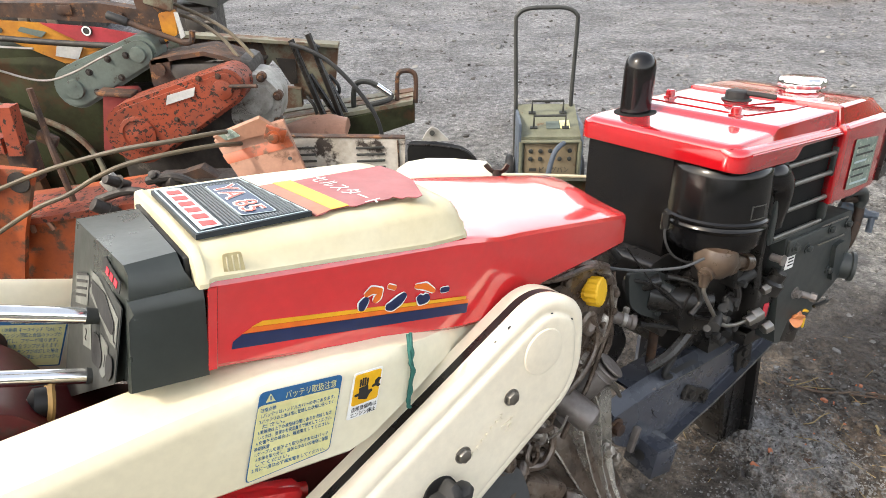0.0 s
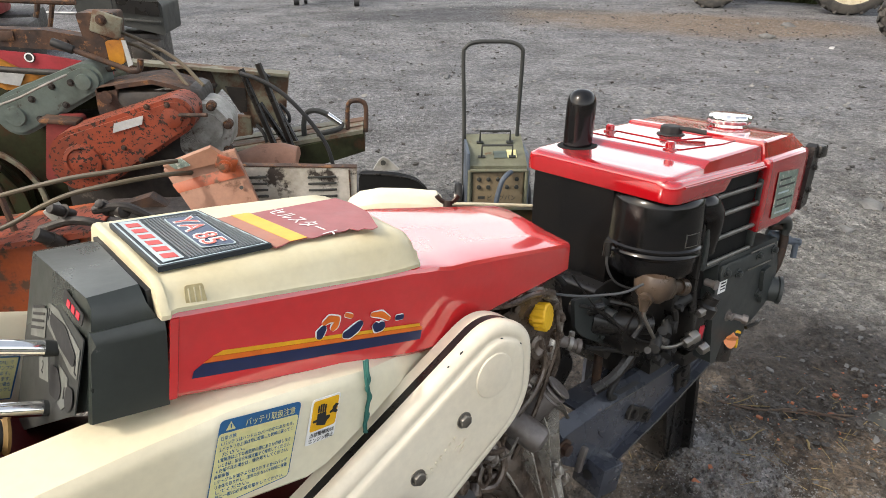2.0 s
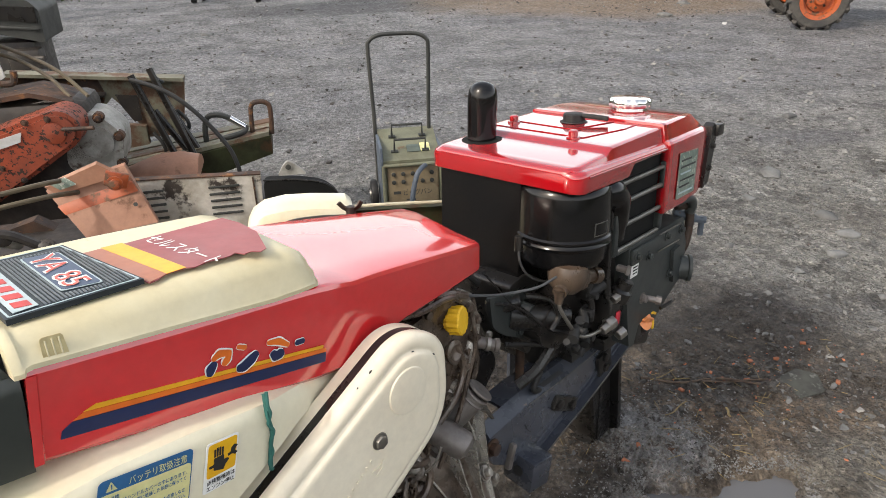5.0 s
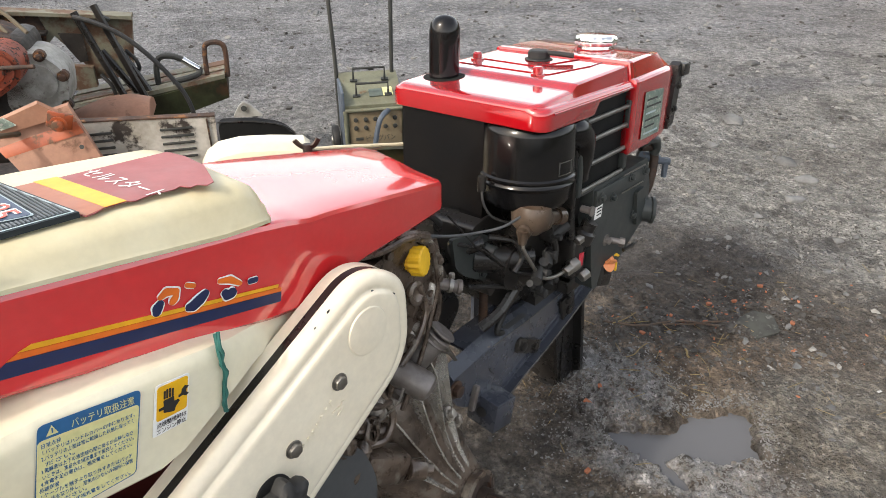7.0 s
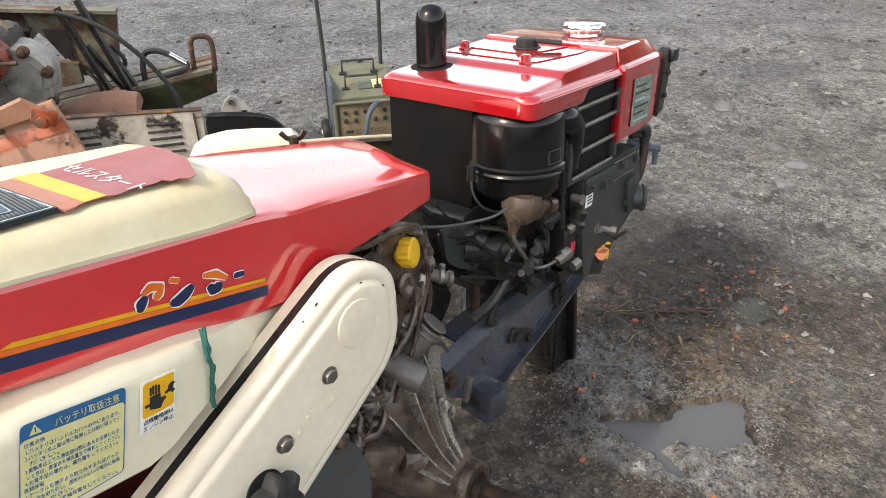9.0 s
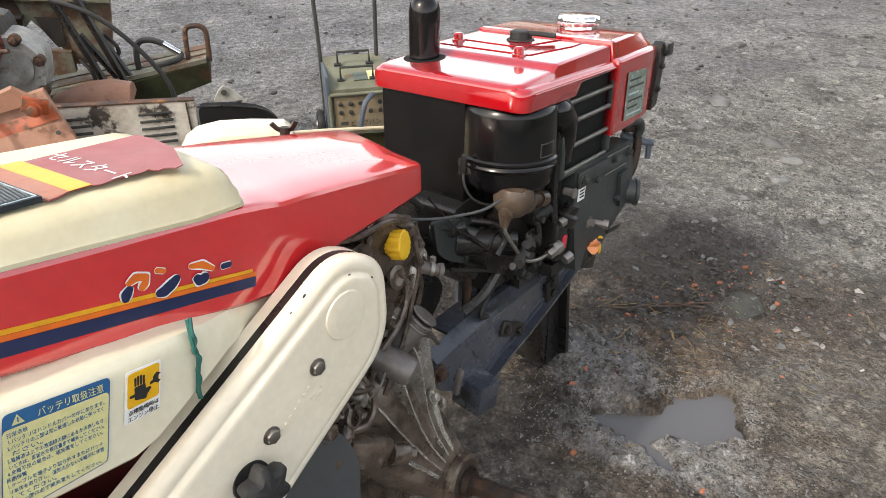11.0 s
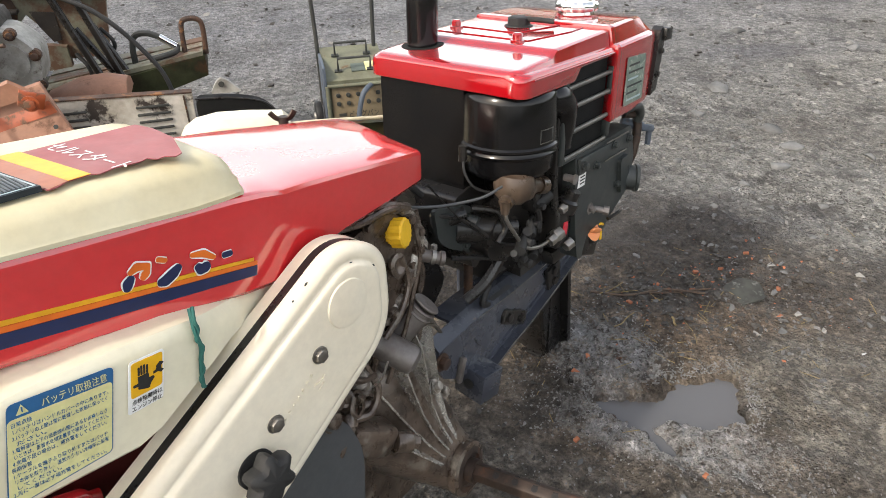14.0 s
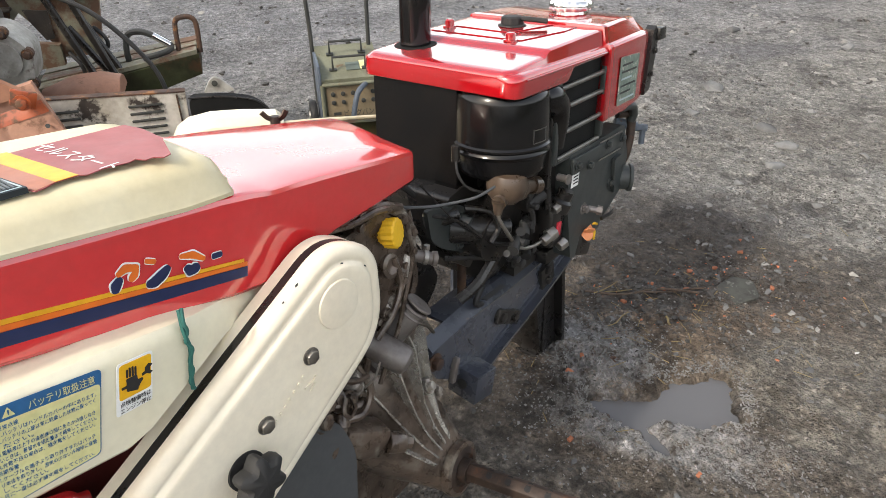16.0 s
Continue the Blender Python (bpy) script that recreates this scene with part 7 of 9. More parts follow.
def far_engine_tiller():
    t = thing("diesel_tiller", pose(-1.26, 3.5, 0, 0, 0, 0), "dark grey diesel tiller parked behind the scrap heap", "tiller", "scrapped tillers in the heap")
    part("bonnet", merged(prism(rounded([(-0.17, 0.865), (0.2, 0.845), (0.235, 0.8), (0.23, 0.66), (-0.16, 0.76)], 0.015), "y", -0.1, 0.2, 0.01)), PANEL, t, "faded dark grey bonnet")
    part("bonnet_rib", box((0.13, -0.104, 0.73), (0.18, 0.01, 0.012), 0.003, (0, 6, 0)), PANEL, t)
    part("bonnet_side", prism([(0.03, 0.83), (0.22, 0.815), (0.22, 0.75), (0.03, 0.77)], "y", -0.108, -0.098, 0.004), SATIN, t)
    part("tie", tube([(0.01, -0.112, 0.87), (0.012, -0.114, 0.78), (0.015, -0.112, 0.7)], 0.004, 6), RUBBER, t)
    part("white_cap", lathe([(0, 0), (0.035, 0), (0.035, 0.012), (0, 0.014)], (0.12, -0.02, 0.855), (0, 0, 1), 20), PAPER, t)
    part("white_bar", box((-0.1, -0.05, 0.88), (0.12, 0.02, 0.012), 0.004), PAPER, t)
    part("ring", tube([(0.0 + 0.03 * math.cos(a), -0.03, 0.91 + 0.035 * math.sin(a)) for a in [k * math.pi / 6 - 1.2 for k in range(11)]], 0.006, 6), PAPER, t)
    part("block", merged(box((0.0, 0.06, 0.42), (0.36, 0.26, 0.5), 0.03), box((0.13, -0.08, 0.58), (0.14, 0.1, 0.12), 0.02), rod((0.16, -0.12, 0.6), (0.22, -0.14, 0.6), 0.012, n=10), rod((0.17, -0.1, 0.52), (0.17, -0.18, 0.52), 0.04, n=18)), GREASE, t)
    part("skid", box((0.0, 0.06, 0.09), (0.4, 0.2, 0.18), 0.02), GREASE, t)
    part("handlebar", tube([(-0.35, -0.1, 0.75), (-0.28, -0.1, 0.93), (-0.2, -0.1, 0.99), (-0.08, -0.1, 1.0), (0.02, -0.1, 0.985), (0.08, -0.1, 0.96)], 0.012, 8), RUST, t)
    part("handlebar", tube([(-0.3, -0.1, 0.7), (-0.22, -0.12, 0.88), (-0.1, -0.12, 0.96), (0.05, -0.12, 0.965)], 0.011, 8), RUST, t)
    part("shield", box((-0.35, 0.0, 0.86), (0.2, 0.1, 0.1), 0.02), SCRAP_RED, t)


for make in (orange_tiller, green_tiller, olive_guard, orange_frame, carrier_bed, louvred_bonnet, salmon_board, greasy_engine, far_engine_tiller):
    make()
for pts, r, label in (([(-1.3, 1.45, 0.47), (-1.08, 1.43, 0.55), (-0.937, 1.42, 0.603), (-0.85, 1.42, 0.629), (-0.717, 1.42, 0.66), (-0.604, 1.43, 0.673), (-0.53, 1.49, 0.668), (-0.5, 1.56, 0.65)], 0.0056, "olive-brown control cable draped over the heap"),
                      ([(-1.1, 1.38, 0.44), (-0.939, 1.38, 0.532), (-0.849, 1.38, 0.568), (-0.77, 1.38, 0.61), (-0.693, 1.38, 0.64), (-0.595, 1.4, 0.655), (-0.52, 1.47, 0.645), (-0.48, 1.55, 0.62)], 0.0056, "olive-brown control cable draped over the heap"),
                      ([(-0.86, 2.24, 0.87), (-0.75, 2.24, 0.82), (-0.65, 2.2, 0.77), (-0.57, 2.15, 0.7)], 0.006, "thin olive cable hanging from a rusty bracket"),
                      ([(-0.9, 2.24, 0.84), (-0.78, 2.24, 0.81), (-0.68, 2.2, 0.755), (-0.62, 2.15, 0.7)], 0.006, "thin olive cable hanging from a rusty bracket")):
    tagged(part("cable", tube(pts, r, 8), CABLE), label, "cable", "cables on the heap")
tagged(part("floor_pan", prism([(-0.93, 0.44), (-0.62, 0.53), (-0.58, 0.5), (-0.72, 0.42), (-0.9, 0.4)], "y", 1.62, 1.66, 0.004), RUST), "dull brown steel pan on the scrap heap", "steel pan")

# white panel standing between the tractor and the heap
wp = thing("white_cover", IDENT, "glossy white curved cover with a dark trim line", "cover")
part("shell", loft([[(xx, 1.28, 0.3), (xx, 1.28, zz - 0.03), (xx, 1.288, zz - 0.012), (xx, 1.305, zz - 0.003), (xx, 1.33, zz), (xx, 1.36, zz - 0.004), (xx, 1.37, zz - 0.03), (xx, 1.37, 0.3)]
                     for xx, zz in ((-0.1, 0.57), (-0.093, 0.6), (-0.08, 0.622), (-0.055, 0.638), (-0.01, 0.645), (0.05, 0.642), (0.12, 0.634), (0.132, 0.622))]), WHITE, wp)
part("trim_line", tube([(-0.045, 1.276, 0.55), (-0.035, 1.276, 0.588), (-0.01, 1.276, 0.612), (0.05, 1.276, 0.617), (0.13, 1.276, 0.612)], 0.0025, 6), PANEL, wp)
part("rail", tube([(0.09, 1.32, 0.614), (0.2, 1.32, 0.61), (0.36, 1.32, 0.6)], 0.004, 8), CREAM_RIM, wp)
part("rear_sheet", prism([(0.09, 0.6), (0.36, 0.585), (0.36, 0.3), (0.09, 0.3)], "y", 1.33, 1.345, 0.003), OLIVE, wp)
part("base", box((0.12, 1.33, 0.15), (0.4, 0.1, 0.3), 0.01), GREASE, wp)


# ---- tractors at the back of the yard ----
def wheel(parent, c, r, wide, rim_r, rim_mat, hub_mat, axis, lugs=18):
    c, axis = Vector(c), Vector(axis).normalized()
    w = part("wheel", lathe([(rim_r, -wide * 0.42), (rim_r + 0.02, -wide * 0.5), (r * 0.9, -wide * 0.5), (r * 0.97, -wide * 0.4), (r * 0.97, wide * 0.4), (r * 0.9, wide * 0.5), (rim_r + 0.02, wide * 0.5), (rim_r, wide * 0.42), (rim_r, -wide * 0.42)], c, axis, 40, caps=False), TYRE, parent)
    turn = axis.to_track_quat("Z", "Y").to_matrix().to_4x4()
    bits = []
    for k in range(lugs):
        for s in (-1, 1):
            a = 2 * math.pi * (k + 0.25 * s) / lugs
            b = box((0, 0, 0), (0.05, 0.05, wide * 0.5), 0.006)
            bmesh.ops.transform(b, matrix=Matrix.Translation(c) @ turn @ Matrix.Rotation(a, 4, "Z") @ Matrix.Translation((r * 0.965, 0, s * wide * 0.22)) @ Matrix.Rotation(radians(35 * s), 4, "X"), verts=b.verts)
            bits.append(b)
    part("tread", merged(*bits), TYRE, w)
    rim = part("rim", lathe([(0.0, wide * 0.1), (rim_r * 0.35, wide * 0.1), (rim_r * 0.62, wide * 0.02), (rim_r * 0.78, wide * 0.06), (rim_r * 0.82, wide * 0.42), (rim_r * 1.03, wide * 0.47), (rim_r * 1.03, wide * 0.3), (rim_r * 0.9, -wide * 0.2), (0.0, -wide * 0.2)], c, axis, 36), rim_mat, w)
    part("hub", lathe([(0.0, 0.0), (rim_r * 0.62, 0.0), (rim_r * 0.6, 0.012), (rim_r * 0.3, 0.03), (rim_r * 0.22, 0.07), (0.0, 0.075)], c + axis * wide * 0.1, axis, 28), hub_mat, w)
    side = axis.orthogonal().normalized()
    for k in range(6):
        q = Matrix.Rotation(2 * math.pi * k / 6, 4, axis) @ side
        part("wheel_nut", bolt(c + axis * (wide * 0.1 + 0.012) + q * rim_r * 0.42, axis, 0.014, 0.016), RUST, w)
    return w


def tractor(m, paint, front_rim, rear_rim, rear_hub, label, front_r, rear_r, base, track):
    """x points from the rear axle to the front axle, y to its left; the shown side is y = 0."""
    t = thing("tractor", m, label, "tractor", "tractors at the back of the yard")
    wheel(t, (base, 0, front_r), front_r, 0.16, front_r * 0.64, front_rim, front_rim, (0, 1, 0), 16)
    wheel(t, (base, -track, front_r), front_r, 0.16, front_r * 0.64, front_rim, front_rim, (0, -1, 0), 16)
    wheel(t, (0, 0.05, rear_r), rear_r, 0.26, rear_r * 0.72, rear_rim, rear_hub, (0, 1, 0), 20)
    wheel(t, (0, -track - 0.05, rear_r), rear_r, 0.26, rear_r * 0.72, rear_rim, rear_hub, (0, -1, 0), 20)
    part("front_axle", merged(rod((base, -0.1, front_r), (base, -track + 0.1, front_r), 0.04, n=12), box((base - 0.25, -track / 2, front_r + 0.1), (0.6, 0.2, 0.16), 0.02)), GREASE, t)
    part("gearbox", merged(box((0.1, -track / 2, rear_r), (0.5, 0.3, 0.34), 0.03), rod((0, -0.1, rear_r), (0, -track + 0.1, rear_r), 0.09, n=16), box((base * 0.5, -track / 2, rear_r - 0.02), (base * 0.7, 0.26, 0.26), 0.03)), GREASE, t)
    part("bonnet", loft([[(base * 0.35, -track / 2 + s * 0.25, z) for s, z in ((-1, rear_r + 0.1), (-1, rear_r + 0.5), (-0.8, rear_r + 0.56), (0.8, rear_r + 0.56), (1, rear_r + 0.5), (1, rear_r + 0.1))],
                         [(base * 0.95, -track / 2 + s * 0.23, z) for s, z in ((-1, rear_r), (-1, rear_r + 0.42), (-0.8, rear_r + 0.5), (0.8, rear_r + 0.5), (1, rear_r + 0.42), (1, rear_r))],
                         [(base * 1.12, -track / 2 + s * 0.21, z) for s, z in ((-1, rear_r), (-1, rear_r + 0.36), (-0.8, rear_r + 0.44), (0.8, rear_r + 0.44), (1, rear_r + 0.36), (1, rear_r))]]), paint, t)
    for s in (-0.02, -track + 0.02):
        part("mudguard", tube([(0.5, s - 0.15 * (1 if s > -0.5 else -1), rear_r * 1.2), (0.35, s - 0.15 * (1 if s > -0.5 else -1), rear_r * 1.85), (0.0, s - 0.15 * (1 if s > -0.5 else -1), rear_r * 2.15), (-0.35, s - 0.15 * (1 if s > -0.5 else -1), rear_r * 1.85)], 0.02, 6, flat=0.12), paint, t)
    part("seat", merged(box((0.0, -track / 2, rear_r + 0.42), (0.4, 0.4, 0.1), 0.03), box((-0.2, -track / 2, rear_r + 0.62), (0.08, 0.4, 0.36), 0.03)), RUBBER, t)
    part("steering_wheel", merged(tube([(base * 0.33 + 0.16 * math.cos(a), -track / 2 + 0.17 * math.sin(a), rear_r + 0.75 + 0.06 * math.cos(a)) for a in [k * math.pi / 8 for k in range(17)]], 0.014, 8), rod((base * 0.35, -track / 2, rear_r + 0.5), (base * 0.33, -track / 2, rear_r + 0.75), 0.02, n=10)), RUBBER, t)
    part("step_rail", tube([(base * 0.35, 0.0, rear_r + 0.08), (base * 0.4, 0.02, rear_r - 0.06), (base * 0.62, 0.02, rear_r - 0.06), (base * 0.66, 0.0, rear_r + 0.08)], 0.014, 8, 0), paint, t)


def heading(a, b, z=0.0):
    """Pose at a with x towards b, and y to the side that faces the yard."""
    d = (Vector(b) - Vector(a)).normalized()
    return Matrix(((d.x, -d.y, 0, a[0]), (d.y, d.x, 0, a[1]), (0, 0, 1, z), (0, 0, 0, 1)))


tractor(heading((6.4, 9.0), (4.82, 9.72)), SCRAP_RED, CREAM_RIM, CREAM_RIM, OCHRE_RIM, "old red tractor with dirty cream rims at the yard edge", 0.34, 0.54, 1.73, 1.1)
tractor(heading((6.75, 5.25), (5.22, 5.95)), BRIGHT_ORANGE, BRIGHT_ORANGE, BRIGHT_ORANGE, BRIGHT_ORANGE, "old orange tractor with orange rims at the yard edge", 0.285, 0.5, 1.68, 1.0)


# ---- sliding yard gate and lattice panel ----
def lattice(parent, a, b, low, high, pitch, r=0.004, mat=None):
    a, b = Vector(a), Vector(b)
    n = int((b - a).length / pitch)
    run = (high - low) / pitch
    bits = []
    for k in range(-int(run), n + 1):
        for s in (1, -1):
            x0, x1 = (k, k + run) if s > 0 else (k + run, k)
            z0, z1 = low, high
            lo, hi = min(x0, x1), max(x0, x1)
            def at(x):
                return low + (x - x0) / (x1 - x0) * (high - low)
            c0, c1 = max(lo, 0), min(hi, n)
            if c1 <= c0:
                continue
            p = a + (b - a) * (c0 / n)
            q = a + (b - a) * (c1 / n)
            bits.append(rod((p.x, p.y, at(c0)), (q.x, q.y, at(c1)), r, n=4))
    ob = part("wire_lattice", merged(*bits), mat or GALV, parent)
    return tagged(ob, kind="stuff")


def yard_gate():
    t = thing("sliding_gate", IDENT, "weathered steel lattice sliding gate on small castors", "gate")
    a, b = Vector((-1.02, 10.35, 0)), Vector((1.9, 18.6, 0))
    d = (b - a).normalized()
    part("bottom_rail", tube([a + Vector((0, 0, 0.2)), b + Vector((0, 0, 0.2))], 0.03, 6, 0), GALV, t)
    part("top_rail", tube([a + Vector((0, 0, 1.5)), b + Vector((0, 0, 1.5))], 0.03, 6, 0), GALV, t)
    for k in range(8):
        p = a + (b - a) * k / 7
        part("post", rod(p + Vector((0, 0, 0.2)), p + Vector((0, 0, 1.5)), 0.022, n=8), GALV, t)
        part("castor", merged(rod(p + Vector((-0.02, 0, 0.05)), p + Vector((0.02, 0, 0.05)), 0.05, n=16), rod(p + Vector((0, 0, 0.05)), p + Vector((0, 0, 0.2)), 0.014, n=8)), RUBBER, t)
    lattice(t, a, b, 0.22, 1.48, 0.14, 0.005)
    for k in range(4):
        p = a + (b - a) * (0.25 + 0.22 * k)
        part("brace", rod(p + Vector((0, 0, 1.5)), p + Vector((0.5, -0.2, 0.12)), 0.018, n=8), GALV, t)
    # the tapered stand at its end
    for x in (-1.22, -0.36):
        part("stand_leg", rod((x, 10.2 - (x + 1.22) * 0.2, 0.16), (x + (0.1 if x < -1 else -0.42), 10.25, 1.6), 0.026, n=8), GALV, t)
        part("castor", merged(rod((x + 0.05, 10.18 - (x + 1.22) * 0.2, 0.06), (x + 0.12, 10.18 - (x + 1.22) * 0.2, 0.06), 0.06, n=16), rod((x + 0.08, 10.18, 0.06), (x + 0.08, 10.2, 0.18), 0.016, n=8)), RUBBER, t)
    part("stand_leg", rod((-1.12, 10.2, 0.16), (-1.0, 10.25, 1.6), 0.03, n=8), GALV, t)
    part("stand_foot", rod((-1.24, 10.2, 0.16), (-0.28, 10.03, 0.16), 0.024, n=8), GALV, t)
    part("stand_brace", rod((-0.72, 10.15, 0.3), (-1.05, 10.2, 1.5), 0.018, n=8), GALV, t)
    lattice(t, (-1.1, 10.2, 0), (-0.42, 10.08, 0), 0.18, 1.55, 0.1, 0.004, CREAM_RIM)


yard_gate()
lp = thing("lattice_panel", IDENT, "leaning galvanised lattice fence panel at the yard edge", "fence panel")
lattice(lp, (-4.6, 9.4, 0), (-2.6, 9.1, 0), 0.0, 1.5, 0.16, 0.007)
part("panel_post", rod((-2.6, 9.1, 0.0), (-2.85, 9.1, 1.7), 0.04, n=10), GALV, lp)
part("panel_rail", rod((-4.6, 9.4, 0.02), (-2.6, 9.1, 0.02), 0.02, n=8), GALV, lp)

for (x, y), size, z, mat, label, name, cat in (((-3.6, 6.4), (0.7, 0.4, 0.34), 0.55, SCRAP_RED, "faded red tiller bonnet on the far heap", "tiller_bonnet", "bonnet"), ((-3.1, 6.0), (0.5, 0.4, 0.38), 0.19, GREASE, "greasy dark engine on the ground of the far heap", "scrap_engine", "engine"),
                                             ((-3.8, 6.6), (1.4, 0.6, 0.38), 0.19, GREASE, "dark scrap machinery under the red bonnet", "scrap_block", "machinery")):
    o = tagged(part(name, box((0, 0, 0), size, 0.04, (0, 0, 12)), mat, None, at=pose(x, y, z)), label, cat)
for x, y, ax, lab in ((-3.45, 5.9, 6, "pale weathered wooden post leaning on the far heap"), (-3.1, 5.8, -8, "pale weathered wooden post leaning on the far heap")):
    tagged(part("wooden_post", box((0, 0, 0.5), (0.07, 0.05, 1.0), 0.006), WOOD, None, at=pose(x, y, 0, 4, ax, 10)), lab, "post", "posts by the far heap")
tagged(part("wooden_beam", box((0, 0, 0), (1.6, 0.16, 0.1), 0.01), WOOD, None, at=pose(-3.5, 5.85, 1.0, 0, -2, 6)), "old wooden beam with a rusty edge laid on posts", "beam")


# ---- ground ----
POOL = [(0.706, 0.918), (0.725, 0.94), (0.781, 0.932), (0.825, 0.913), (0.86, 0.898), (0.898, 0.922), (0.974, 0.916), (1.033, 0.916), (1.077, 0.895), (1.072, 0.861), (1.045, 0.814), (1.018, 0.761), (0.968, 0.772), (0.94, 0.765), (0.903, 0.78), (0.888, 0.796), (0.862, 0.785), (0.848, 0.815), (0.808, 0.813), (0.82, 0.784), (0.823, 0.739), (0.79, 0.735), (0.775, 0.811), (0.741, 0.861)]


def pool_distance(x, y):
    """Distance to the puddle's edge, negative inside it."""
    best, inside = 9.0, False
    for (x0, y0), (x1, y1) in zip(POOL, POOL[1:] + POOL[:1]):
        dx, dy = x1 - x0, y1 - y0
        t = max(0.0, min(1.0, ((x - x0) * dx + (y - y0) * dy) / (dx * dx + dy * dy)))
        best = min(best, math.hypot(x - x0 - t * dx, y - y0 - t * dy))
        if (y0 > y) != (y1 > y) and x < x0 + (y - y0) / dy * dx:
            inside = not inside
    return -best if inside else best


def lift(x, y):
    """Height of the yard: gentle swell, lumps and ruts, a hollow for the puddle."""
    z = 0.02 * noise.noise((x * 0.5, y * 0.5, 3.1)) * min(1.0, (abs(x) + abs(y)) / 6)
    z += 0.011 * noise.noise((x * 3.1, y * 3.1, 0.7)) + 0.007 * noise.noise((x * 9.0, y * 9.0, 5.0))
    near = max(0.0, 1.0 - math.hypot(x - 1.0, y - 1.2) / 6.0)
    if near > 0.3:
        z += near * (0.012 * noise.noise((x * 14, y * 14, 1.0)) + 0.006 * abs(noise.noise((x * 29, y * 29, 2.0))) + 0.004 * noise.noise((x * 58, y * 58, 5.0)))
    if math.hypot(x - 1.0, y - 0.9) < 1.3:
        d = pool_distance(x, y) + 0.014 * noise.noise((x * 13, y * 13, 8.0)) + 0.016 * noise.noise((x * 38, y * 38, 9.0)) + 0.008 * noise.noise((x * 80, y * 80, 3.0))
        z -= 0.03 * max(0.0, min(1.0, (0.012 - d) / 0.03))
        crust = math.exp(-((d - 0.06) / 0.06) ** 2)
        lump = abs(noise.noise((x * 34, y * 34, 4.0))) + 0.6 * abs(noise.noise((x * 71, y * 71, 6.0)))
        z += crust * (0.004 + 0.02 * lump)
        # the bank of grey mud between the puddle and the stand
        bank = math.exp(-(((x - 0.82) / 0.13) ** 2 + ((y - 1.06) / 0.13) ** 2))
        z += bank * (0.008 + 0.02 * lump)
        shelf = min((0.972 - y) * 0.762 + (1.149 - x) * 0.648, x - 1.122 + 0.58 * max(0.0, 0.937 - y)) + 0.02 * noise.noise((x * 7, y * 7, 11.0))
        z += 0.022 * max(0.0, min(1.0, shelf / 0.05)) * max(0.0, 1.0 - math.hypot(x - 1.35, y - 0.75) / 0.9)
    return z


def graded(lo, hi, fine_lo, fine_hi, step):
    xs = list(np.arange(fine_lo, fine_hi + step / 2, step))
    s, x = step, fine_hi
    while x < hi:
        s *= 1.13
        x += s
        xs.append(x)
    s, x = step, fine_lo
    while x > lo:
        s *= 1.13
        x -= s
        xs.insert(0, x)
    return xs


gx, gy = graded(-300, 300, 0.25, 2.2, 0.0065), graded(-200, 600, 0.4, 2.2, 0.0065)
gverts = [(x, y, lift(x, y) if abs(x) < 40 and -10 < y < 60 else 0.0) for y in gy for x in gx]
nx = len(gx)
gfaces = [(j * nx + i, j * nx + i + 1, (j + 1) * nx + i + 1, (j + 1) * nx + i) for j in range(len(gy) - 1) for i in range(nx - 1)]
gme = bpy.data.meshes.new("ground")
gme.from_pydata(gverts, [], gfaces)
gme.shade_smooth()


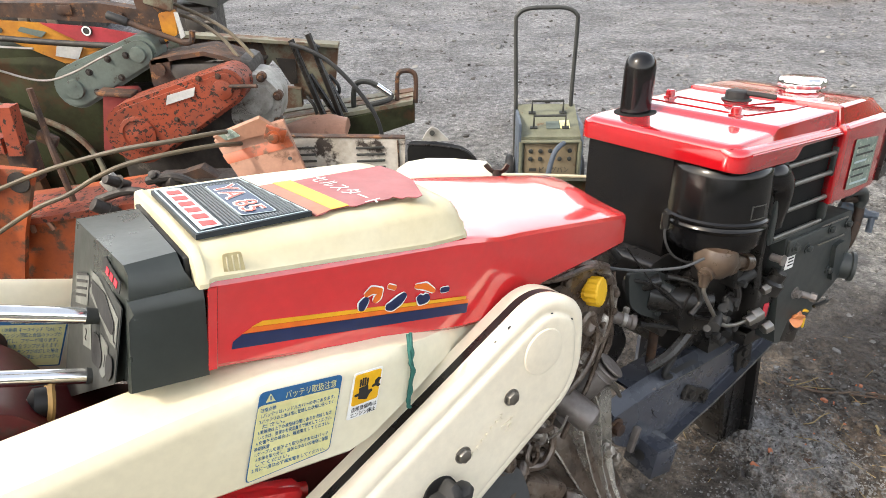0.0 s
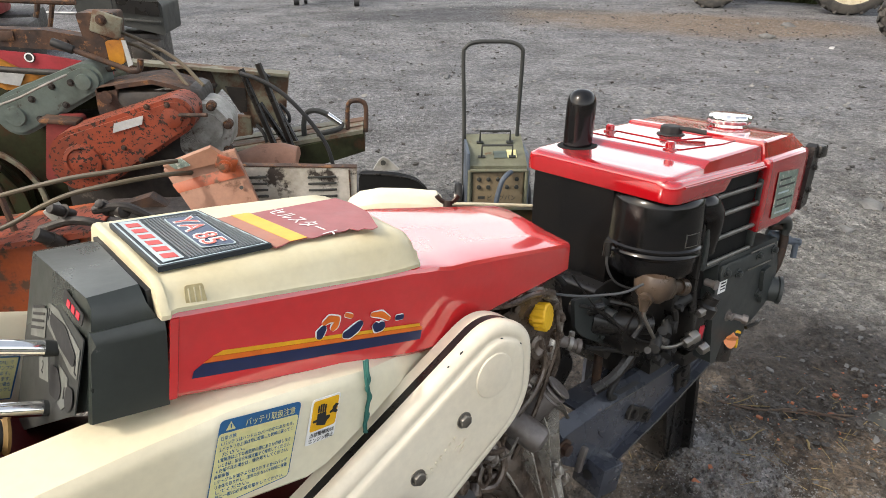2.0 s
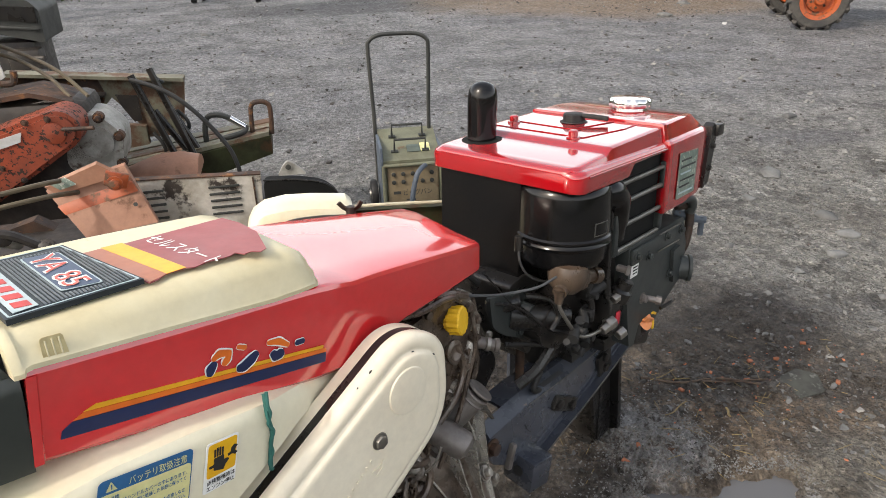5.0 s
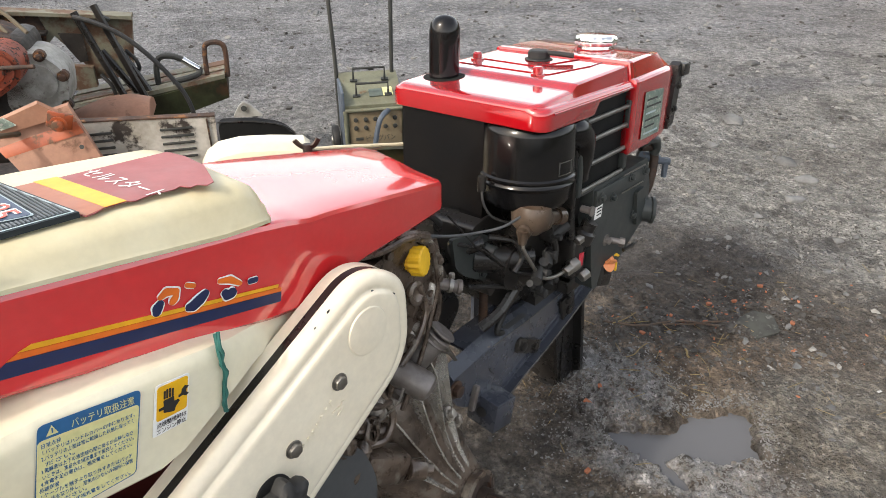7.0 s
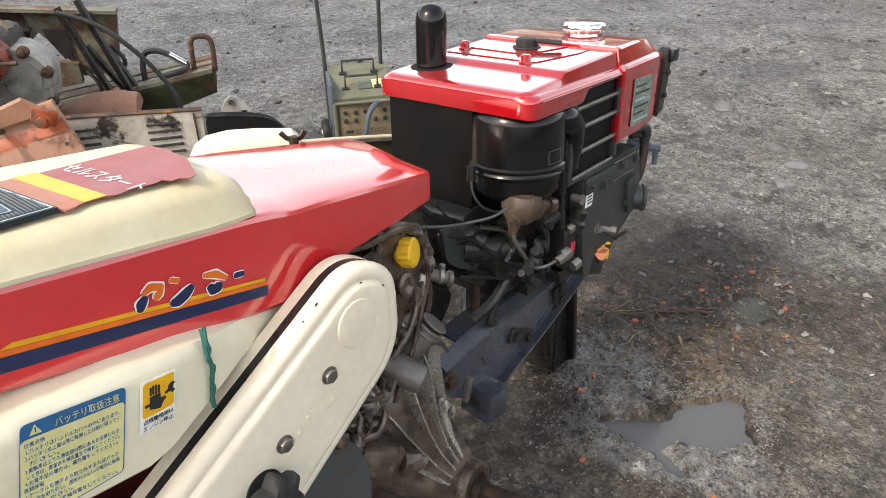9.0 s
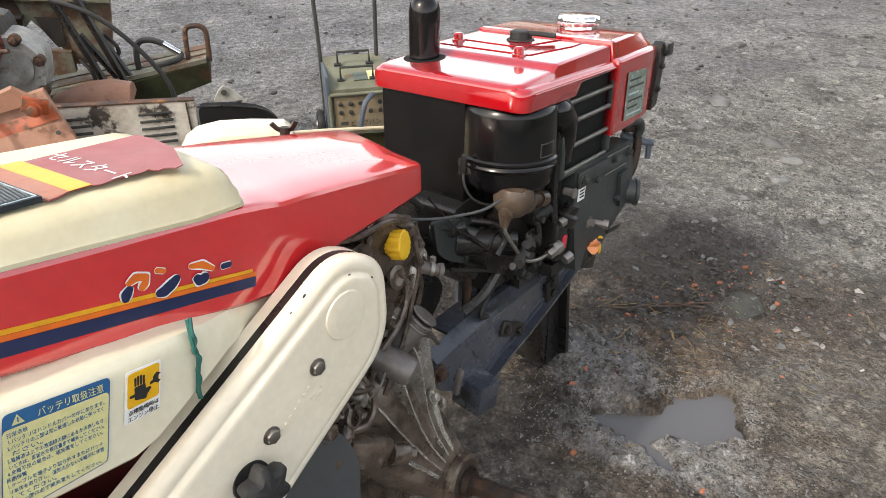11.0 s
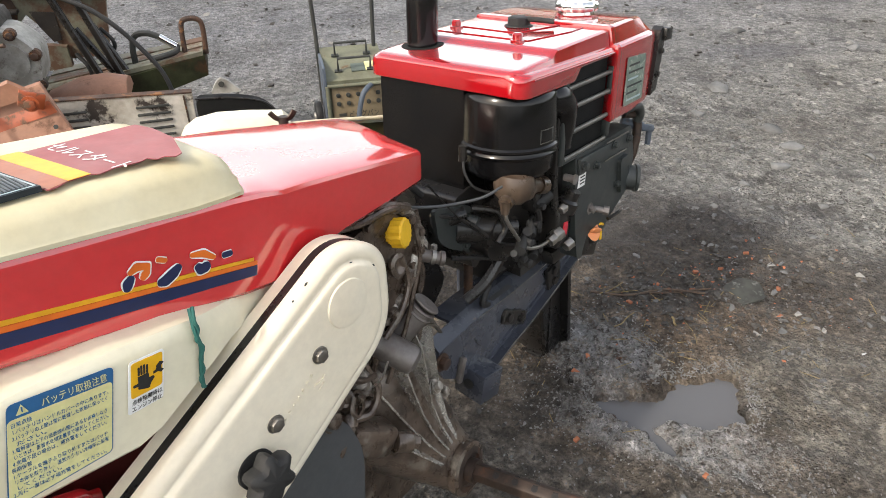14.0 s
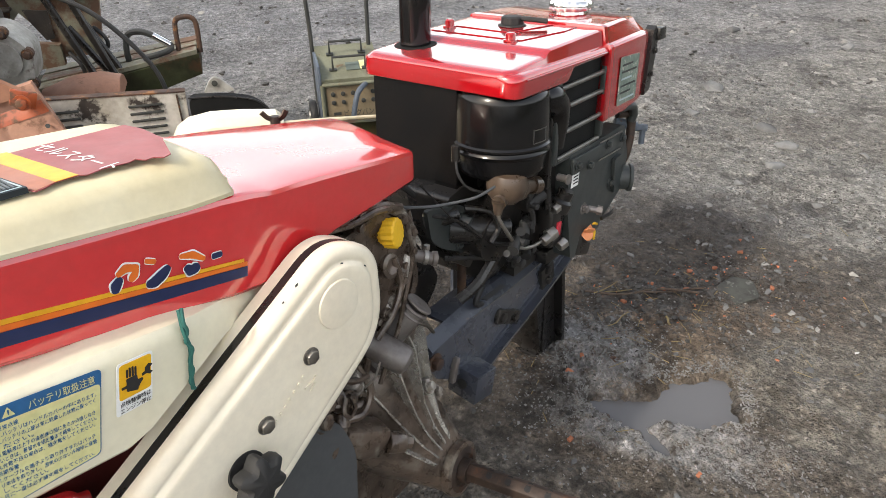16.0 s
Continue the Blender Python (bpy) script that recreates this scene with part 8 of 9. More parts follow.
def ground_material():
    m = bpy.data.materials.new("gravelly_earth")
    m.use_nodes = True
    N, L = m.node_tree.nodes, m.node_tree.links
    bsdf = N["Principled BSDF"]
    pos = N.new("ShaderNodeTexCoord").outputs["Object"]

    def nz(s, d=6.0, r=0.6):
        n = N.new("ShaderNodeTexNoise")
        n.inputs["Scale"].default_value, n.inputs["Detail"].default_value, n.inputs["Roughness"].default_value = s, d, r
        L.new(pos, n.inputs["Vector"])
        return n.outputs["Fac"]

    def rng_(f, a, b, lo=0.0, hi=1.0):
        r = N.new("ShaderNodeMapRange")
        r.interpolation_type = "SMOOTHSTEP"
        for k, x in zip(("From Min", "From Max", "To Min", "To Max"), (a, b, lo, hi)):
            r.inputs[k].default_value = x
        L.new(f, r.inputs["Value"])
        return r.outputs[0]

    def mixc(f, a, b, mode="MIX"):
        x = N.new("ShaderNodeMix")
        x.data_type, x.blend_type = "RGBA", mode
        if isinstance(f, float):
            x.inputs[0].default_value = f
        else:
            L.new(f, x.inputs[0])
        for s, c in ((6, a), (7, b)):
            if isinstance(c, tuple):
                x.inputs[s].default_value = (*c, 1)
            else:
                L.new(c, x.inputs[s])
        return x.outputs[2]

    def math_(op, a, b):
        x = N.new("ShaderNodeMath")
        x.operation = op
        for s, c in ((0, a), (1, b)):
            if isinstance(c, (int, float)):
                x.inputs[s].default_value = c
            else:
                L.new(c, x.inputs[s])
        return x.outputs[0]

    def patch(cx, cy, rx, ry, turn, soft=0.5, wob=0.5, scale=3.0):
        """A blotch of wet, bare or shadow-darkened earth with a ragged edge."""
        mp = N.new("ShaderNodeMapping")
        mp.vector_type = "TEXTURE"
        mp.inputs["Location"].default_value, mp.inputs["Rotation"].default_value, mp.inputs["Scale"].default_value = (cx, cy, 0), (0, 0, radians(turn)), (rx, ry, 1)
        L.new(pos, mp.inputs["Vector"])
        ln = N.new("ShaderNodeVectorMath")
        ln.operation = "LENGTH"
        L.new(mp.outputs[0], ln.inputs[0])
        d = math_("ADD", ln.outputs["Value"], math_("MULTIPLY", math_("SUBTRACT", nz(scale, 7.0, 0.65), 0.5), wob * 2))
        return rng_(d, 1.0 - soft, 1.0 + soft * 0.3, 1.0, 0.0)

    def bands(sx, sy, s, d=5.0, turn=0.0):
        """Noise drawn out along the wheel tracks."""
        mp = N.new("ShaderNodeMapping")
        mp.inputs["Rotation"].default_value, mp.inputs["Scale"].default_value = (0, 0, radians(turn)), (sx, sy, 1)
        L.new(pos, mp.inputs["Vector"])
        n = N.new("ShaderNodeTexNoise")
        n.inputs["Scale"].default_value, n.inputs["Detail"].default_value, n.inputs["Roughness"].default_value = s, d, 0.6
        L.new(mp.outputs[0], n.inputs["Vector"])
        return n.outputs["Fac"]

    col = mixc(rng_(nz(1.1), 0.38, 0.62), (0.165, 0.16, 0.146), (0.235, 0.229, 0.21))
    col = mixc(rng_(nz(5.0, 7.0, 0.65), 0.47, 0.64), col, (0.092, 0.088, 0.081))
    col = mixc(rng_(bands(0.35, 1.0, 0.9, 6.0, 12), 0.5, 0.66), col, (0.105, 0.102, 0.104))
    col = mixc(rng_(nz(9.0, 6.0), 0.56, 0.68, 0.0, 0.8), col, (0.27, 0.266, 0.25))
    col = mixc(rng_(nz(0.4), 0.5, 0.7), col, (0.15, 0.138, 0.122))
    trodden = patch(0.95, 0.9, 1.0, 0.95, 0, 0.5, 0.35, 1.6)
    grit = mixc(rng_(nz(15.0, 7.0, 0.7), 0.4, 0.6), (0.05, 0.041, 0.033), (0.125, 0.107, 0.088))
    col = mixc(math_("MULTIPLY", trodden, 0.92), col, grit)
    brown = patch(0.95, 1.2, 0.72, 0.55, -20, 0.4, 0.45)
    col = mixc(math_("MULTIPLY", brown, 0.85), col, mixc(rng_(nz(7.0), 0.4, 0.62), (0.066, 0.051, 0.039), (0.16, 0.128, 0.097)))
    # wet earth; the first blotch also paints in the engine's cast shadow
    wet = math_("MULTIPLY", patch(1.22, 1.5, 0.4, 0.5, 25, 0.5, 0.5, 4.0), 0.7)
    wet2 = math_("MULTIPLY", patch(1.24, 1.2, 0.4, 0.13, -8, 0.5, 0.7, 6.0), 0.75)
    wet3 = math_("MULTIPLY", patch(0.66, 0.95, 0.16, 0.07, 20, 0.6, 0.5, 6.0), 0.6)
    damp = math_("MAXIMUM", math_("MAXIMUM", wet, wet2), wet3)
    col = mixc(math_("MULTIPLY", damp, 0.9), col, (0.036, 0.031, 0.027))
    loam = patch(1.07, 1.08, 0.3, 0.1, -14, 0.5, 0.5, 5.0)
    col = mixc(math_("MULTIPLY", loam, 0.8), col, mixc(rng_(nz(20.0, 6.0), 0.38, 0.62), (0.07, 0.051, 0.036), (0.15, 0.113, 0.08)))
    pale = patch(0.81, 1.05, 0.15, 0.16, 0, 0.6, 0.6, 9.0)
    crust = patch(0.81, 0.78, 0.25, 0.1, -38, 0.5, 0.5, 9.0)
    pale = math_("MAXIMUM", pale, math_("MULTIPLY", crust, 0.9))
    shelf = patch(1.36, 0.66, 0.4, 0.27, -48, 0.22, 0.2, 5.0)
    col = mixc(math_("MULTIPLY", shelf, 0.85), col, mixc(rng_(nz(12.0, 7.0, 0.7), 0.36, 0.6), (0.105, 0.094, 0.078), (0.2, 0.185, 0.158)))
    col = mixc(math_("MULTIPLY", pale, rng_(nz(40.0, 4.0), 0.38, 0.58, 0.15, 0.9)), col, (0.31, 0.308, 0.31))
    back = patch(1.0, 8.6, 9.0, 6.0, 0, 0.3, 0.2, 0.6)
    col = mixc(math_("MULTIPLY", back, 0.6), col, mixc(rng_(nz(2.2, 8.0, 0.65), 0.4, 0.6), (0.128, 0.132, 0.146), (0.226, 0.231, 0.249)))
    far_dark = patch(1.2, 9.2, 2.4, 0.9, 8, 0.5, 0.5, 0.8)
    col = mixc(math_("MULTIPLY", far_dark, 0.75), col, (0.06, 0.062, 0.066))
    sandy = patch(4.0, 8.2, 2.6, 1.1, -20, 0.5, 0.5, 0.8)
    col = mixc(math_("MULTIPLY", sandy, 0.8), col, (0.2, 0.15, 0.105))
    verge = patch(-4.6, 13.5, 2.5, 1.3, 40, 0.5, 0.5, 0.8)
    col = mixc(math_("MULTIPLY", verge, 0.8), col, (0.24, 0.2, 0.155))
    vor = N.new("ShaderNodeTexVoronoi")
    vor.inputs["Scale"].default_value = 42.0
    L.new(pos, vor.inputs["Vector"])
    peb = rng_(vor.outputs["Distance"], 0.15, 0.5, 1.0, 0.0)
    vor2 = N.new("ShaderNodeTexVoronoi")
    vor2.inputs["Scale"].default_value = 13.0
    L.new(pos, vor2.inputs["Vector"])
    big = math_("MULTIPLY", rng_(vor2.outputs["Distance"], 0.1, 0.42, 1.0, 0.0), rng_(nz(2.2), 0.5, 0.62))
    tone = mixc(1.0, col, rng_(nz(110.0, 3.0), 0.3, 0.7, 0.68, 1.28), "MULTIPLY")
    tone = mixc(1.0, tone, rng_(nz(26.0, 5.0), 0.3, 0.7, 0.62, 1.42), "MULTIPLY")
    tone = mixc(math_("MULTIPLY", big, 0.35), tone, (0.17, 0.167, 0.162))
    tone = mixc(1.0, tone, rng_(peb, 0.0, 1.0, 0.82, 1.16), "MULTIPLY")
    L.new(tone, bsdf.inputs["Base Color"])
    rough = math_("SUBTRACT", rng_(nz(4.0), 0.3, 0.7, 0.62, 0.9), math_("MULTIPLY", damp, 0.22))
    L.new(rough, bsdf.inputs["Roughness"])
    bsdf.inputs["Specular IOR Level"].default_value = 0.25
    vor3 = N.new("ShaderNodeTexVoronoi")
    vor3.inputs["Scale"].default_value = 115.0
    L.new(pos, vor3.inputs["Vector"])
    crumbs = math_("MULTIPLY", rng_(vor3.outputs["Distance"], 0.1, 0.55, 1.0, 0.0), rng_(nz(9.0, 5.0), 0.42, 0.6, 0.2, 1.0))
    h = math_("ADD", math_("ADD", math_("MULTIPLY", peb, 0.45), math_("MULTIPLY", big, 0.8)), math_("ADD", math_("MULTIPLY", crumbs, 0.4), math_("ADD", math_("MULTIPLY", nz(75.0, 5.0, 0.7), 1.1), math_("MULTIPLY", nz(24.0, 6.0), 1.1))))
    bmp = N.new("ShaderNodeBump")
    bmp.inputs["Strength"].default_value, bmp.inputs["Distance"].default_value = 1.0, 0.015
    L.new(h, bmp.inputs["Height"])
    L.new(bmp.outputs[0], bsdf.inputs["Normal"])
    return m


gme.materials.append(ground_material())
tagged(new("ground", gme), "damp grey-brown gravelly yard of packed earth and stones", "ground", kind="structure")

# muddy puddle water
water_mat = bpy.data.materials.new("muddy_water")
water_mat.use_nodes = True
wb = water_mat.node_tree.nodes["Principled BSDF"]
wb.inputs["Base Color"].default_value, wb.inputs["Roughness"].default_value, wb.inputs["IOR"].default_value = (0.1, 0.099, 0.102, 1), 0.05, 1.45
tagged(part("water", loft([[(0.9 + 0.26 * math.cos(a), 0.84 + 0.17 * math.sin(a), z) for a in [k * math.pi / 20 for k in range(40)]] for z in (-0.05, -0.0125)]), water_mat), "still grey muddy puddle in the yard", "puddle", kind="structure")

# road beyond the yard, with a pale edge line
road = material("worn_asphalt", (0.1, 0.1, 0.105), (0.13, 0.13, 0.13), 0.75, 0.9, scale=0.8, fine=30, bump=0.2)
rd = Vector((2.75, 7.3, 0)).normalized()
rn = Vector((-rd.y, rd.x, 0))
r0 = Vector((-4.6, 16.4, 0.035))
tagged(part("road", loft([[tuple(r0 + rd * s + rn * o + Vector((0, 0, z))) for o, z in ((0, -0.1), (0, 0), (8, 0.0), (8, -0.1))] for s in (-30, 60)]), road), "worn grey asphalt road beyond the yard", "road", kind="structure")
tagged(part("kerb", loft([[tuple(r0 + rd * s + rn * o + Vector((0, 0, z))) for o, z in ((2.2, 0.0), (2.2, 0.08), (2.5, 0.08), (2.5, 0.0))] for s in (-30, 60)]), CONCRETE), "pale concrete kerb line on the road", "kerb", kind="structure")
tagged(part("boundary_wall", box((0, 0, 0.9), (9.0, 0.25, 1.8), 0.02), CONCRETE, None, at=pose(8.0, 16.8, 0, 0, 0, -22)), "pale stained concrete boundary wall behind weeds", "wall", kind="structure")


# unseen far tree belt, added to close the yard all round and darken low reflections
def unseen_tree_belt():
    verts, faces = [], []
    for i in range(241):
        a = 2 * math.pi * i / 240
        r = 46 + 5 * noise.noise((math.cos(a) * 3, math.sin(a) * 3, 0.5))
        # lower ahead, so the bright low sky still reflects in the red nose
        top = 7.6 - 1.8 * math.exp(-((a - 1.36) / 0.5) ** 2) + 0.5 * noise.noise((math.cos(a) * 14, math.sin(a) * 14, 2.0)) + 0.4 * noise.noise((math.cos(a) * 45, math.sin(a) * 45, 4.0))
        verts += [(r * math.cos(a), 6 + r * math.sin(a), -0.3), ((r + 0.8) * math.cos(a), 6 + (r + 0.8) * math.sin(a), top * 0.6), ((r + 2.5) * math.cos(a), 6 + (r + 2.5) * math.sin(a), top)]
    for i in range(240):
        for j in range(2):
            k = i * 3 + j
            faces.append((k, k + 1, k + 4, k + 3))
    me = bpy.data.meshes.new("backdrop")
    me.from_pydata(verts, [], faces)
    me.materials.append(material("unseen_foliage", (0.045, 0.06, 0.03), (0.025, 0.035, 0.018), 0.8, 0.95, scale=0.8, fine=4, bump=0.0, speck=0.3))
    tagged(new("backdrop", me), "dark green belt of unseen far trees, added to close the yard and darken low reflections", "trees", kind="structure")


unseen_tree_belt()


# ---- loose stones, brick chips, straw and weeds ----
def pebble_shape(r, seed, flat=0.6, sub=1):
    """A broken, angular stone: the hull of a few random points, its edges worn."""
    q = random.Random(seed)
    bm = bmesh.new()
    for _ in range(13 if sub > 1 else 9):
        d = Vector((q.gauss(0, 1), q.gauss(0, 1), q.gauss(0, 1))).normalized() * q.uniform(0.75, 1.05)
        bm.verts.new((d.x * r, d.y * r * 0.78, d.z * r * flat))
    bmesh.ops.convex_hull(bm, input=bm.verts)
    bmesh.ops.delete(bm, geom=[v for v in bm.verts if not v.link_faces], context="VERTS")
    if sub > 1:
        bmesh.ops.bevel(bm, geom=bm.edges[:], offset=r * 0.05, segments=1, profile=0.5, affect="EDGES", clamp_overlap=True)
    bm.verts.index_update()
    return bm


srng = random.Random(21)
shapes = []
for k in range(12):
    b = pebble_shape(1.0, 40 + k, 0.55, 1)
    shapes.append(([tuple(v.co) for v in b.verts], [tuple(v.index for v in f.verts) for f in b.faces]))
    b.free()


def scatter(name, count, where, size, mat, label, category):
    verts, faces = [], []
    for _ in range(count):
        x, y = where()
        s = size()
        vs, fs = srng.choice(shapes)
        a = srng.uniform(0, 6.28)
        ca, sa = math.cos(a) * s, math.sin(a) * s
        z = lift(x, y) + s * 0.08
        n0 = len(verts)
        verts += [(x + vx * ca - vy * sa, y + vx * sa + vy * ca, z + vz * s) for vx, vy, vz in vs]
        faces += [tuple(n0 + i for i in f) for f in fs]
    me = bpy.data.meshes.new(name)
    me.from_pydata(verts, [], faces)
    me.materials.append(mat)
    tagged(new(name, me), label, category, kind="stuff")


def near_spot():
    while True:
        x, y = srng.uniform(0.2, 2.6), srng.uniform(0.3, 3.0)
        if pool_distance(x, y) > 0.01:
            return x, y


GRAVEL = material("mixed_gravel", (0.13, 0.13, 0.128), (0.075, 0.074, 0.073), 0.8, 0.95, scale=25, bump=0.2)
PALE = material("pale_stone_chips", (0.24, 0.235, 0.22), (0.17, 0.165, 0.155), 0.8, 0.95, scale=30, bump=0.2)
DARKCLOD = material("dark_earth_clods", (0.06, 0.055, 0.05), (0.04, 0.036, 0.032), 0.75, 0.95, scale=30, bump=0.3)
scatter("gravel", 2600, near_spot, lambda: 0.0022 + 0.011 * srng.random() ** 4, GRAVEL, "scattered small grey gravel", "gravel")
scatter("pale_gravel", 220, near_spot, lambda: 0.003 + 0.014 * srng.random() ** 3, PALE, "scattered pale angular stone chips", "stone chips")
scatter("dark_gravel", 4200, near_spot, lambda: 0.0025 + 0.009 * srng.random() ** 3, DARKCLOD, "dark clods of wet earth", "clods")
scatter("pale_gravel", 2600, lambda: (srng.uniform(-2.0, 6.0), 2.4 + 8 * srng.random() ** 1.3), lambda: 0.006 + 0.024 * srng.random() ** 4, PALE, "scattered pale stones across the yard", "stone chips")
scatter("dark_gravel", 3200, lambda: (srng.uniform(-2.0, 6.0), 2.4 + 8 * srng.random() ** 1.3), lambda: 0.006 + 0.022 * srng.random() ** 3, DARKCLOD, "dark clods of earth across the yard", "clods")
scatter("gravel", 6000, lambda: (srng.uniform(-2.5, 6.0), 2.2 + 9 * srng.random() ** 1.4), lambda: 0.004 + 0.018 * srng.random() ** 4, GRAVEL, "scattered grey gravel across the yard", "gravel")
scatter("dark_gravel", 1500, lambda: (srng.gauss(1.25, 0.3), srng.gauss(1.2, 0.11)), lambda: 0.003 + 0.012 * srng.random() ** 3, DARKCLOD, "dark crumbs of debris round a stone slab", "debris")
scatter("gravel", 700, lambda: (srng.uniform(1.2, 3.0), srng.uniform(0.7, 3.0)), lambda: 0.006 + 0.014 * srng.random() ** 2, GRAVEL, "larger grey angular stones in the packed earth", "stones")
def crumb_spot():
    """Crumbs gather on the mud bank and round the puddle."""
    while True:
        x, y = srng.uniform(0.45, 1.5), srng.uniform(0.4, 1.35)
        d = pool_distance(x, y)
        if d > 0.004 and srng.random() < 0.02 + 0.98 * max(math.exp(-(d / 0.03) ** 2), math.exp(-((x - 0.81) / 0.11) ** 2 - ((y - 1.05) / 0.11) ** 2), math.exp(-((x * 0.79 - y * 0.62 - 0.156) / 0.2) ** 2 - ((x * 0.62 + y * 0.79 - 1.115) / 0.06) ** 2)):
            return x, y


def grit_spot():
    """Dark grit lies between the drifts of pale mud, thicker in clusters."""
    while True:
        x, y = srng.uniform(0.4, 2.1), srng.uniform(0.35, 1.7)
        bank = math.exp(-((x - 0.85) / 0.18) ** 2 - ((y - 1.04) / 0.15) ** 2) + math.exp(-((x - 0.88) / 0.3) ** 2 - ((y - 0.76) / 0.1) ** 2)
        if pool_distance(x, y) > 0.03 and srng.random() > 1.3 * bank and noise.noise((x * 9, y * 9, 4.4)) > srng.uniform(-0.5, 0.35):
            return x, y


MUDCRUMB = material("grey_mud_crumbs", (0.19, 0.187, 0.182), (0.12, 0.117, 0.112), 0.8, 0.95, scale=18, bump=0.2)
scatter("mud_crumbs", 9000, crumb_spot, lambda: 0.002 + 0.0032 * srng.random() ** 2, MUDCRUMB, "lumpy grey crumbs of dried mud round the puddle", "mud crumbs")
scatter("gravel", 6000, grit_spot, lambda: 0.0028 + 0.005 * srng.random() ** 2, DARKCLOD, "fine dark grit trodden into the mud", "grit")
scatter("brick_grit", 130, lambda: (srng.gauss(1.25, 0.22), srng.gauss(1.22, 0.1)), lambda: 0.0025 + 0.006 * srng.random() ** 2, BRICK, "crumbs of broken red brick", "brick crumbs")


def stone(x, y, r, seed, flat=0.5, name="stone", mat=None, label="weathered grey stone lying on the yard", cat="stone", group="stones on the yard"):
    o = part(name, pebble_shape(r, seed, flat, 2), mat or STONE, None, angle=60, at=pose(x, y, lift(x, y) + r * flat * 0.12, 0, 0, seed * 37 % 360))
    tagged(o, label, cat, group)


for k, (x, y, r, f) in enumerate(((2.17, 2.09, 0.055, 0.45), (2.135, 1.92, 0.06, 0.35), (1.97, 1.8, 0.05, 0.4), (2.26, 2.58, 0.08, 0.35), (1.98, 2.35, 0.05, 0.3), (1.75, 1.72, 0.025, 0.5), (1.45, 1.38, 0.02, 0.6), (1.62, 1.95, 0.03, 0.5), (1.5, 1.55, 0.018, 0.6),
                                  (2.5, 2.2, 0.035, 0.5), (2.35, 1.75, 0.03, 0.5), (1.9, 1.5, 0.024, 0.5), (1.72, 1.35, 0.02, 0.5), (1.05, 2.9, 0.06, 0.3), (0.55, 5.4, 0.05, 0.6), (-0.75, 7.5, 0.09, 0.4), (0.25, 9.0, 0.08, 0.4), (3.0, 3.4, 0.06, 0.4), (3.4, 2.9, 0.05, 0.5), (2.9, 4.6, 0.06, 0.4),
                                  (1.8, 4.2, 0.05, 0.4), (3.6, 5.2, 0.07, 0.4), (1.3, 3.6, 0.05, 0.35), (1.55, 0.95, 0.014, 0.6), (1.12, 1.42, 0.017, 0.6), (4.3, 7.2, 0.12, 0.4), (5.0, 8.0, 0.14, 0.4))):
    stone(x, y, r, 100 + k, f)
SLAB = material("mossy_dark_slab", (0.042, 0.043, 0.036), (0.026, 0.026, 0.022), 0.8, 0.95, scale=22, bump=0.4, spots=(0.11, 0.11, 0.1), spot_scale=40, spot_cut=(0.58, 0.68))
slab = part("stone_slab", prism(rounded([(-0.06, -0.035), (0.03, -0.05), (0.065, 0.005), (0.03, 0.05), (-0.035, 0.045), (-0.065, 0.01)], 0.01), "z", 0.0, 0.016, 0.004), SLAB, None, at=pose(1.315, 1.165, lift(1.315, 1.165) - 0.002, 6, -4, 12))
tagged(slab, "flat broken grey stone slab half sunk in dark mud", "stone slab")
for k, (x, y, s) in enumerate(((1.185, 1.222, 0.013), (1.42, 1.15, 0.012), (0.985, 1.23, 0.012), (1.46, 1.34, 0.012), (0.62, 0.83, 0.01), (0.76, 1.05, 0.01), (0.7, 1.0, 0.014), (1.25, 1.3, 0.012), (1.1, 1.27, 0.009), (1.12, 1.24, 0.01), (1.33, 1.29, 0.011), (0.83, 0.66, 0.009))):
    o = part("brick_chip", box((0, 0, 0), (s * 1.4, s * 0.95, s * 0.75), s * 0.18), BRICK, None, at=pose(x, y, lift(x, y) + s * 0.25, 8, 12, k * 51))
    tagged(o, "small broken red brick chip on the mud", "brick chip", "brick chips on the mud")
verts, faces = [], []
straw_bits = []
for k in range(70):
    x, y = srng.gauss(1.1, 0.25), srng.gauss(1.15, 0.2)
    a, ln = srng.uniform(0, 6.28), srng.uniform(0.015, 0.06)
    p = Vector((x, y, lift(x, y) + 0.003))
    q = Vector((x + math.cos(a) * ln, y + math.sin(a) * ln, lift(x + math.cos(a) * ln, y + math.sin(a) * ln) + 0.005))
    straw_bits.append(rod(p, q, 0.001, n=4))
tagged(part("straw", merged(*straw_bits), STRAW), "scattered bits of dry straw on the mud", "straw", kind="stuff")
for k, (x, y, a, ln, r, mat) in enumerate(((1.04, 1.09, 70, 0.035, 0.003, STRAW), (0.92, 1.28, 15, 0.09, 0.0016, STRAW), (0.88, 1.13, 25, 0.09, 0.0016, STRAW), (0.9, 1.3, -20, 0.32, 0.0035, TWIG), (1.05, 1.24, -12, 0.25, 0.003, TWIG))):
    d = Vector((math.cos(radians(a)), math.sin(radians(a)), 0))
    pts = [Vector((x, y, 0)) + d * ln * s + Vector((-d.y, d.x, 0)) * 0.03 * ln * math.sin(s * 7 + k) for s in (0, 0.33, 0.66, 1)]
    pts = [(p.x, p.y, lift(p.x, p.y) + 0.006) for p in pts]
    tagged(part("straw_stalk" if mat is STRAW else "twig", tube(pts, r, 6), mat), "dry straw stalk lying on mud" if mat is STRAW else "thin dark twig lying on mud", "straw" if mat is STRAW else "twig")
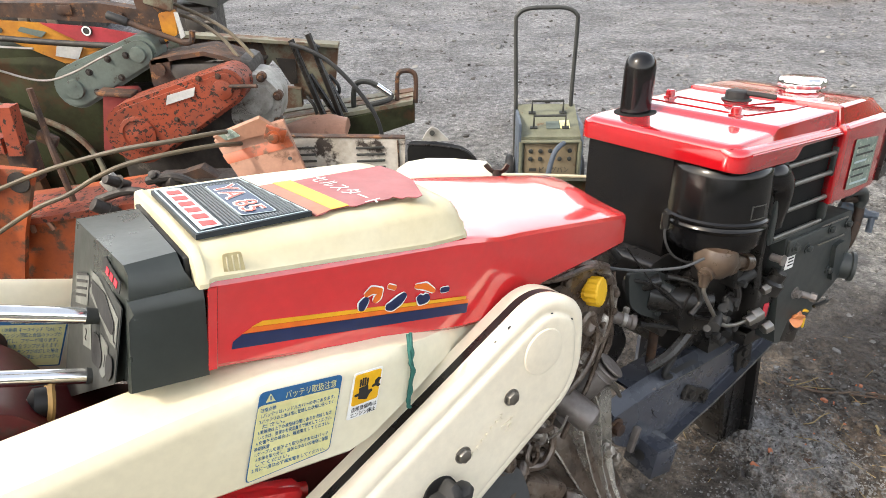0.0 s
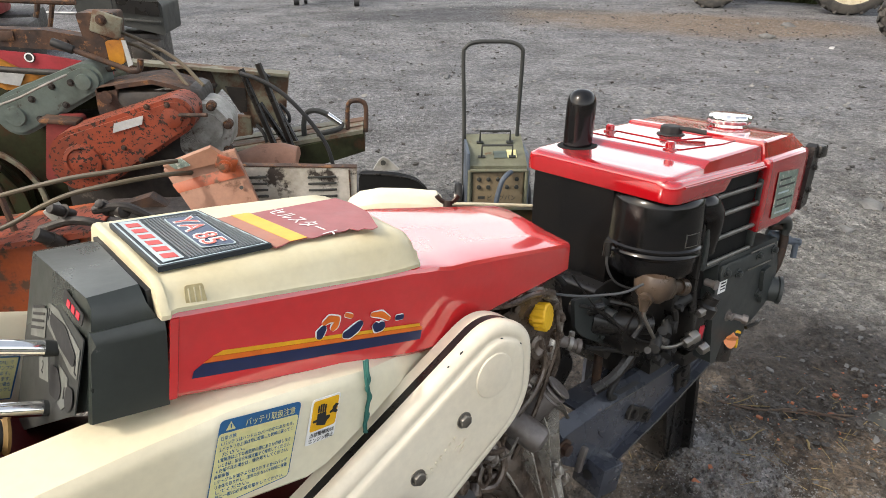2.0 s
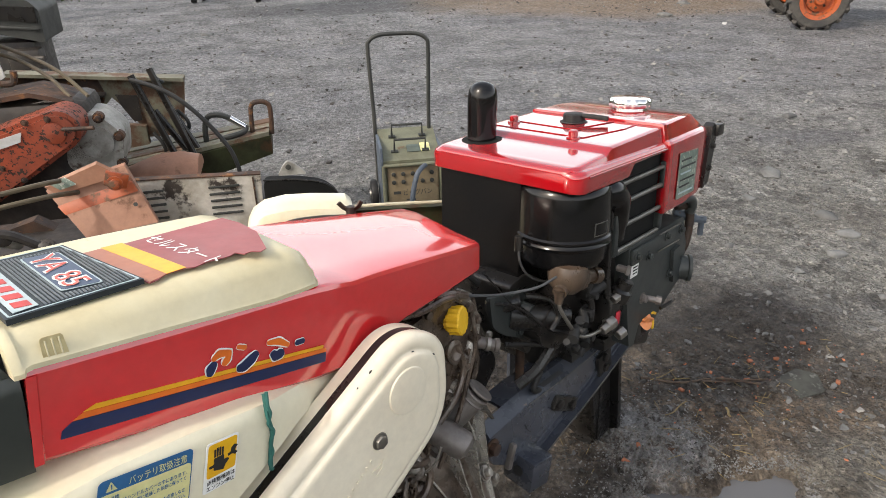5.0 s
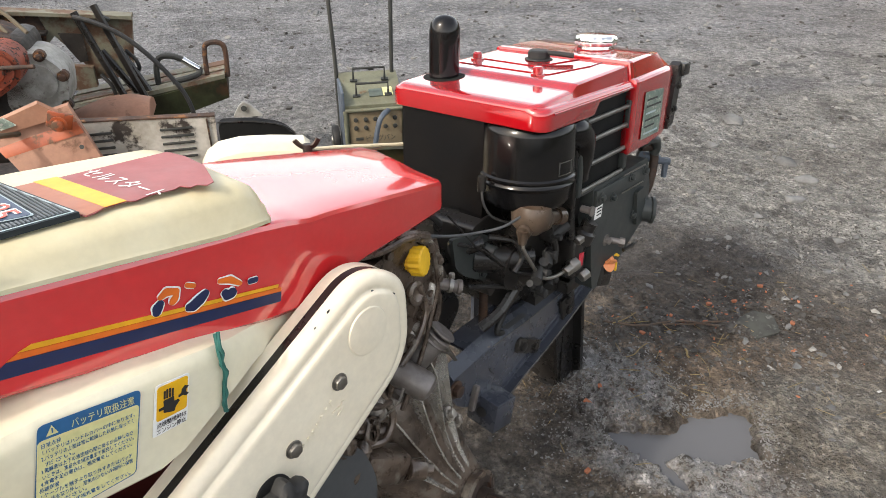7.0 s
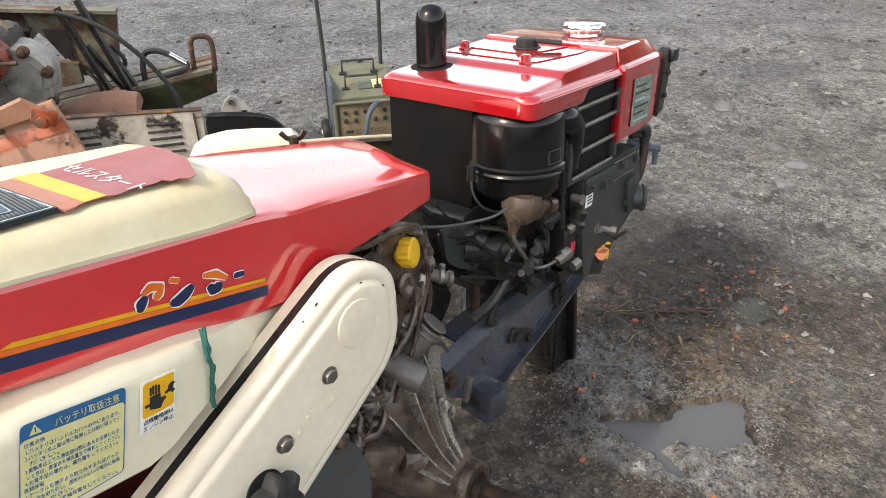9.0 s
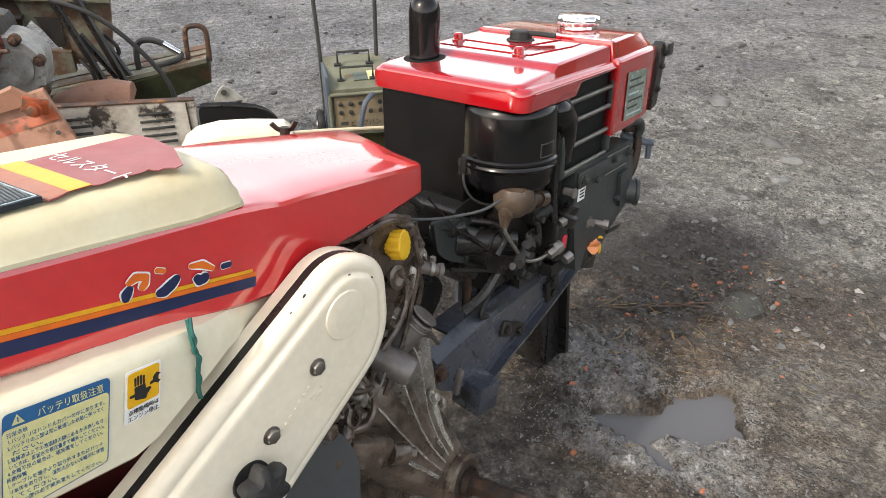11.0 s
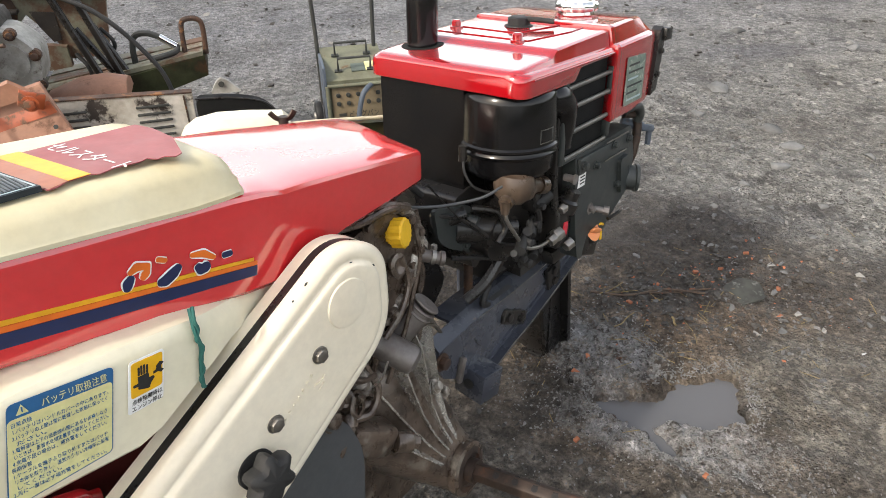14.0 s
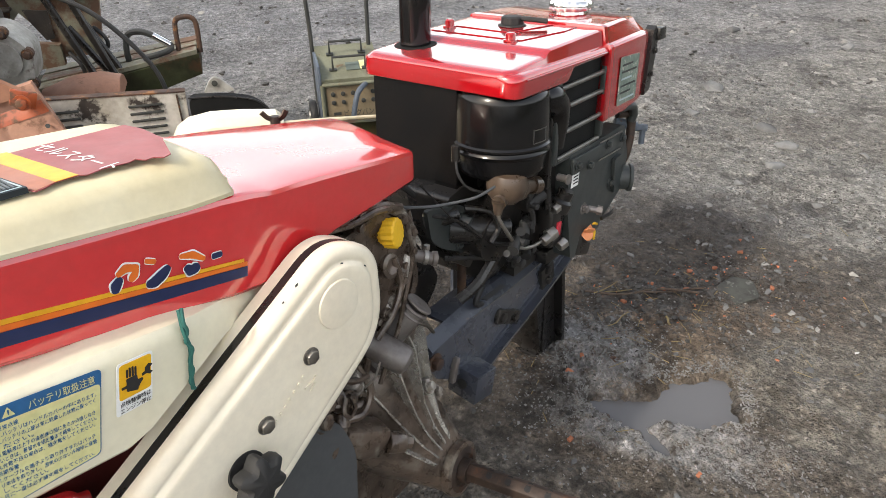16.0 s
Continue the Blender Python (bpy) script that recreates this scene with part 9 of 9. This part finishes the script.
for x, y in ((0.82, 1.0), (0.73, 0.87)):
    tagged(part("washer", lathe([(0.005, 0), (0.011, 0), (0.011, 0.003), (0.005, 0.003), (0.005, 0)], (x, y, lift(x, y) + 0.003), (0.1, 0.1, 1), 18), RUST), "rusty steel washer on the mud", "washer", "washers on the mud")
tagged(part("wire_loop", tube([(0.74, 0.98, lift(0.74, 0.98) + 0.005), (0.78, 0.95, 0.008), (0.815, 0.97, 0.01), (0.825, 1.0, 0.008)], 0.0014, 6), STEEL), "thin bent wire on the mud", "wire")
for x, y, s in ((4.6, 6.5, 0.06), (1.44, 0.86, 0.007)):
    o = part("litter", bevelled(loft([[(-s, -s * 0.3, 0), (s * 0.9, -s * 0.4, s * 0.1), (s, s * 0.3, 0.0), (-s * 0.8, s * 0.4, s * 0.12)], [(-s, -s * 0.3, s * 0.2), (s * 0.9, -s * 0.4, s * 0.3), (s, s * 0.3, s * 0.22), (-s * 0.8, s * 0.4, s * 0.3)]]), s * 0.06), PAPER, None, at=pose(x, y, lift(x, y) + 0.002, 0, 0, s * 900))
    tagged(o, "crumpled pale plastic litter on the ground", "litter", "litter on the yard")


def weeds(name, count, where, height, label):
    verts, faces = [], []
    for _ in range(count):
        x, y = where()
        h = height() * srng.uniform(0.5, 1.2)
        a = srng.uniform(0, 6.28)
        w = 0.006 + 0.012 * srng.random()
        dx, dy = math.cos(a), math.sin(a)
        lx, ly = srng.gauss(0, 0.35) * h, srng.gauss(0, 0.35) * h
        z = lift(x, y)
        n0 = len(verts)
        verts += [(x - dx * w, y - dy * w, z), (x + dx * w, y + dy * w, z), (x + dx * w * 0.7 + lx * 0.4, y + dy * w * 0.7 + ly * 0.4, z + h * 0.6), (x - dx * w * 0.7 + lx * 0.4, y - dy * w * 0.7 + ly * 0.4, z + h * 0.6), (x + lx, y + ly, z + h)]
        faces += [(n0, n0 + 1, n0 + 2, n0 + 3), (n0 + 3, n0 + 2, n0 + 4)]
    me = bpy.data.meshes.new(name)
    me.from_pydata(verts, [], faces)
    me.materials.append(GRASS)
    tagged(new(name, me), label, "weeds", kind="stuff")


def verge_spot():
    while True:
        x = srng.uniform(1.4, 10.0)
        y = 13.0 - 0.48 * (x - 1.5) + abs(srng.gauss(0, 1.6)) - 0.3 + 0.9 * noise.noise((x * 1.3, 0.0, 7.0))
        if noise.noise((x * 0.9, y * 0.9, 2.0)) > -0.25:
            return x, y


weeds("weeds", 26000, verge_spot, lambda: 0.05 + 0.2 * srng.random(), "rough green weeds and grass along the yard edge")
weeds("weeds", 900, lambda: (srng.gauss(-3.6, 0.35), srng.gauss(11.2, 0.2)), lambda: 0.3, "tall green weeds behind the parked tiller")
